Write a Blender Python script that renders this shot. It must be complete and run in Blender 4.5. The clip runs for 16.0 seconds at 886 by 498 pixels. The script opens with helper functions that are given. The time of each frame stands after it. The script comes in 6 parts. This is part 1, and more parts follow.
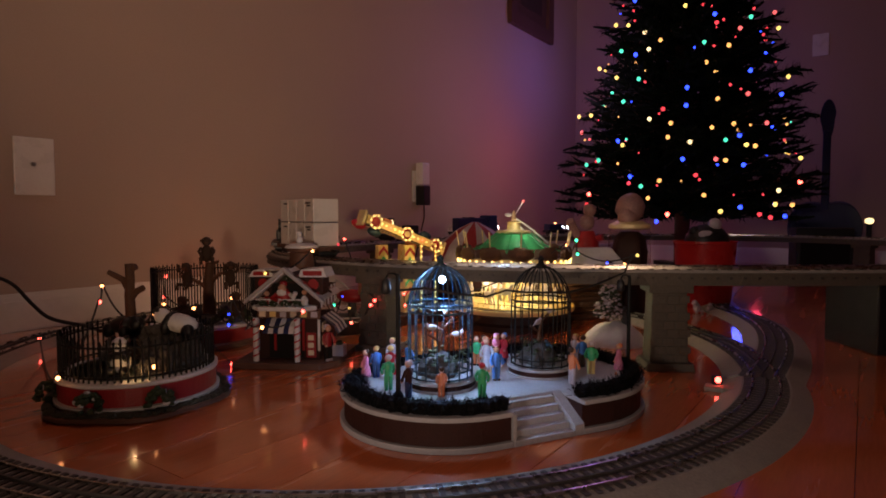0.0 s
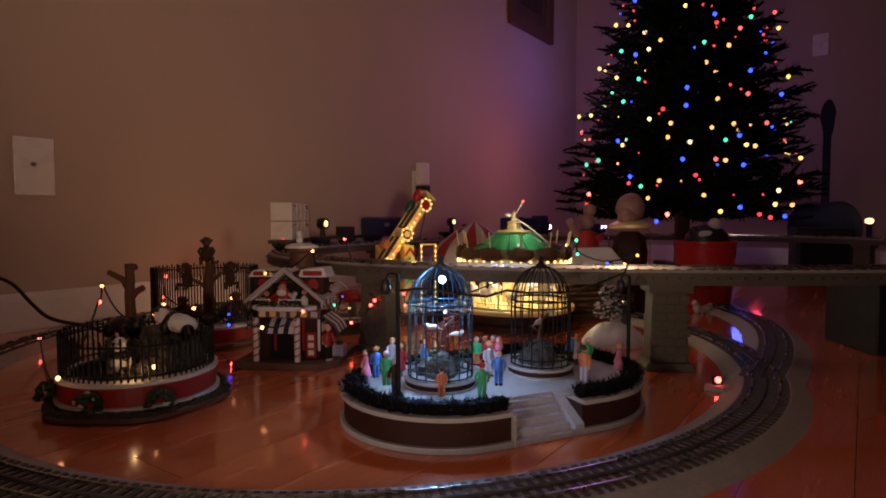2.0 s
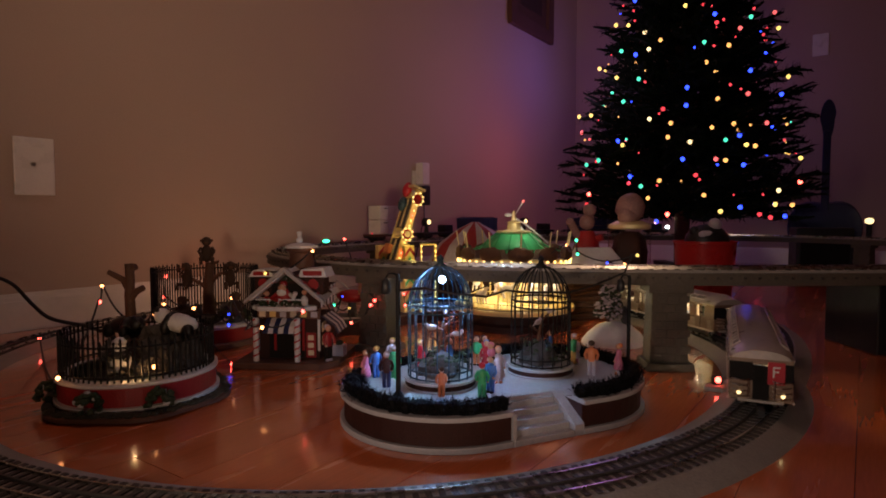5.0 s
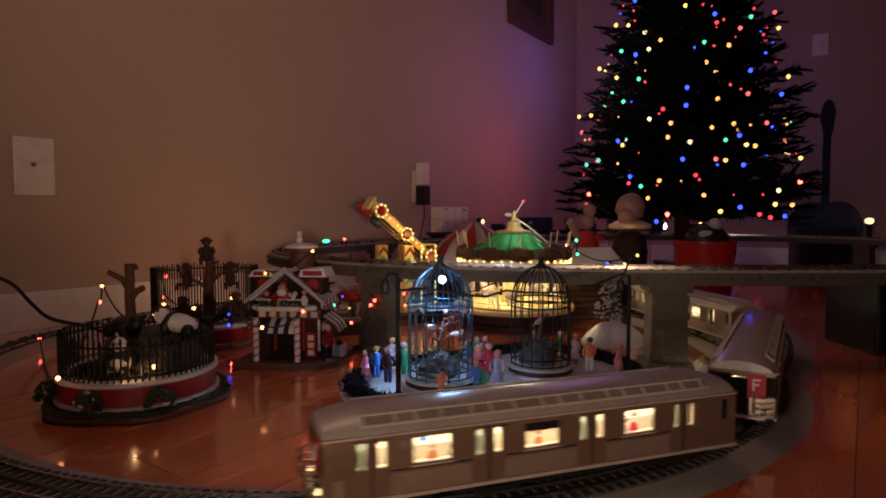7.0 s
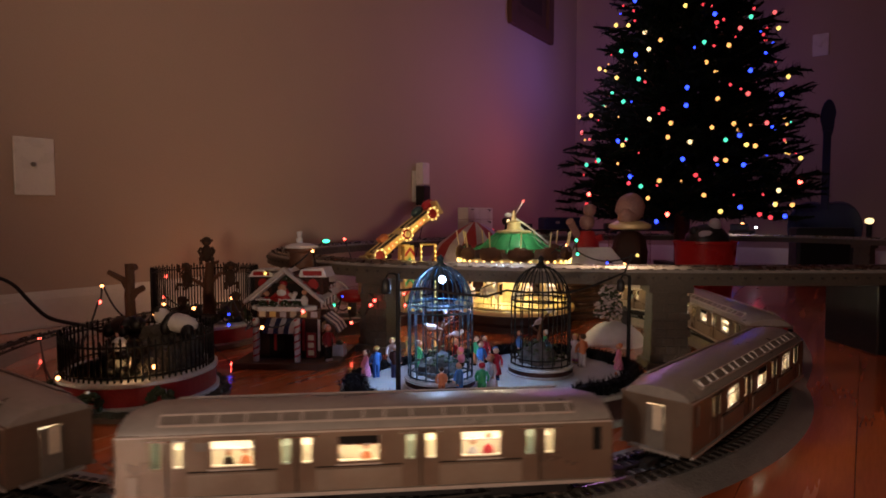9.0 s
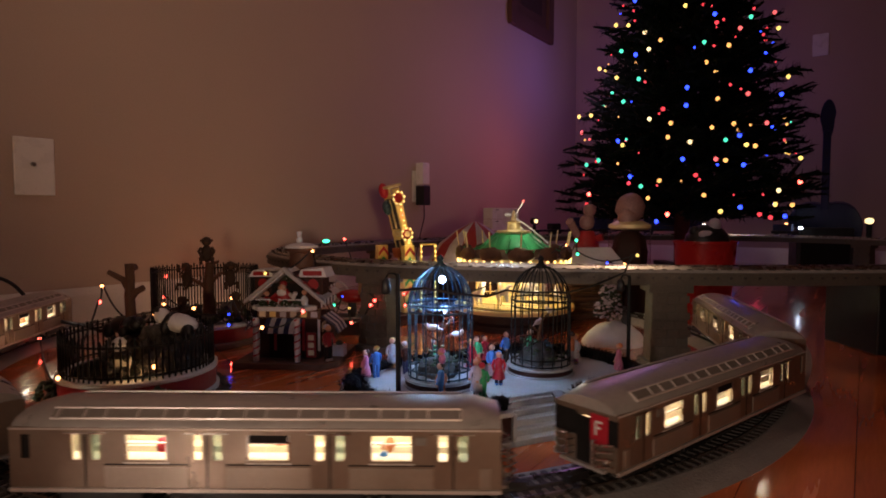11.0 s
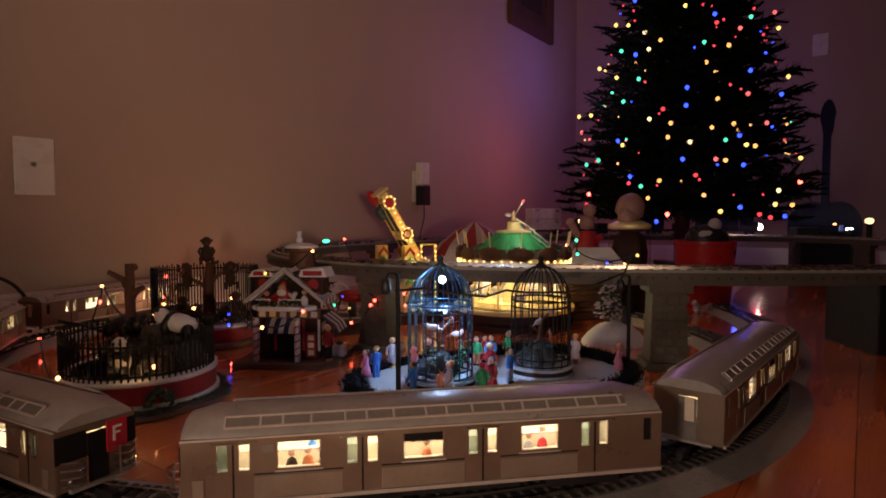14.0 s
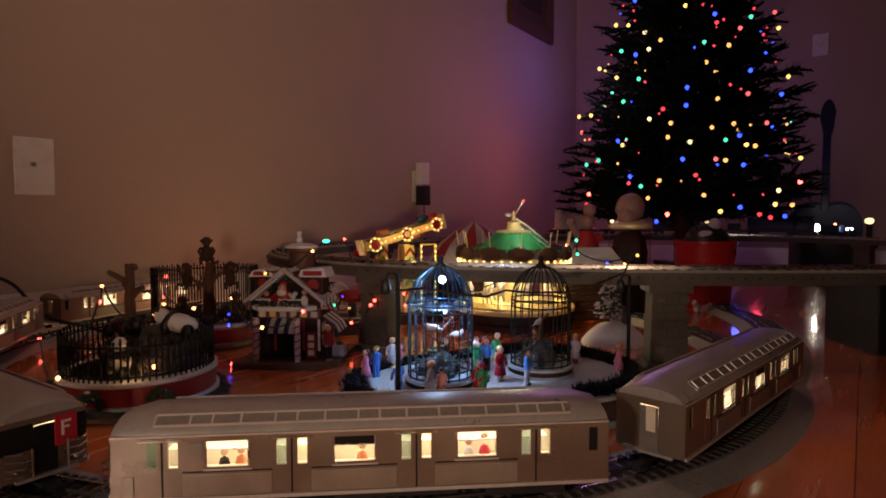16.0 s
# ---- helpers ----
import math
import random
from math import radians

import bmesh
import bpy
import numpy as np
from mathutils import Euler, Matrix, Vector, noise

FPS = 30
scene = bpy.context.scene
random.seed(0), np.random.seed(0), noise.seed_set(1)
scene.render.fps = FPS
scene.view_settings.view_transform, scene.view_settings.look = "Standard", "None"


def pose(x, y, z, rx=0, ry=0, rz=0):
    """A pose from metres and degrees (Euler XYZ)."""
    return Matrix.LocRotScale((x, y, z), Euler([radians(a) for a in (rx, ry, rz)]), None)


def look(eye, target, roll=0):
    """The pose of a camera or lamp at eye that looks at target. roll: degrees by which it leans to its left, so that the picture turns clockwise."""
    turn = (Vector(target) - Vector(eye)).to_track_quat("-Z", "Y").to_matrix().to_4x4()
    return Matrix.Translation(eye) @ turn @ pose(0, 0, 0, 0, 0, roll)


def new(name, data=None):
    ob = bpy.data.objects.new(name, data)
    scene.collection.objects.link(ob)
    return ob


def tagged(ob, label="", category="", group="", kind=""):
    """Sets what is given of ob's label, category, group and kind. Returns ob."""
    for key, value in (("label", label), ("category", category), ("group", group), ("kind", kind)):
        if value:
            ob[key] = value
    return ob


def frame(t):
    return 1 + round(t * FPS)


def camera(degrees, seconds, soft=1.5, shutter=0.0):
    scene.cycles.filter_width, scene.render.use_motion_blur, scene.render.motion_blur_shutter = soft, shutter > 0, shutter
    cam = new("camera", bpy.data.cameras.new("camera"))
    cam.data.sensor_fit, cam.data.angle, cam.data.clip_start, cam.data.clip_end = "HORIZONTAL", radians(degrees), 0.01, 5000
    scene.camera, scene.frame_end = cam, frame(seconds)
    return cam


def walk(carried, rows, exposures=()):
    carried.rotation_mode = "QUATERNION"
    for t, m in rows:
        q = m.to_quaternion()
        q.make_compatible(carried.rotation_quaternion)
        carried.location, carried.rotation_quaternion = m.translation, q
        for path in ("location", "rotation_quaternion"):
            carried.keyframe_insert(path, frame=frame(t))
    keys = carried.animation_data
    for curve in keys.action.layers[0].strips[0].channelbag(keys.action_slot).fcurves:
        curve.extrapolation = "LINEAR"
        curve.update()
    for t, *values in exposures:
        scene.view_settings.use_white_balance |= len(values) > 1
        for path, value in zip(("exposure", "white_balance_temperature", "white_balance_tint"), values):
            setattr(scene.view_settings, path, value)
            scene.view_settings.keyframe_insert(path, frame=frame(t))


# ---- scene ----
cam = camera(72.97, 16.0, soft=1.8, shutter=0.5)
EYE = pose(0, 0, 0.237, 90 - 3.13, 0, 0)
walk(cam, [(0.0, EYE), (16.0, EYE)])

# ---- light ----
world = bpy.data.worlds.new("night")
scene.world = world
world.use_nodes = True
world.node_tree.nodes["Background"].inputs["Color"].default_value = (0.02, 0.022, 0.03, 1)
world.node_tree.nodes["Background"].inputs["Strength"].default_value = 0.3
scene.view_settings.exposure = 0.0


def lamp(name, xyz, colour, watts, radius=0.004):
    d = bpy.data.lights.new(name, "POINT")
    d.color, d.energy, d.shadow_soft_size = colour, watts, radius
    ob = new(name, d)
    ob.location = xyz
    return ob


# Unseen fill added above the display to brighten floor and roofs.
lamp("overhead_fill", (-0.30, 0.90, 2.3), (1.0, 0.60, 0.50), 6.6, 0.12)
# Added unseen spot; its cone brightens the wall and spares the display.
d = bpy.data.lights.new("wall_fill_spot", "SPOT")
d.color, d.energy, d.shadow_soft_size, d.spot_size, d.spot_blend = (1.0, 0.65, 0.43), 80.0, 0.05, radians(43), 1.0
new("wall_fill_spot", d).matrix_world = look((0.30, -1.5, 0.20), (-0.34, 1.98, 0.98))
# Unseen fill spot, added to light the train sides at the front.
d = bpy.data.lights.new("train_fill_spot", "SPOT")
d.color, d.energy, d.shadow_soft_size, d.spot_size, d.spot_blend = (1.0, 0.76, 0.64), 21.0, 0.06, radians(31), 0.75
new("train_fill_spot", d).matrix_world = look((-0.75, -0.85, 0.42), (0.06, 0.50, 0.05))
# Hidden fill added low behind the buildings for a warm patch of wall.
lamp("wall_glow_fill", (-0.44, 1.42, 0.05), (1.0, 0.52, 0.30), 0.34, 0.012)
d = bpy.data.lights.new("cage_light", "SPOT")
d.color, d.energy, d.shadow_soft_size, d.spot_size, d.spot_blend = (0.40, 0.60, 1.0), 0.85, 0.004, radians(142), 0.35
new("cage_light", d).matrix_world = pose(-0.003, 0.700, 0.154)
lamp("cage_spill", (-0.003, 0.700, 0.1535), (0.36, 0.60, 1.0), 0.16, 0.004)
lamp("enclosure_light", (-0.366, 0.700, 0.052), (1.0, 0.5, 0.2), 0.02, 0.003)
for k in range(4):
    a = math.radians(45 + 90 * k)
    lamp("carousel_light", (0.155 + 0.035 * math.cos(a), 1.31 + 0.035 * math.sin(a), 0.122), (1.0, 0.90, 0.66), 0.22, 0.006)
# Extra fill in front of the carousel roof; no lamp hangs there.
lamp("roof_fill_light", (0.175, 1.235, 0.240), (1.0, 0.94, 0.68), 0.12, 0.006)
lamp("ride_light", (-0.06, 1.27, 0.20), (1.0, 0.75, 0.25), 0.10, 0.01)
lamp("blue_tree_light", (0.76, 2.90, 0.98), (0.24, 0.15, 1.0), 1.5, 0.08)
lamp("red_tree_light", (0.56, 2.68, 0.52), (1.0, 0.16, 0.24), 0.75, 0.06)
lamp("violet_tree_light", (0.56, 2.30, 0.72), (0.72, 0.30, 0.70), 1.6, 0.10)
lamp("rear_tree_light", (1.30, 2.76, 0.80), (0.62, 0.34, 0.80), 0.6, 0.10)
lamp("blue_branch_light", (0.88, 1.78, 0.12), (0.06, 0.08, 1.0), 0.16, 0.022)
lamp("red_branch_light", (1.00, 1.90, 0.085), (1.0, 0.05, 0.12), 0.04, 0.016)


# ---- materials ----
def mat(name, rgb, rough=0.6, metal=0.0, vary=0.15, scale=40.0, bump=0.0, glow=0.0, coat=0.0, fine=6.0, each=0.0, gloss=0.5):
    m = bpy.data.materials.new(name)
    m.use_nodes = True
    nt = m.node_tree
    n, ln = nt.nodes, nt.links
    b = n["Principled BSDF"]
    b.inputs["Roughness"].default_value, b.inputs["Metallic"].default_value = rough, metal
    b.inputs["Coat Weight"].default_value, b.inputs["Specular IOR Level"].default_value = coat, gloss
    b.inputs["Base Color"].default_value = (*rgb, 1)
    if glow:
        b.inputs["Emission Color"].default_value, b.inputs["Emission Strength"].default_value = (*rgb, 1), glow
    if vary:
        co = n.new("ShaderNodeTexCoord")
        big, small = n.new("ShaderNodeTexNoise"), n.new("ShaderNodeTexNoise")
        big.inputs["Scale"].default_value, small.inputs["Scale"].default_value = scale, scale * fine
        big.inputs["Detail"].default_value = 4
        for q in (big, small):
            ln.new(co.outputs["Object"], q.inputs["Vector"])
        add = n.new("ShaderNodeMath")
        add.operation = "ADD"
        ln.new(big.outputs["Fac"], add.inputs[0])
        ln.new(small.outputs["Fac"], add.inputs[1])
        last = add.outputs[0]
        if each:
            info, mul = n.new("ShaderNodeObjectInfo"), n.new("ShaderNodeMath")
            mul.operation = "MULTIPLY_ADD"
            mul.inputs[1].default_value = each
            ln.new(info.outputs["Random"], mul.inputs[0])
            ln.new(last, mul.inputs[2])
            last = mul.outputs[0]
        ramp = n.new("ShaderNodeMapRange")
        ramp.inputs["From Min"].default_value, ramp.inputs["From Max"].default_value = 0.6, 1.4 + each
        ramp.inputs["To Min"].default_value, ramp.inputs["To Max"].default_value = 1 - vary, 1 + vary
        ln.new(last, ramp.inputs["Value"])
        mix = n.new("ShaderNodeVectorMath")
        mix.operation = "SCALE"
        mix.inputs[0].default_value = rgb
        ln.new(ramp.outputs[0], mix.inputs["Scale"])
        ln.new(mix.outputs[0], b.inputs["Base Color"])
        rr = n.new("ShaderNodeMapRange")
        rr.inputs["From Min"].default_value, rr.inputs["From Max"].default_value = 0.3, 0.7
        rr.inputs["To Min"].default_value, rr.inputs["To Max"].default_value = max(rough - 0.08, 0.02), min(rough + 0.08, 1)
        ln.new(big.outputs["Fac"], rr.inputs["Value"])
        ln.new(rr.outputs[0], b.inputs["Roughness"])
        if bump:
            bp = n.new("ShaderNodeBump")
            bp.inputs["Strength"].default_value, bp.inputs["Distance"].default_value = bump, 0.002
            ln.new(small.outputs["Fac"], bp.inputs["Height"])
            ln.new(bp.outputs[0], b.inputs["Normal"])
    return m


def glass(name, rgb=(1, 1, 1), rough=0.02):
    m = bpy.data.materials.new(name)
    m.use_nodes = True
    n, ln = m.node_tree.nodes, m.node_tree.links
    n.remove(n["Principled BSDF"])
    t, g, mx, fr, pw = (n.new(k) for k in ("ShaderNodeBsdfTransparent", "ShaderNodeBsdfGlossy", "ShaderNodeMixShader", "ShaderNodeLayerWeight", "ShaderNodeMath"))
    t.inputs["Color"].default_value = (*rgb, 1)
    g.inputs["Roughness"].default_value = rough
    fr.inputs["Blend"].default_value = 0.5
    pw.operation = "POWER"
    pw.inputs[1].default_value = 4.0
    ln.new(fr.outputs["Facing"], pw.inputs[0])
    ln.new(pw.outputs[0], mx.inputs[0])
    ln.new(t.outputs[0], mx.inputs[1])
    ln.new(g.outputs[0], mx.inputs[2])
    ln.new(mx.outputs[0], n["Material Output"].inputs["Surface"])
    return m


def wood_floor():
    m = mat("floor_boards", (0.62, 0.145, 0.040), 0.22, vary=0.22, scale=3.0, fine=9, each=0.5, coat=1.0)
    n, ln = m.node_tree.nodes, m.node_tree.links
    co = next(q for q in n if q.bl_idname == "ShaderNodeTexCoord")
    mp = n.new("ShaderNodeMapping")
    mp.inputs["Scale"].default_value = (1.2, 14, 1)
    for q in n:
        if q.bl_idname == "ShaderNodeTexNoise":
            ln.new(mp.outputs[0], q.inputs["Vector"])
    ln.new(co.outputs["Object"], mp.inputs["Vector"])
    n["Principled BSDF"].inputs["Coat Roughness"].default_value = 0.09
    return m


M = {
    "floor": wood_floor(),
    "joint": mat("dark_joint", (0.03, 0.012, 0.006), 0.6),
    "wall": mat("wall_paint", (0.50, 0.39, 0.31), 0.8, vary=0.05, scale=3, bump=0.15, fine=120),
    "white": mat("white_paint", (0.78, 0.75, 0.7), 0.4, vary=0.05, scale=12),
    "plastic": mat("white_plastic", (0.80, 0.78, 0.73), 0.3, vary=0.04, scale=30),
    "black": mat("black_plastic", (0.012, 0.012, 0.013), 0.45, vary=0.2),
    "iron": mat("black_iron", (0.010, 0.010, 0.010), 0.6, metal=0.0, vary=0.3, scale=90, gloss=0.2),
    "grey": mat("grey_roadbed", (0.31, 0.285, 0.25), 0.65, vary=0.18, scale=60, bump=0.3),
    "tie": mat("dark_tie", (0.055, 0.045, 0.037), 0.6, vary=0.3, scale=120),
    "rail": mat("steel_rail", (0.5, 0.47, 0.43), 0.28, metal=1.0, vary=0.15, scale=60),
    "steel": mat("painted_steel", (0.27, 0.20, 0.145), 0.34, metal=0.55, vary=0.08, scale=25),
    "roof": mat("grey_roof", (0.46, 0.42, 0.37), 0.34, metal=0.35, vary=0.12, scale=30),
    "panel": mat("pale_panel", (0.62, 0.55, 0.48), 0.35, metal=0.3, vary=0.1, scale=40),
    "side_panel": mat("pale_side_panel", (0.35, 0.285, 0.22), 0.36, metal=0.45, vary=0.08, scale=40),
    # Sign box grey; on vents and end doors it stands for shade.
    "slot": mat("slot_shade_trim", (0.24, 0.21, 0.175), 0.5, 0.3),
    # Near black for dark parts; in recesses it stands for shade.
    "dark": mat("dark_parts_recess_shade", (0.014, 0.012, 0.011), 0.7, gloss=0.15),
    "cream": mat("cream_interior", (0.8, 0.68, 0.5), 0.6, vary=0.08, scale=60),
    "strip": mat("lit_ceiling_strip", (1.0, 0.87, 0.68), 0.5, vary=0, glow=16),
    "glass": glass("clear_glass", (0.93, 0.95, 0.94)),
    "tint": glass("blue_tinted_plastic", (0.62, 0.78, 0.92), 0.2),
    "red": mat("red_sign", (0.48, 0.02, 0.035), 0.4, vary=0.06, scale=40),
    "brick": mat("brown_plaza_wall", (0.040, 0.014, 0.011), 0.6, vary=0.25, scale=80, bump=0.3, gloss=0.25),
    "stone": mat("pale_stone", (0.42, 0.41, 0.42), 0.7, vary=0.12, scale=60, bump=0.3),
    "snow": mat("painted_snow", (0.72, 0.72, 0.74), 0.75, vary=0.1, scale=90, bump=0.5),
    "hedge": mat("dark_garland", (0.007, 0.007, 0.008), 0.6, vary=0.4, scale=120, gloss=0.06),
    "redwall": mat("red_wall", (0.32, 0.014, 0.017), 0.4, vary=0.15, scale=70, bump=0.2),
    "rock": mat("grey_rock", (0.07, 0.068, 0.066), 0.75, vary=0.35, scale=50, bump=0.7),
    "bark": mat("brown_bark", (0.10, 0.048, 0.026), 0.7, vary=0.35, scale=80, bump=0.7),
    "fur": mat("brown_fur", (0.05, 0.028, 0.016), 0.8, vary=0.3, scale=120, bump=0.5),
    "green": mat("green_leaf", (0.028, 0.045, 0.018), 0.6, vary=0.4, scale=100, bump=0.4),
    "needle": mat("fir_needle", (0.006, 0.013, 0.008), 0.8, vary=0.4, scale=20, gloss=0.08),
    "skin": mat("doll_skin", (0.55, 0.3, 0.2), 0.5, vary=0.1, scale=120),
    "blue": mat("blue_cloth", (0.06, 0.2, 0.55), 0.5, vary=0.15, scale=120),
    "yellow": mat("yellow_enamel", (0.78, 0.60, 0.22), 0.4, vary=0.12, scale=60),
    "gold": mat("gold_trim", (0.8, 0.66, 0.34), 0.4, metal=0.25, vary=0.15, scale=80),
    "concrete": mat("grey_pier", (0.105, 0.086, 0.064), 0.7, vary=0.2, scale=50, bump=0.5),
    "brown": mat("brown_base", (0.11, 0.05, 0.03), 0.6, vary=0.25, scale=60, bump=0.4),
    "pink": mat("pink_cloth", (0.6, 0.2, 0.35), 0.5, vary=0.15, scale=120),
    "jade": mat("green_enamel", (0.05, 0.4, 0.16), 0.4, vary=0.15, scale=60),
    "orange": mat("orange_cloth", (0.62, 0.2, 0.08), 0.5, vary=0.15, scale=120),
    "moss": mat("dark_moss", (0.035, 0.032, 0.018), 0.8, vary=0.4, scale=120, bump=0.6),
    "frost": glass("pale_frosted_pane", (0.52, 0.60, 0.60), 0.35),
    "navy": mat("navy_paint", (0.02, 0.03, 0.1), 0.4, vary=0.15, scale=40),
    "lilac": mat("pale_cloth", (0.5, 0.45, 0.5), 0.5, vary=0.15, scale=120),
    "tub": mat("red_tub_plastic", (0.5, 0.02, 0.02), 0.3, vary=0.08, scale=20),
    "dusk": mat("dull_pink", (0.30, 0.17, 0.16), 0.5, vary=0.25, scale=30),
    "teal": mat("teal_enamel", (0.04, 0.075, 0.10), 0.3, metal=0.3, vary=0.12, scale=50),
}
GLOW = {k: mat(k + "_glow", c, 0.4, vary=0, glow=g) for k, c, g in (
    ("red", (1.0, 0.06, 0.08), 1.5), ("amber", (1.0, 0.46, 0.12), 1.7), ("blue", (0.025, 0.07, 1.0), 2.0), ("green", (0.08, 0.85, 0.5), 1.5),
    ("warm", (1.0, 0.72, 0.34), 2.0), ("white", (0.75, 0.85, 1.0), 30), ("beam", (1.0, 0.86, 0.72), 30), ("yellow", (1.0, 0.66, 0.16), 1.8), ("rose", (1.0, 0.14, 0.14), 1.6),
    ("hot_red", (1.0, 0.07, 0.05), 11), ("hot_warm", (1.0, 0.36, 0.12), 7), ("lamp_yellow", (1.0, 0.66, 0.22), 3.5), ("hot_blue", (0.022, 0.05, 1.0), 4.5), ("hot_green", (0.05, 0.8, 0.4), 4))}


# ---- shapes ----
class Shape:
    """Points and faces that become one mesh."""

    def __init__(self):
        self.v, self.f, self.s = [], [], []

    def add(self, v, f, slot=0):
        k = len(self.v)
        self.v += [tuple(p) for p in v]
        self.f += [tuple(i + k for i in q) for q in f]
        self.s += [slot] * len(f)
        return self

    def box(self, x, y, z, sx, sy, sz, rz=0.0, slot=0, taper=1.0):
        c, s = math.cos(rz), math.sin(rz)
        v = []
        for dz, k in ((-0.5, 1.0), (0.5, taper)):
            for dx, dy in ((-0.5, -0.5), (0.5, -0.5), (0.5, 0.5), (-0.5, 0.5)):
                a, b = dx * sx * k, dy * sy * k
                v.append((x + a * c - b * s, y + a * s + b * c, z + dz * sz))
        return self.add(v, [(3, 2, 1, 0), (4, 5, 6, 7), (0, 1, 5, 4), (1, 2, 6, 5), (2, 3, 7, 6), (3, 0, 4, 7)], slot)

    def prism(self, poly, z0, z1, slot=0):
        n = len(poly)
        v = [(*p, z0) for p in poly] + [(*p, z1) for p in poly]
        f = [tuple(range(n - 1, -1, -1)), tuple(range(n, 2 * n))] + [(i, (i + 1) % n, n + (i + 1) % n, n + i) for i in range(n)]
        return self.add(v, f, slot)

    def rod(self, p, q, r0, r1=None, n=8, slot=0):
        p, q = Vector(p), Vector(q)
        r1 = r0 if r1 is None else r1
        w = (q - p).normalized()
        a = w.orthogonal().normalized()
        b = w.cross(a)
        v = []
        for o, r in ((p, r0), (q, r1)):
            for i in range(n):
                t = 2 * math.pi * i / n
                v.append(o + a * (r * math.cos(t)) + b * (r * math.sin(t)))
        f = [(i, (i + 1) % n, n + (i + 1) % n, n + i) for i in range(n)] + [tuple(range(n - 1, -1, -1)), tuple(range(n, 2 * n))]
        return self.add(v, f, slot)

    def tube(self, pts, r, n=6, slot=0, r1=None):
        pts = [Vector(p) for p in pts]
        v, m = [], len(pts)
        a = None
        for k, p in enumerate(pts):
            w = (pts[min(k + 1, m - 1)] - pts[max(k - 1, 0)]).normalized()
            a = w.orthogonal().normalized() if a is None else (a - w * a.dot(w)).normalized()
            b = w.cross(a)
            rr = r if r1 is None else r + (r1 - r) * k / (m - 1)
            v += [p + a * (rr * math.cos(2 * math.pi * i / n)) + b * (rr * math.sin(2 * math.pi * i / n)) for i in range(n)]
        f = [(k * n + i, k * n + (i + 1) % n, (k + 1) * n + (i + 1) % n, (k + 1) * n + i) for k in range(m - 1) for i in range(n)]
        return self.add(v, f + [tuple(range(n - 1, -1, -1)), tuple(range((m - 1) * n, m * n))], slot)

    def turn(self, profile, x=0, y=0, n=24, slot=0, sx=1.0, sy=1.0, wob=0.0, lobes=8):
        v, m = [], len(profile)
        for r, z in profile:
            for i in range(n):
                t = 2 * math.pi * i / n
                k = r * (1 + wob * math.cos(lobes * t))
                v.append((x + k * math.cos(t) * sx, y + k * math.sin(t) * sy, z))
        f = [(k * n + i, k * n + (i + 1) % n, (k + 1) * n + (i + 1) % n, (k + 1) * n + i) for k in range(m - 1) for i in range(n)]
        return self.add(v, f + [tuple(range(n - 1, -1, -1)), tuple(range((m - 1) * n, m * n))], slot)

    def ball(self, c, r, n=10, slot=0, s=(1, 1, 1), rough=0.0, turn=None):
        v, rows = [], max(n // 2, 4)
        for j in range(rows + 1):
            th = math.pi * j / rows
            for i in range(n):
                ph = 2 * math.pi * i / n
                d = Vector((math.sin(th) * math.cos(ph), math.sin(th) * math.sin(ph), math.cos(th)))
                k = r * (1 + (rough * noise.noise(d * 2.3 + Vector(c) * 90) if rough else 0))
                d = Vector((d.x * s[0], d.y * s[1], d.z * s[2])) * k
                v.append(Vector(c) + (turn @ d if turn else d))
        f = [(k * n + i, (k + 1) * n + i, (k + 1) * n + (i + 1) % n, k * n + (i + 1) % n) for k in range(rows) for i in range(n)]
        return self.add(v, f, slot)


def part(name, shape, materials, parent=None, label="", smooth=False, bevel=0.0):
    """Links a shape as one mesh, under a thing if one is given."""
    me = bpy.data.meshes.new(name)
    me.from_pydata(shape.v, [], shape.f)
    for m in materials if isinstance(materials, (list, tuple)) else [materials]:
        me.materials.append(m)
    me.polygons.foreach_set("material_index", shape.s)
    bm = bmesh.new()
    bm.from_mesh(me)
    bmesh.ops.remove_doubles(bm, verts=bm.verts, dist=1e-6)
    bmesh.ops.recalc_face_normals(bm, faces=bm.faces)
    if bevel:
        edges = [e for e in bm.edges if len(e.link_faces) == 2 and e.calc_face_angle(0) > 0.5]
        bmesh.ops.bevel(bm, geom=edges, offset=bevel, segments=2, affect="EDGES", profile=0.5, clamp_overlap=True)
    if smooth:
        for q in bm.faces:
            q.smooth = True
        for e in bm.edges:
            if len(e.link_faces) == 2 and e.calc_face_angle(0) > 0.7:
                e.smooth = False
    bm.to_mesh(me)
    bm.free()
    ob = new(name, me)
    if parent:
        ob.parent = parent
    if label:
        ob["label"] = label
    return ob


def thing(name, label, category, m=None, group="", kind=""):
    ob = new(name)
    ob.empty_display_size = 0.02
    if m is not None:
        ob.matrix_basis = m
    return tagged(ob, label, category, group, kind)


def setting(name, shape, material, label="", smooth=False, bevel=0.0):
    return tagged(part(name, shape, material, None, label, smooth, bevel), label, kind="structure")


# ---- room ----
W0, WD, WN = Vector((-0.8806, 1.228, 0)), Vector((0.575, 0.818, 0)).normalized(), Vector((-0.818, 0.575, 0)).normalized()
CORNER = W0 + WD * ((0.7898 + 0.8806) / WD.x)
WA = math.atan2(WD.y, WD.x)


def on_wall(p, off=0.0):
    """A matrix at the point p with x along the long wall, y out into the room and z up."""
    m = Matrix((WD * -1, WN * -1, (0, 0, 1))).transposed().to_4x4()
    m.translation = Vector(p) - WN * off
    return m


def quad_prism(a, b, c, d, z0, z1):
    return Shape().prism([tuple(p)[:2] for p in (a, b, c, d)], z0, z1)


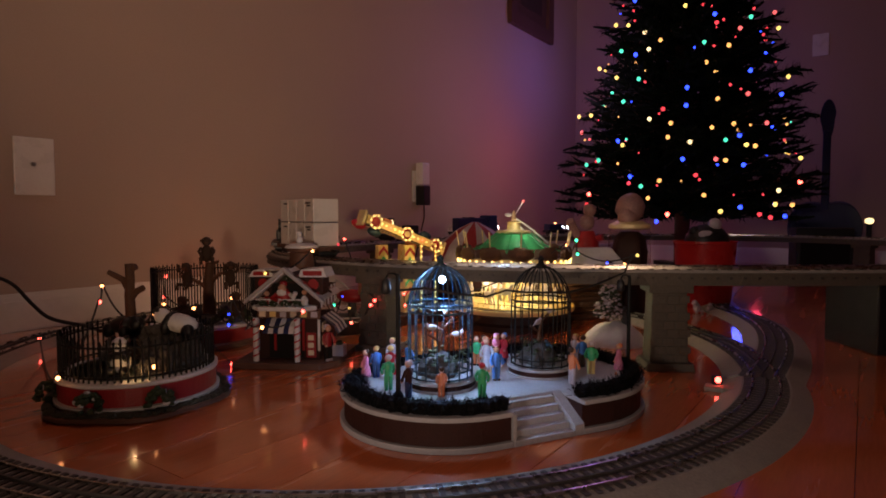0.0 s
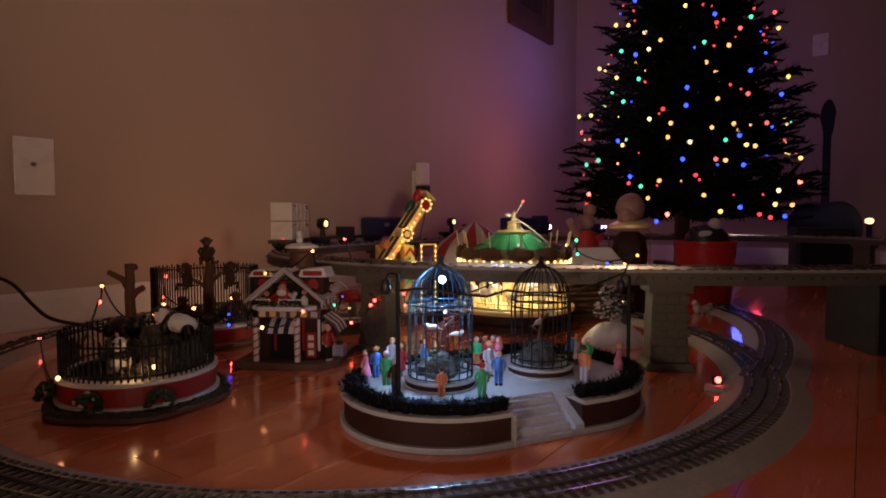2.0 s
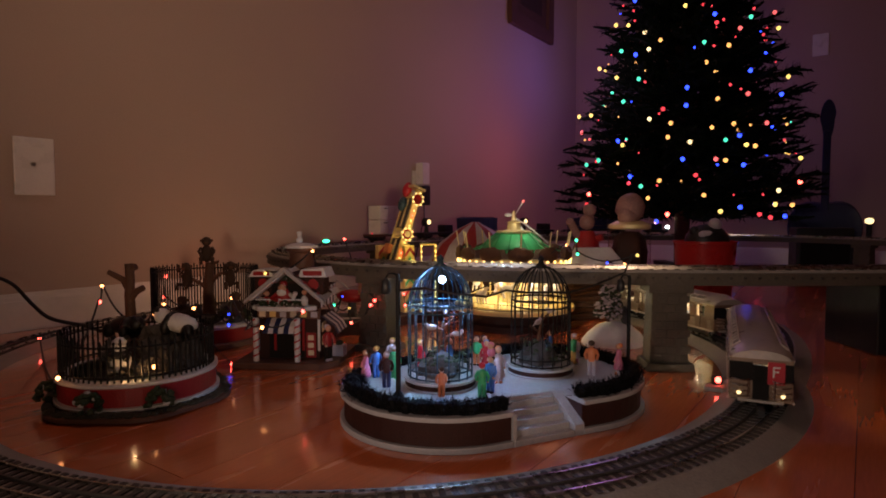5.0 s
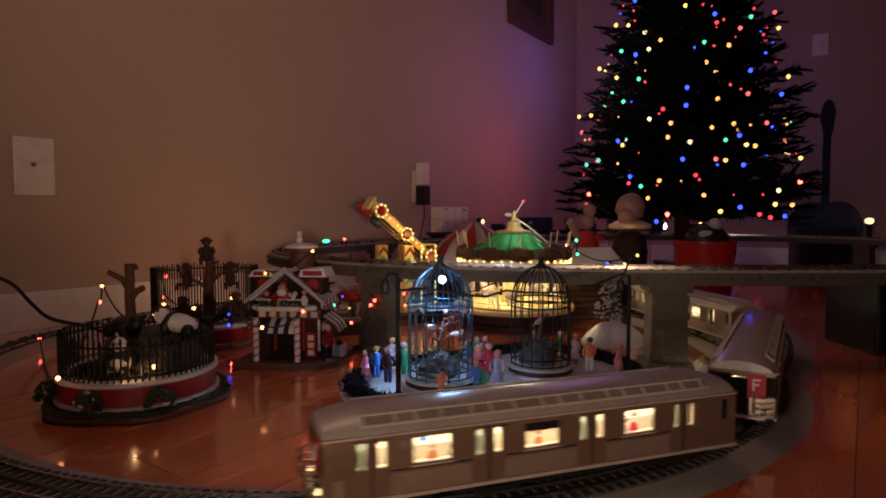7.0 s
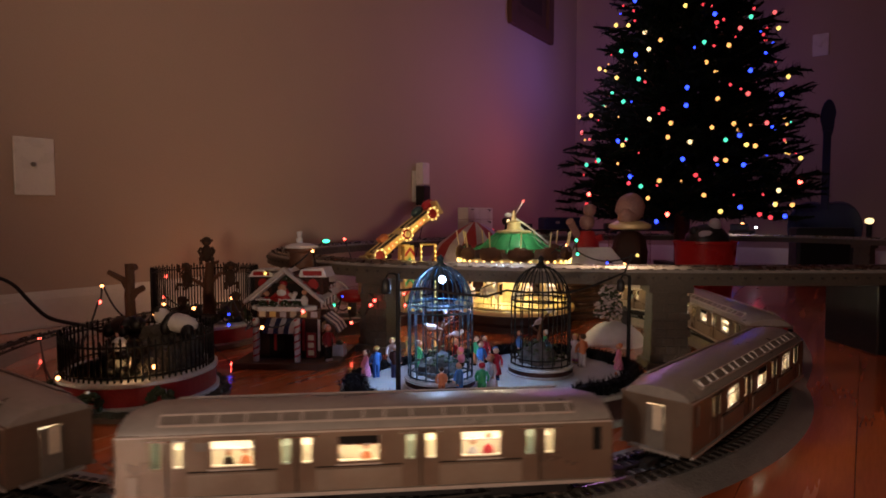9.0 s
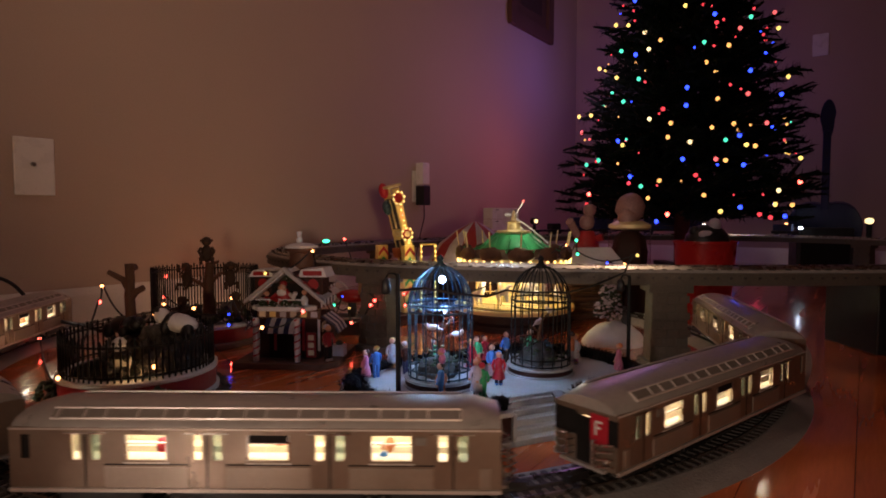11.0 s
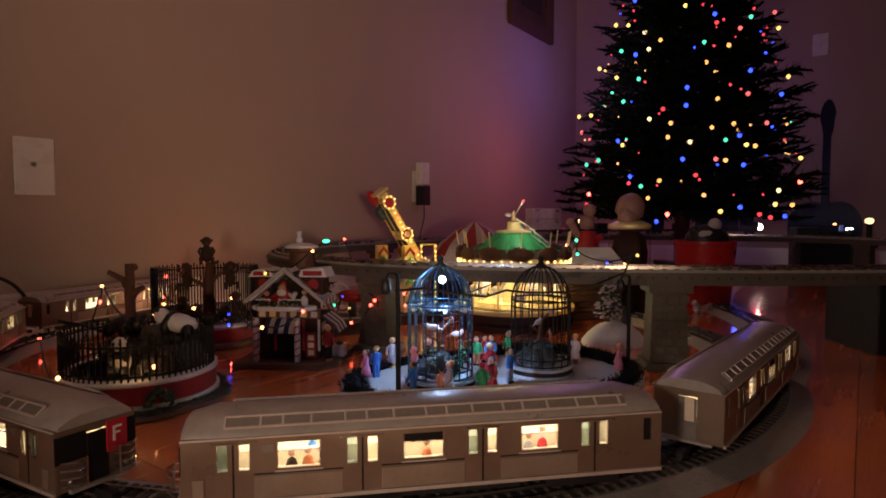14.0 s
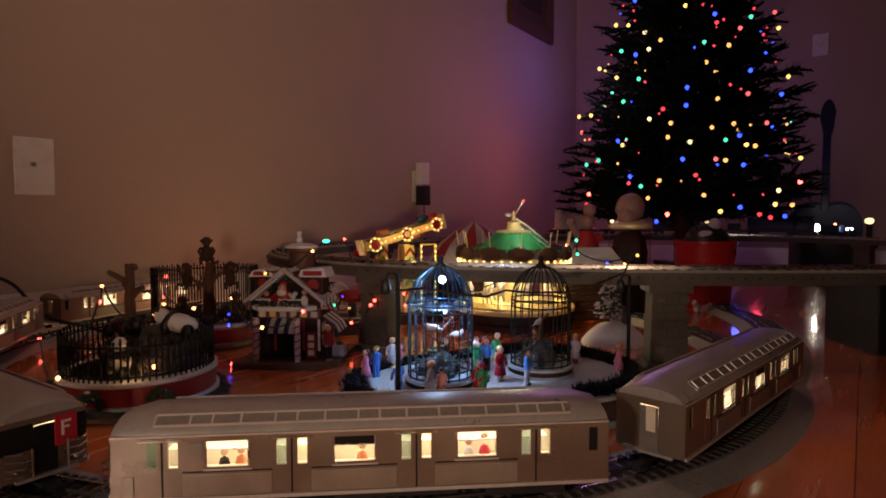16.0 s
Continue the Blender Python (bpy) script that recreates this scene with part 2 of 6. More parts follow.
near = W0 - WD * 4.2
setting("wall_west", quad_prism(near, CORNER, CORNER + WN * 0.15, near + WN * 0.15, 0, 2.6), M["wall"], "taupe painted wall in dim coloured light")
rw = CORNER - WN * 4.6
setting("wall_north", quad_prism(CORNER + WN * 0.15, rw, rw + WD * 0.15, CORNER + WN * 0.15 + WD * 0.15, 0, 2.6), M["wall"], "taupe painted end wall behind the fir tree")
bk = near - WN * 4.6
setting("wall_south", quad_prism(near + WN * 0.15, bk, bk - WD * 0.15, near + WN * 0.15 - WD * 0.15, 0, 2.6), M["wall"], "taupe painted wall")
setting("wall_east", quad_prism(rw, rw - WN * 0.15, bk - WN * 0.15, bk, 0, 2.6), M["wall"], "taupe painted wall")
setting("ceiling", quad_prism(near + WN * 0.2, CORNER + WN * 0.2 + WD * 0.2, rw - WN * 0.2 + WD * 0.2, bk - WN * 0.2, 2.6, 2.7), M["white"], "plain white ceiling")
for a, b, nn in ((near, CORNER, WN * -1), (CORNER, rw, WD * -1)):
    sh = Shape()
    d = (b - a).normalized()
    for t0, t1, z0, z1 in ((0, 0.013, 0.0, 0.062), (0, 0.009, 0.062, 0.071), (0, 0.005, 0.071, 0.078)):
        p, q = a + nn * (t0 + 0.0005), b + nn * (t0 + 0.0005)
        sh.prism([tuple(v)[:2] for v in (p, q, q + nn * t1, p + nn * t1)], z0, z1)
    setting("baseboard", sh, M["white"], "white painted moulded baseboard")

sub = Shape()
sub.prism([tuple(v)[:2] for v in (near + WN * 0.15, CORNER + WN * 0.15 + WD * 0.15, rw + WD * 0.15, bk)], -0.06, -0.004)
floor = setting("floor", sub, M["joint"], "glossy reddish hardwood strip floor")

# picture, outlet, plates
pic = thing("picture_frame", "dark wooden picture frame hanging on the wall", "picture", on_wall(W0 + WD * 2.30 + Vector((0, 0, 1.16)), 0.001))
w, h, e = 0.47, 0.6, 0.06
sh = Shape()
for x, z, sx, sz in ((0, e / 2, w, e), (0, h - e / 2, w, e), (-w / 2 + e / 2, h / 2, e, h - 2 * e), (w / 2 - e / 2, h / 2, e, h - 2 * e)):
    sh.box(x, 0.012, z, sx, 0.024, sz)
part("frame", sh, M["brown"], pic, bevel=0.003)
part("mat_board", Shape().box(0, 0.005, h / 2, w - 2 * e, 0.006, h - 2 * e), M["bark"], pic, "dark mount")
part("print", Shape().box(0, 0.0095, h / 2, w - 4 * e, 0.002, h - 4 * e), M["fur"], pic, "dark plain print")

plate = thing("wall_plate", "white plastic cable wall plate with a small socket", "wall plate", on_wall(W0 + WD * 0.041 + Vector((0, 0, 0.341)), 0.0005))
part("cover", Shape().box(0, 0.003, 0, 0.076, 0.006, 0.12), M["plastic"], plate, bevel=0.0022)
part("socket", Shape().rod((0.004, 0.005, 0.004), (0.004, 0.012, 0.004), 0.0045, 0.0045, 12), M["rail"], plate, "small metal cable socket")
for dz in (-0.046, 0.046):
    part("screw", Shape().rod((0, 0.006, dz), (0, 0.0068, dz), 0.0028, n=10), M["white"], plate)

outlet = thing("power_outlet", "white wall outlet with plugged-in adapters", "outlet", on_wall(W0 + WD * 1.36 + Vector((0, 0, 0.352)), 0.0005))
part("cover", Shape().box(0, 0.003, 0.0, 0.076, 0.006, 0.12), M["plastic"], outlet, bevel=0.002)
part("white_adapter", Shape().box(0.0, 0.024, 0.048, 0.045, 0.036, 0.085), M["plastic"], outlet, bevel=0.004)
part("black_adapter", Shape().box(0.0, 0.026, -0.035, 0.045, 0.04, 0.075), M["black"], outlet, "black plug-in transformer", bevel=0.004)
part("cord", Shape().tube([(0.0, 0.03, -0.07), (0.005, 0.035, -0.12), (0.03, 0.03, -0.2), (0.05, 0.02, -0.30)], 0.002), M["black"], outlet)

sw = CORNER - WN * 1.23
switch = thing("light_switch", "white light switch on the wall by the tree", "switch")
mm = Matrix((WN, WD * -1, (0, 0, 1))).transposed().to_4x4()
mm.translation = sw + Vector((0, 0, 1.05)) - WD * 0.0005
switch.matrix_basis = mm
part("cover", Shape().box(0, 0.003, 0, 0.066, 0.006, 0.104), M["plastic"], switch, bevel=0.002)
part("toggle", Shape().box(0, 0.009, 0.003, 0.012, 0.014, 0.024), M["white"], switch, bevel=0.001)

# ---- track ----
CX, CY, RT = -0.127, 1.088, 0.634


def along(path, offs, z0, z1, half, sh=None, top=0.94):
    """A strip of the given half width along a plan path, moved sideways by offs; its upper face is narrower by top."""
    sh = sh or Shape()
    v, m = [], len(path)
    for k, p in enumerate(path):
        p = Vector((p[0], p[1], 0))
        a, b = path[max(k - 1, 0)], path[min(k + 1, m - 1)]
        d = Vector((b[0] - a[0], b[1] - a[1], 0)).normalized()
        s = Vector((-d.y, d.x, 0))
        for o, z in ((offs - half, z0), (offs - half * top, z1), (offs + half * top, z1), (offs + half, z0)):
            q = p + s * o
            v.append((q.x, q.y, z))
    f = [(i * 4 + k, (i + 1) * 4 + k, (i + 1) * 4 + (k + 1) % 4, i * 4 + (k + 1) % 4) for i in range(m - 1) for k in range(4)]
    return sh.add(v, f + [(0, 1, 2, 3), tuple(m * 4 - 4 + k for k in (3, 2, 1, 0))])


def smooth_path(pts, step=0.02, closed=False):
    """A dense plan path through the given points."""
    pts = [Vector((*p, 0)) for p in pts]
    n, out = len(pts), []
    for i in range(n if closed else n - 1):
        if closed:
            a, b, c, d = (pts[(i + k) % n] for k in (-1, 0, 1, 2))
        else:
            a, b, c, d = pts[max(i - 1, 0)], pts[i], pts[i + 1], pts[min(i + 2, n - 1)]
        m = max(int((c - b).length / step), 2)
        for j in range(m):
            t = j / m
            q = 0.5 * ((2 * b) + (c - a) * t + (2 * a - 5 * b + 4 * c - d) * t * t + (3 * b - a - 3 * c + d) * t ** 3)
            out.append((q.x, q.y))
    if not closed:
        out.append(tuple(pts[-1])[:2])
    return out


def lay_track(name, label, path, z=0.0, single=0):
    """Three-rail toy track with roadbed, ties and rails along a plan path."""
    tr = thing(name, label, "toy track")
    part("roadbed", along(path, 0, z + 0.0, z + 0.0100, 0.053, None, 0.56), M["grey"], tr)
    sh, acc, count, proto = Shape(), 0.0, 0, None
    for a, b in zip(path, path[1:]):
        d = Vector((b[0] - a[0], b[1] - a[1]))
        while acc < d.length:
            q = Vector(a) + d * (acc / d.length)
            if count < single:
                if proto is None:
                    proto = part("tie", Shape().box(0, 0, 0.0104, 0.0052, 0.054, 0.0018), M["tie"], tr)
                tie = proto if count == 0 else new("tie", proto.data)
                tie.parent = tr
                tie.matrix_basis = pose(q.x, q.y, z, 0, 0, math.degrees(math.atan2(d.y, d.x)))
                count += 1
            else:
                sh.box(q.x, q.y, z + 0.0104, 0.0052, 0.054, 0.0018, math.atan2(d.y, d.x))
            acc += 0.0112
        acc -= d.length
    tagged(part("tie_rest", sh, M["tie"], tr, "dark moulded ties"), kind="stuff")
    for o, m in ((-0.0165, "rail"), (0.0, "tie"), (0.0165, "rail")):
        part("rail", along(path, o, z + 0.0100, z + 0.0136, 0.0011), M[m], tr, "blackened centre rail" if o == 0 else "")
    return tr


loop = [(CX + RT * math.cos(math.radians(a)), CY + RT * math.sin(math.radians(a))) for a in np.arange(-220, 141, 2)]
lay_track("track_loop", "grey moulded three-rail toy train track in a circle on the floor", loop, single=300)
JOIN = 52.0


def spur_path():
    """From the circle backwards, round a bend and along the wall."""
    a = math.radians(JOIN)
    p = Vector((CX + RT * math.cos(a), CY + RT * math.sin(a)))
    h = math.pi / 2 + a
    pts, r = [p.copy()], 0.40
    for _ in range(48):
        h -= 0.02 / r * 0.85
        p = p + Vector((math.cos(h), math.sin(h))) * 0.017
        pts.append(p.copy())
        if h < math.radians(57):
            break
    for _ in range(92):
        p = p + Vector((math.cos(h), math.sin(h))) * 0.017
        pts.append(p.copy())
    return pts


SPUR = spur_path()
lay_track("track_spur", "grey toy track running back along the wall", [tuple(p) for p in SPUR][4:])
lay_track("track_branch", "grey toy track branching off towards the tree", smooth_path([(0.445, 0.83), (0.530, 0.95), (0.605, 1.08), (0.665, 1.22), (0.695, 1.36), (0.705, 1.50), (0.76, 1.68), (0.88, 1.90), (1.10, 2.22)]), 0.0006)
pad = thing("signal_light", "small black track signal with a lit red lamp", "track signal", pose(0.377, 0.815, 0))
part("base", Shape().prism([(-0.022, -0.012), (-0.002, -0.024), (0.078, -0.016), (0.074, 0.010), (-0.012, 0.006)], 0, 0.006), M["grey"], pad, bevel=0.001)
part("housing", Shape().box(0, 0, 0.011, 0.011, 0.009, 0.012), M["black"], pad, bevel=0.001)
part("lens", Shape().ball((0, -0.005, 0.013), 0.0045, 10), GLOW["hot_red"], pad, "lit red lens", True)

# ---- subway train ----
HL, HW, XF = 0.192, 0.031, -0.180  # rear end, half width, front end
ZF, ZE = 0.030, 0.078  # floor and eave heights
PD = 0.0927
DOORS = [-0.1440 + PD * k for k in range(4)]
WINS = [-0.0977 + PD * k for k in range(3)]
ZB, ZT = 0.053, 0.0725


def car_side(y):
    """One steel side with window and door-window openings."""
    holes = []
    for x in WINS:
        holes.append((x - 0.0154, x + 0.0154, ZB, ZT))
    for x in DOORS:
        holes += [(x - 0.0112, x - 0.004, ZB, ZT), (x + 0.004, x + 0.0112, ZB, ZT)]
    for x in (HL - 0.012,):
        holes.append((x - 0.0035, x + 0.0035, ZB + 0.001, ZT))
    holes.sort()
    sh = Shape()
    xs = XF
    for a, b, z0, z1 in holes:
        sh.box((xs + a) / 2, y, (ZF + ZE) / 2, a - xs, 0.0016, ZE - ZF)
        sh.box((a + b) / 2, y, (ZF + z0) / 2, b - a, 0.0016, z0 - ZF)
        sh.box((a + b) / 2, y, (z1 + ZE) / 2, b - a, 0.0016, ZE - z1)
        xs = b
    sh.box((xs + HL) / 2, y, (ZF + ZE) / 2, HL - xs, 0.0016, ZE - ZF)
    return sh, holes


def subway_car(label, front_cab, rear_cab, figures, leads=False):
    """Front is towards -x."""
    car = thing("subway_car", label, "model train", None, "subway train")
    for s in (-1, 1):
        sh, holes = car_side(s * HW)
        side = part("side_wall", sh, M["steel"], car)
        lining, _ = car_side(s * (HW - 0.0024))
        part("lining", lining, M["cream"], car, "pale inner lining")
        trim = Shape()
        trim.box((HL + XF) / 2, s * (HW + 0.0016), ZF + 0.0002, HL - XF, 0.0022, 0.0028)
        trim.box((HL + XF) / 2, s * (HW + 0.0012), ZE - 0.0010, HL - XF, 0.0014, 0.0012)
        for x in WINS:
            trim.box(x, s * (HW + 0.0012), ZB - 0.0020, 0.0345, 0.0012, 0.0010)
        part("moulding", trim, M["panel"], side, "bright metal moulding strips")
        for x, w in [(x, 0.064) for x in WINS] + [(-0.1680, 0.008)]:
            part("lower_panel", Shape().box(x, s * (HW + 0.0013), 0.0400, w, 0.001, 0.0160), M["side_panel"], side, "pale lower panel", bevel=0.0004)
        for x in WINS:
            part("panel_top_line", Shape().box(x, s * (HW + 0.0010), 0.0498, 0.064, 0.0006, 0.0009), M["dark"], side, "dark line above the lower panel")
        for x in DOORS:
            part("door", Shape().box(x - 0.0075, s * (HW + 0.0004), 0.0405, 0.0138, 0.0012, 0.0205).box(x + 0.0075, s * (HW + 0.0004), 0.0405, 0.0138, 0.0012, 0.0205), M["steel"], side)
            part("door_gap", Shape().box(x, s * (HW + 0.0010), 0.052, 0.0013, 0.0006, 0.041), M["dark"], side, "dark gap between door leaves")
            for dx, m in ((-0.0076, "frost"), (0.0076, "glass")):
                leaf = part("door_pane", Shape().box(x + dx, s * (HW - 0.0006), (ZB + ZT) / 2, 0.0071, 0.0004, ZT - ZB), M[m], side, "pale frosted door pane" if m == "frost" else "")
                leaf.visible_shadow = False
            part("drip_rail", Shape().box(x, s * (HW + 0.002), ZT + 0.0015, 0.032, 0.002, 0.0008), M["rail"], side)
        for k, x in enumerate(WINS):
            pane = part("window_pane", Shape().box(x, s * (HW - 0.0002), (ZB + ZT) / 2, 0.0306, 0.0004, ZT - ZB - 0.0004), M["glass"], side)
            pane.visible_shadow = False
            fr = Shape()
            fr.box(x, s * (HW + 0.0006), ZT - 0.0062, 0.0306, 0.0012, 0.0009)
            for dx in (-0.0153, 0.0153):
                fr.box(x + dx, s * (HW + 0.0008), (ZB + ZT) / 2, 0.0011, 0.0010, ZT - ZB)
            part("window_frame", fr, M["rail"], side)
            if k == 1:
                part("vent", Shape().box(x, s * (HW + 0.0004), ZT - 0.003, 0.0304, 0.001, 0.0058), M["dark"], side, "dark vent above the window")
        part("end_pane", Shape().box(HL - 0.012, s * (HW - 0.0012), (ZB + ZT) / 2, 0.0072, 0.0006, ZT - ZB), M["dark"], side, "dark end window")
        part("sign_box", Shape().box(WINS[0] - 0.022, s * (HW + 0.001), ZT - 0.004, 0.009, 0.001, 0.006), M["slot"], side)
    # roof
    prof = [(-HW - 0.001, ZE), (-HW + 0.001, ZE + 0.005), (-HW + 0.008, ZE + 0.0105), (-0.012, ZE + 0.0145), (0, ZE + 0.0152), (0.012, ZE + 0.0145), (HW - 0.008, ZE + 0.0105), (HW - 0.001, ZE + 0.005), (HW + 0.001, ZE)]
    inn = [(y * 0.93, z - 0.0015) for y, z in reversed(prof)]
    cs = prof + inn
    sh = Shape()
    n = len(cs)
    st = [(XF, 0.0), (XF + 0.020, 1.0), (HL - 0.022, 1.0), (HL, 0.0)] 
    v = []
    for x, k in st:
        for y, z in cs:
            v.append((x, y * (0.93 + 0.07 * k), ZE - 0.001 + (z - ZE) * (0.62 + 0.38 * k)))
    f = [(i * n + k, i * n + (k + 1) % n, (i + 1) * n + (k + 1) % n, (i + 1) * n + k) for i in range(3) for k in range(n)]
    sh.add(v, f + [tuple(range(len(prof))), tuple(range(3 * n + len(prof) - 1, 3 * n - 1, -1))])
    roof = part("roof", sh, M["roof"], car, "grey rounded roof", True)
    for s in (-1, 1):
        vent = Shape()
        y, z = s * (HW - 0.0055), ZE + 0.0085
        for yy, zz in ((s * (HW - 0.002), ZE + 0.006), (s * (HW - 0.0095), ZE + 0.0118)):
            vent.rod((XF + 0.03, yy, zz), (HL - 0.03, yy, zz), 0.0010, n=6)
        for i in range(16):
            x = XF + 0.03 + (i + 0.22 * (i % 3 == 1)) * (HL - XF - 0.06) / 15.22
            vent.rod((x, s * (HW - 0.002), ZE + 0.006), (x, s * (HW - 0.0095), ZE + 0.0118), 0.0010, n=6)
        # Flat strip on the roof, coloured darker for shade between the slats.
        bk = Shape()
        ya, za, yb, zb, xe, xb = s * (HW - 0.0022), ZE + 0.0062, s * (HW - 0.0093), ZE + 0.0117, HL - 0.030, XF + 0.030
        bk.add([(xb, ya, za - 0.002), (xe, ya, za - 0.002), (xe, yb, zb - 0.002), (xb, yb, zb - 0.002), (xb, ya, za), (xe, ya, za), (xe, yb, zb), (xb, yb, zb)],
               [(3, 2, 1, 0), (4, 5, 6, 7), (0, 1, 5, 4), (1, 2, 6, 5), (2, 3, 7, 6), (3, 0, 4, 7)])
        part("vent_gap_shade", bk, M["slot"], roof, "strip darkened for shade between the roof vent slats")
        part("roof_vent", vent, M["panel"], roof, "long slatted roof vent")
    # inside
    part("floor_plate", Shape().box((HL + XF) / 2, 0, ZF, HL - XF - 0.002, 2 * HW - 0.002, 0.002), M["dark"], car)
    part("ceiling_light", Shape().box(0, 0, ZE + 0.003, 0.33, 0.012, 0.0012), M["strip"], car, "lit strip light")
    part("bench", Shape().box(0, 0.018, 0.041, 0.31, 0.014, 0.020), M["cream"], car)
    part("bench", Shape().box(0, -0.018, 0.039, 0.31, 0.012, 0.016), M["cream"], car)
    for x, y, hh, k in figures:
        part("passenger", Shape().ball((x, y, 0.0475), 0.0052, 8, 0, (0.9, 0.6, 1.5)).ball((x, y, 0.0475 + hh), 0.0030, 8, 1), [M[k], M["skin"]], car, "", True)
    # ends
    for sg, cab in ((-1, front_cab), (1, rear_cab)):
        x = XF if sg < 0 else HL
        sh = Shape()
        for y0, y1, z0, z1 in ((-HW, -0.0085, ZF, ZE - 0.001), (0.0085, HW, ZF, ZE - 0.001), (-0.0085, 0.0085, ZF, 0.048), (-0.0085, 0.0085, 0.071, ZE - 0.001)):
            if cab and z1 > 0.07 and abs(y0) + abs(y1) > 0.02 :
                sh.box(x, (y0 + y1) / 2, (ZF + 0.052) / 2, 0.0016, y1 - y0, 0.052 - ZF)
                sh.box(x, (y0 + y1) / 2, (0.073 + z1) / 2, 0.0016, y1 - y0, z1 - 0.073)
            else:
                sh.box(x, (y0 + y1) / 2, (z0 + z1) / 2, 0.0016, y1 - y0, z1 - z0)
        end = part("end_wall", sh, M["steel"], car)
        # Not set back: the dark colour stands for shade in the doorway.
        part("end_door", Shape().box(x + sg * 0.0012, 0, 0.05, 0.0012, 0.0165, 0.040), M["dark"] if cab else M["slot"], end, "flat end door darkened in place of a recess")
        # On plain ends opaque cream stands in for a window lit from within.
        part("door_window", Shape().box(x + sg * 0.002, 0.002, 0.0595, 0.0006, 0.0085, 0.0225), M["cream"] if not cab else M["glass"], end)
        part("step", Shape().box(x + sg * 0.003, 0, ZF, 0.005, 0.046, 0.0025), M["roof"], end)
        part("coupler", Shape().box(x + sg * 0.012, 0, 0.022, 0.024, 0.007, 0.006), M["black"], end)
        if cab:
            for s in (-1, 1):
                part("cab_window", Shape().box(x + sg * 0.0002, s * 0.0200, 0.0625, 0.0008, 0.0238, 0.0215), M["dark"], end, "dark cab window")
            ys = 0.0150 * sg
            sign = part("route_sign", Shape().box(x + sg * 0.0020, ys, 0.0625, 0.0012, 0.0170, 0.0250), M["red"], end, "red route sign with white letter F", bevel=0.0004)
            lt = Shape()
            fx, d = x + sg * 0.0030, sg
            lt.box(fx, ys - d * 0.0028, 0.0640, 0.0006, 0.0018, 0.0120)
            lt.box(fx, ys + d * 0.0004, 0.0692, 0.0006, 0.0064, 0.0018)
            lt.box(fx, ys - d * 0.0002, 0.0645, 0.0006, 0.0050, 0.0017)
            part("letter", lt, M["white"], sign, "white letter F")
            for s in (-1, 1):
                part("headlight", Shape().ball((x + sg * 0.0022, s * 0.022, 0.0375), 0.0024, 10), (GLOW["warm"] if leads else M["rail"]) if sg < 0 else M["red"], end, "", True)
            for s in (-1, 1):
                g = Shape()
                for z in (0.036, 0.042, 0.048, 0.054):
                    g.tube([(x, s * 0.0115, z), (x + sg * 0.009, s * 0.013, z), (x + sg * 0.012, s * 0.020, z), (x + sg * 0.004, s * 0.030, z)], 0.0007, 5)
                g.rod((x + sg * 0.009, s * 0.013, 0.033), (x + sg * 0.009, s * 0.013, 0.056), 0.0008, n=5)
                part("safety_gate", g, M["rail"], end, "folding metal safety gate")
    # running gear
    part("underframe", Shape().box(0, 0, 0.0245, 0.15, 0.044, 0.011).box(0.02, 0.012, 0.020, 0.05, 0.018, 0.008).box(-0.04, -0.014, 0.020, 0.04, 0.016, 0.009), M["black"], car, "black underfloor gear", bevel=0.001)
    for sx in (-1, 1):
        bg = part("bogie", Shape().box(sx * 0.128, 0.0225, 0.0215, 0.064, 0.003, 0.008).box(sx * 0.128, -0.0225, 0.0215, 0.064, 0.003, 0.008).box(sx * 0.128, 0, 0.0235, 0.016, 0.045, 0.006), M["black"], car, bevel=0.0008)
        for dx in (-0.021, 0.021):
            wh = Shape().rod((sx * 0.128 + dx, -0.0185, 0.0215), (sx * 0.128 + dx, 0.0185, 0.0215), 0.002, n=6)
            for s in (-1, 1):
                wh.rod((sx * 0.128 + dx, s * 0.0145, 0.0215), (sx * 0.128 + dx, s * 0.0185, 0.0215), 0.0081, n=16)
            part("wheel_set", wh, M["rail"], bg)
    return car


FIG = [(-0.104, -0.016, 0.0105, "fur"), (-0.092, -0.014, 0.0110, "orange"), (0.000, -0.016, 0.0115, "orange"), (0.084, -0.016, 0.0115, "lilac"), (0.097, -0.012, 0.014, "red"), (-0.09, 0.016, 0.0110, "blue"), (0.01, 0.016, 0.0110, "fur")]
steel_words = "brushed steel model subway car with warmly lit windows"
CARS = []
for k, (fc, rc) in enumerate(((True, False), (True, False), (True, False), (True, False), (True, False))):
    words = "leading steel model subway car with lit windows and red route sign" if k == 0 else steel_words
    CARS.append(subway_car(words, fc, rc, FIG if k % 2 else FIG[1:6], k == 0))
OFFSET = (0.0, 40.0, 80.4, 120.0, 160.0)
# lead angle on the circle over time, degrees
LEAD = [(0.0, 92.0), (1.0, 69.5), (2.0, 46.0), (3.0, 22.0), (3.5, 10.0), (4.2, -6.0), (5.0, -25.0), (5.7, -41.5), (6.3, -52.4), (6.5, -57.3), (7.0, -71.0), (7.5, -84.5), (8.0, -98.4), (8.5, -111.0), (9.0, -123.9), (9.2, -128.9),
        (9.8, -143.5), (10.5, -160.8), (11.3, -176.3), (11.6, -180.7), (12.0, -187.0), (12.5, -192.4), (13.0, -195.3), (13.5, -197.9), (14.0, -199.6), (14.5, -201.2), (15.0, -202.1), (15.5, -203.2), (16.0, -204.2)]
RC = 0.618


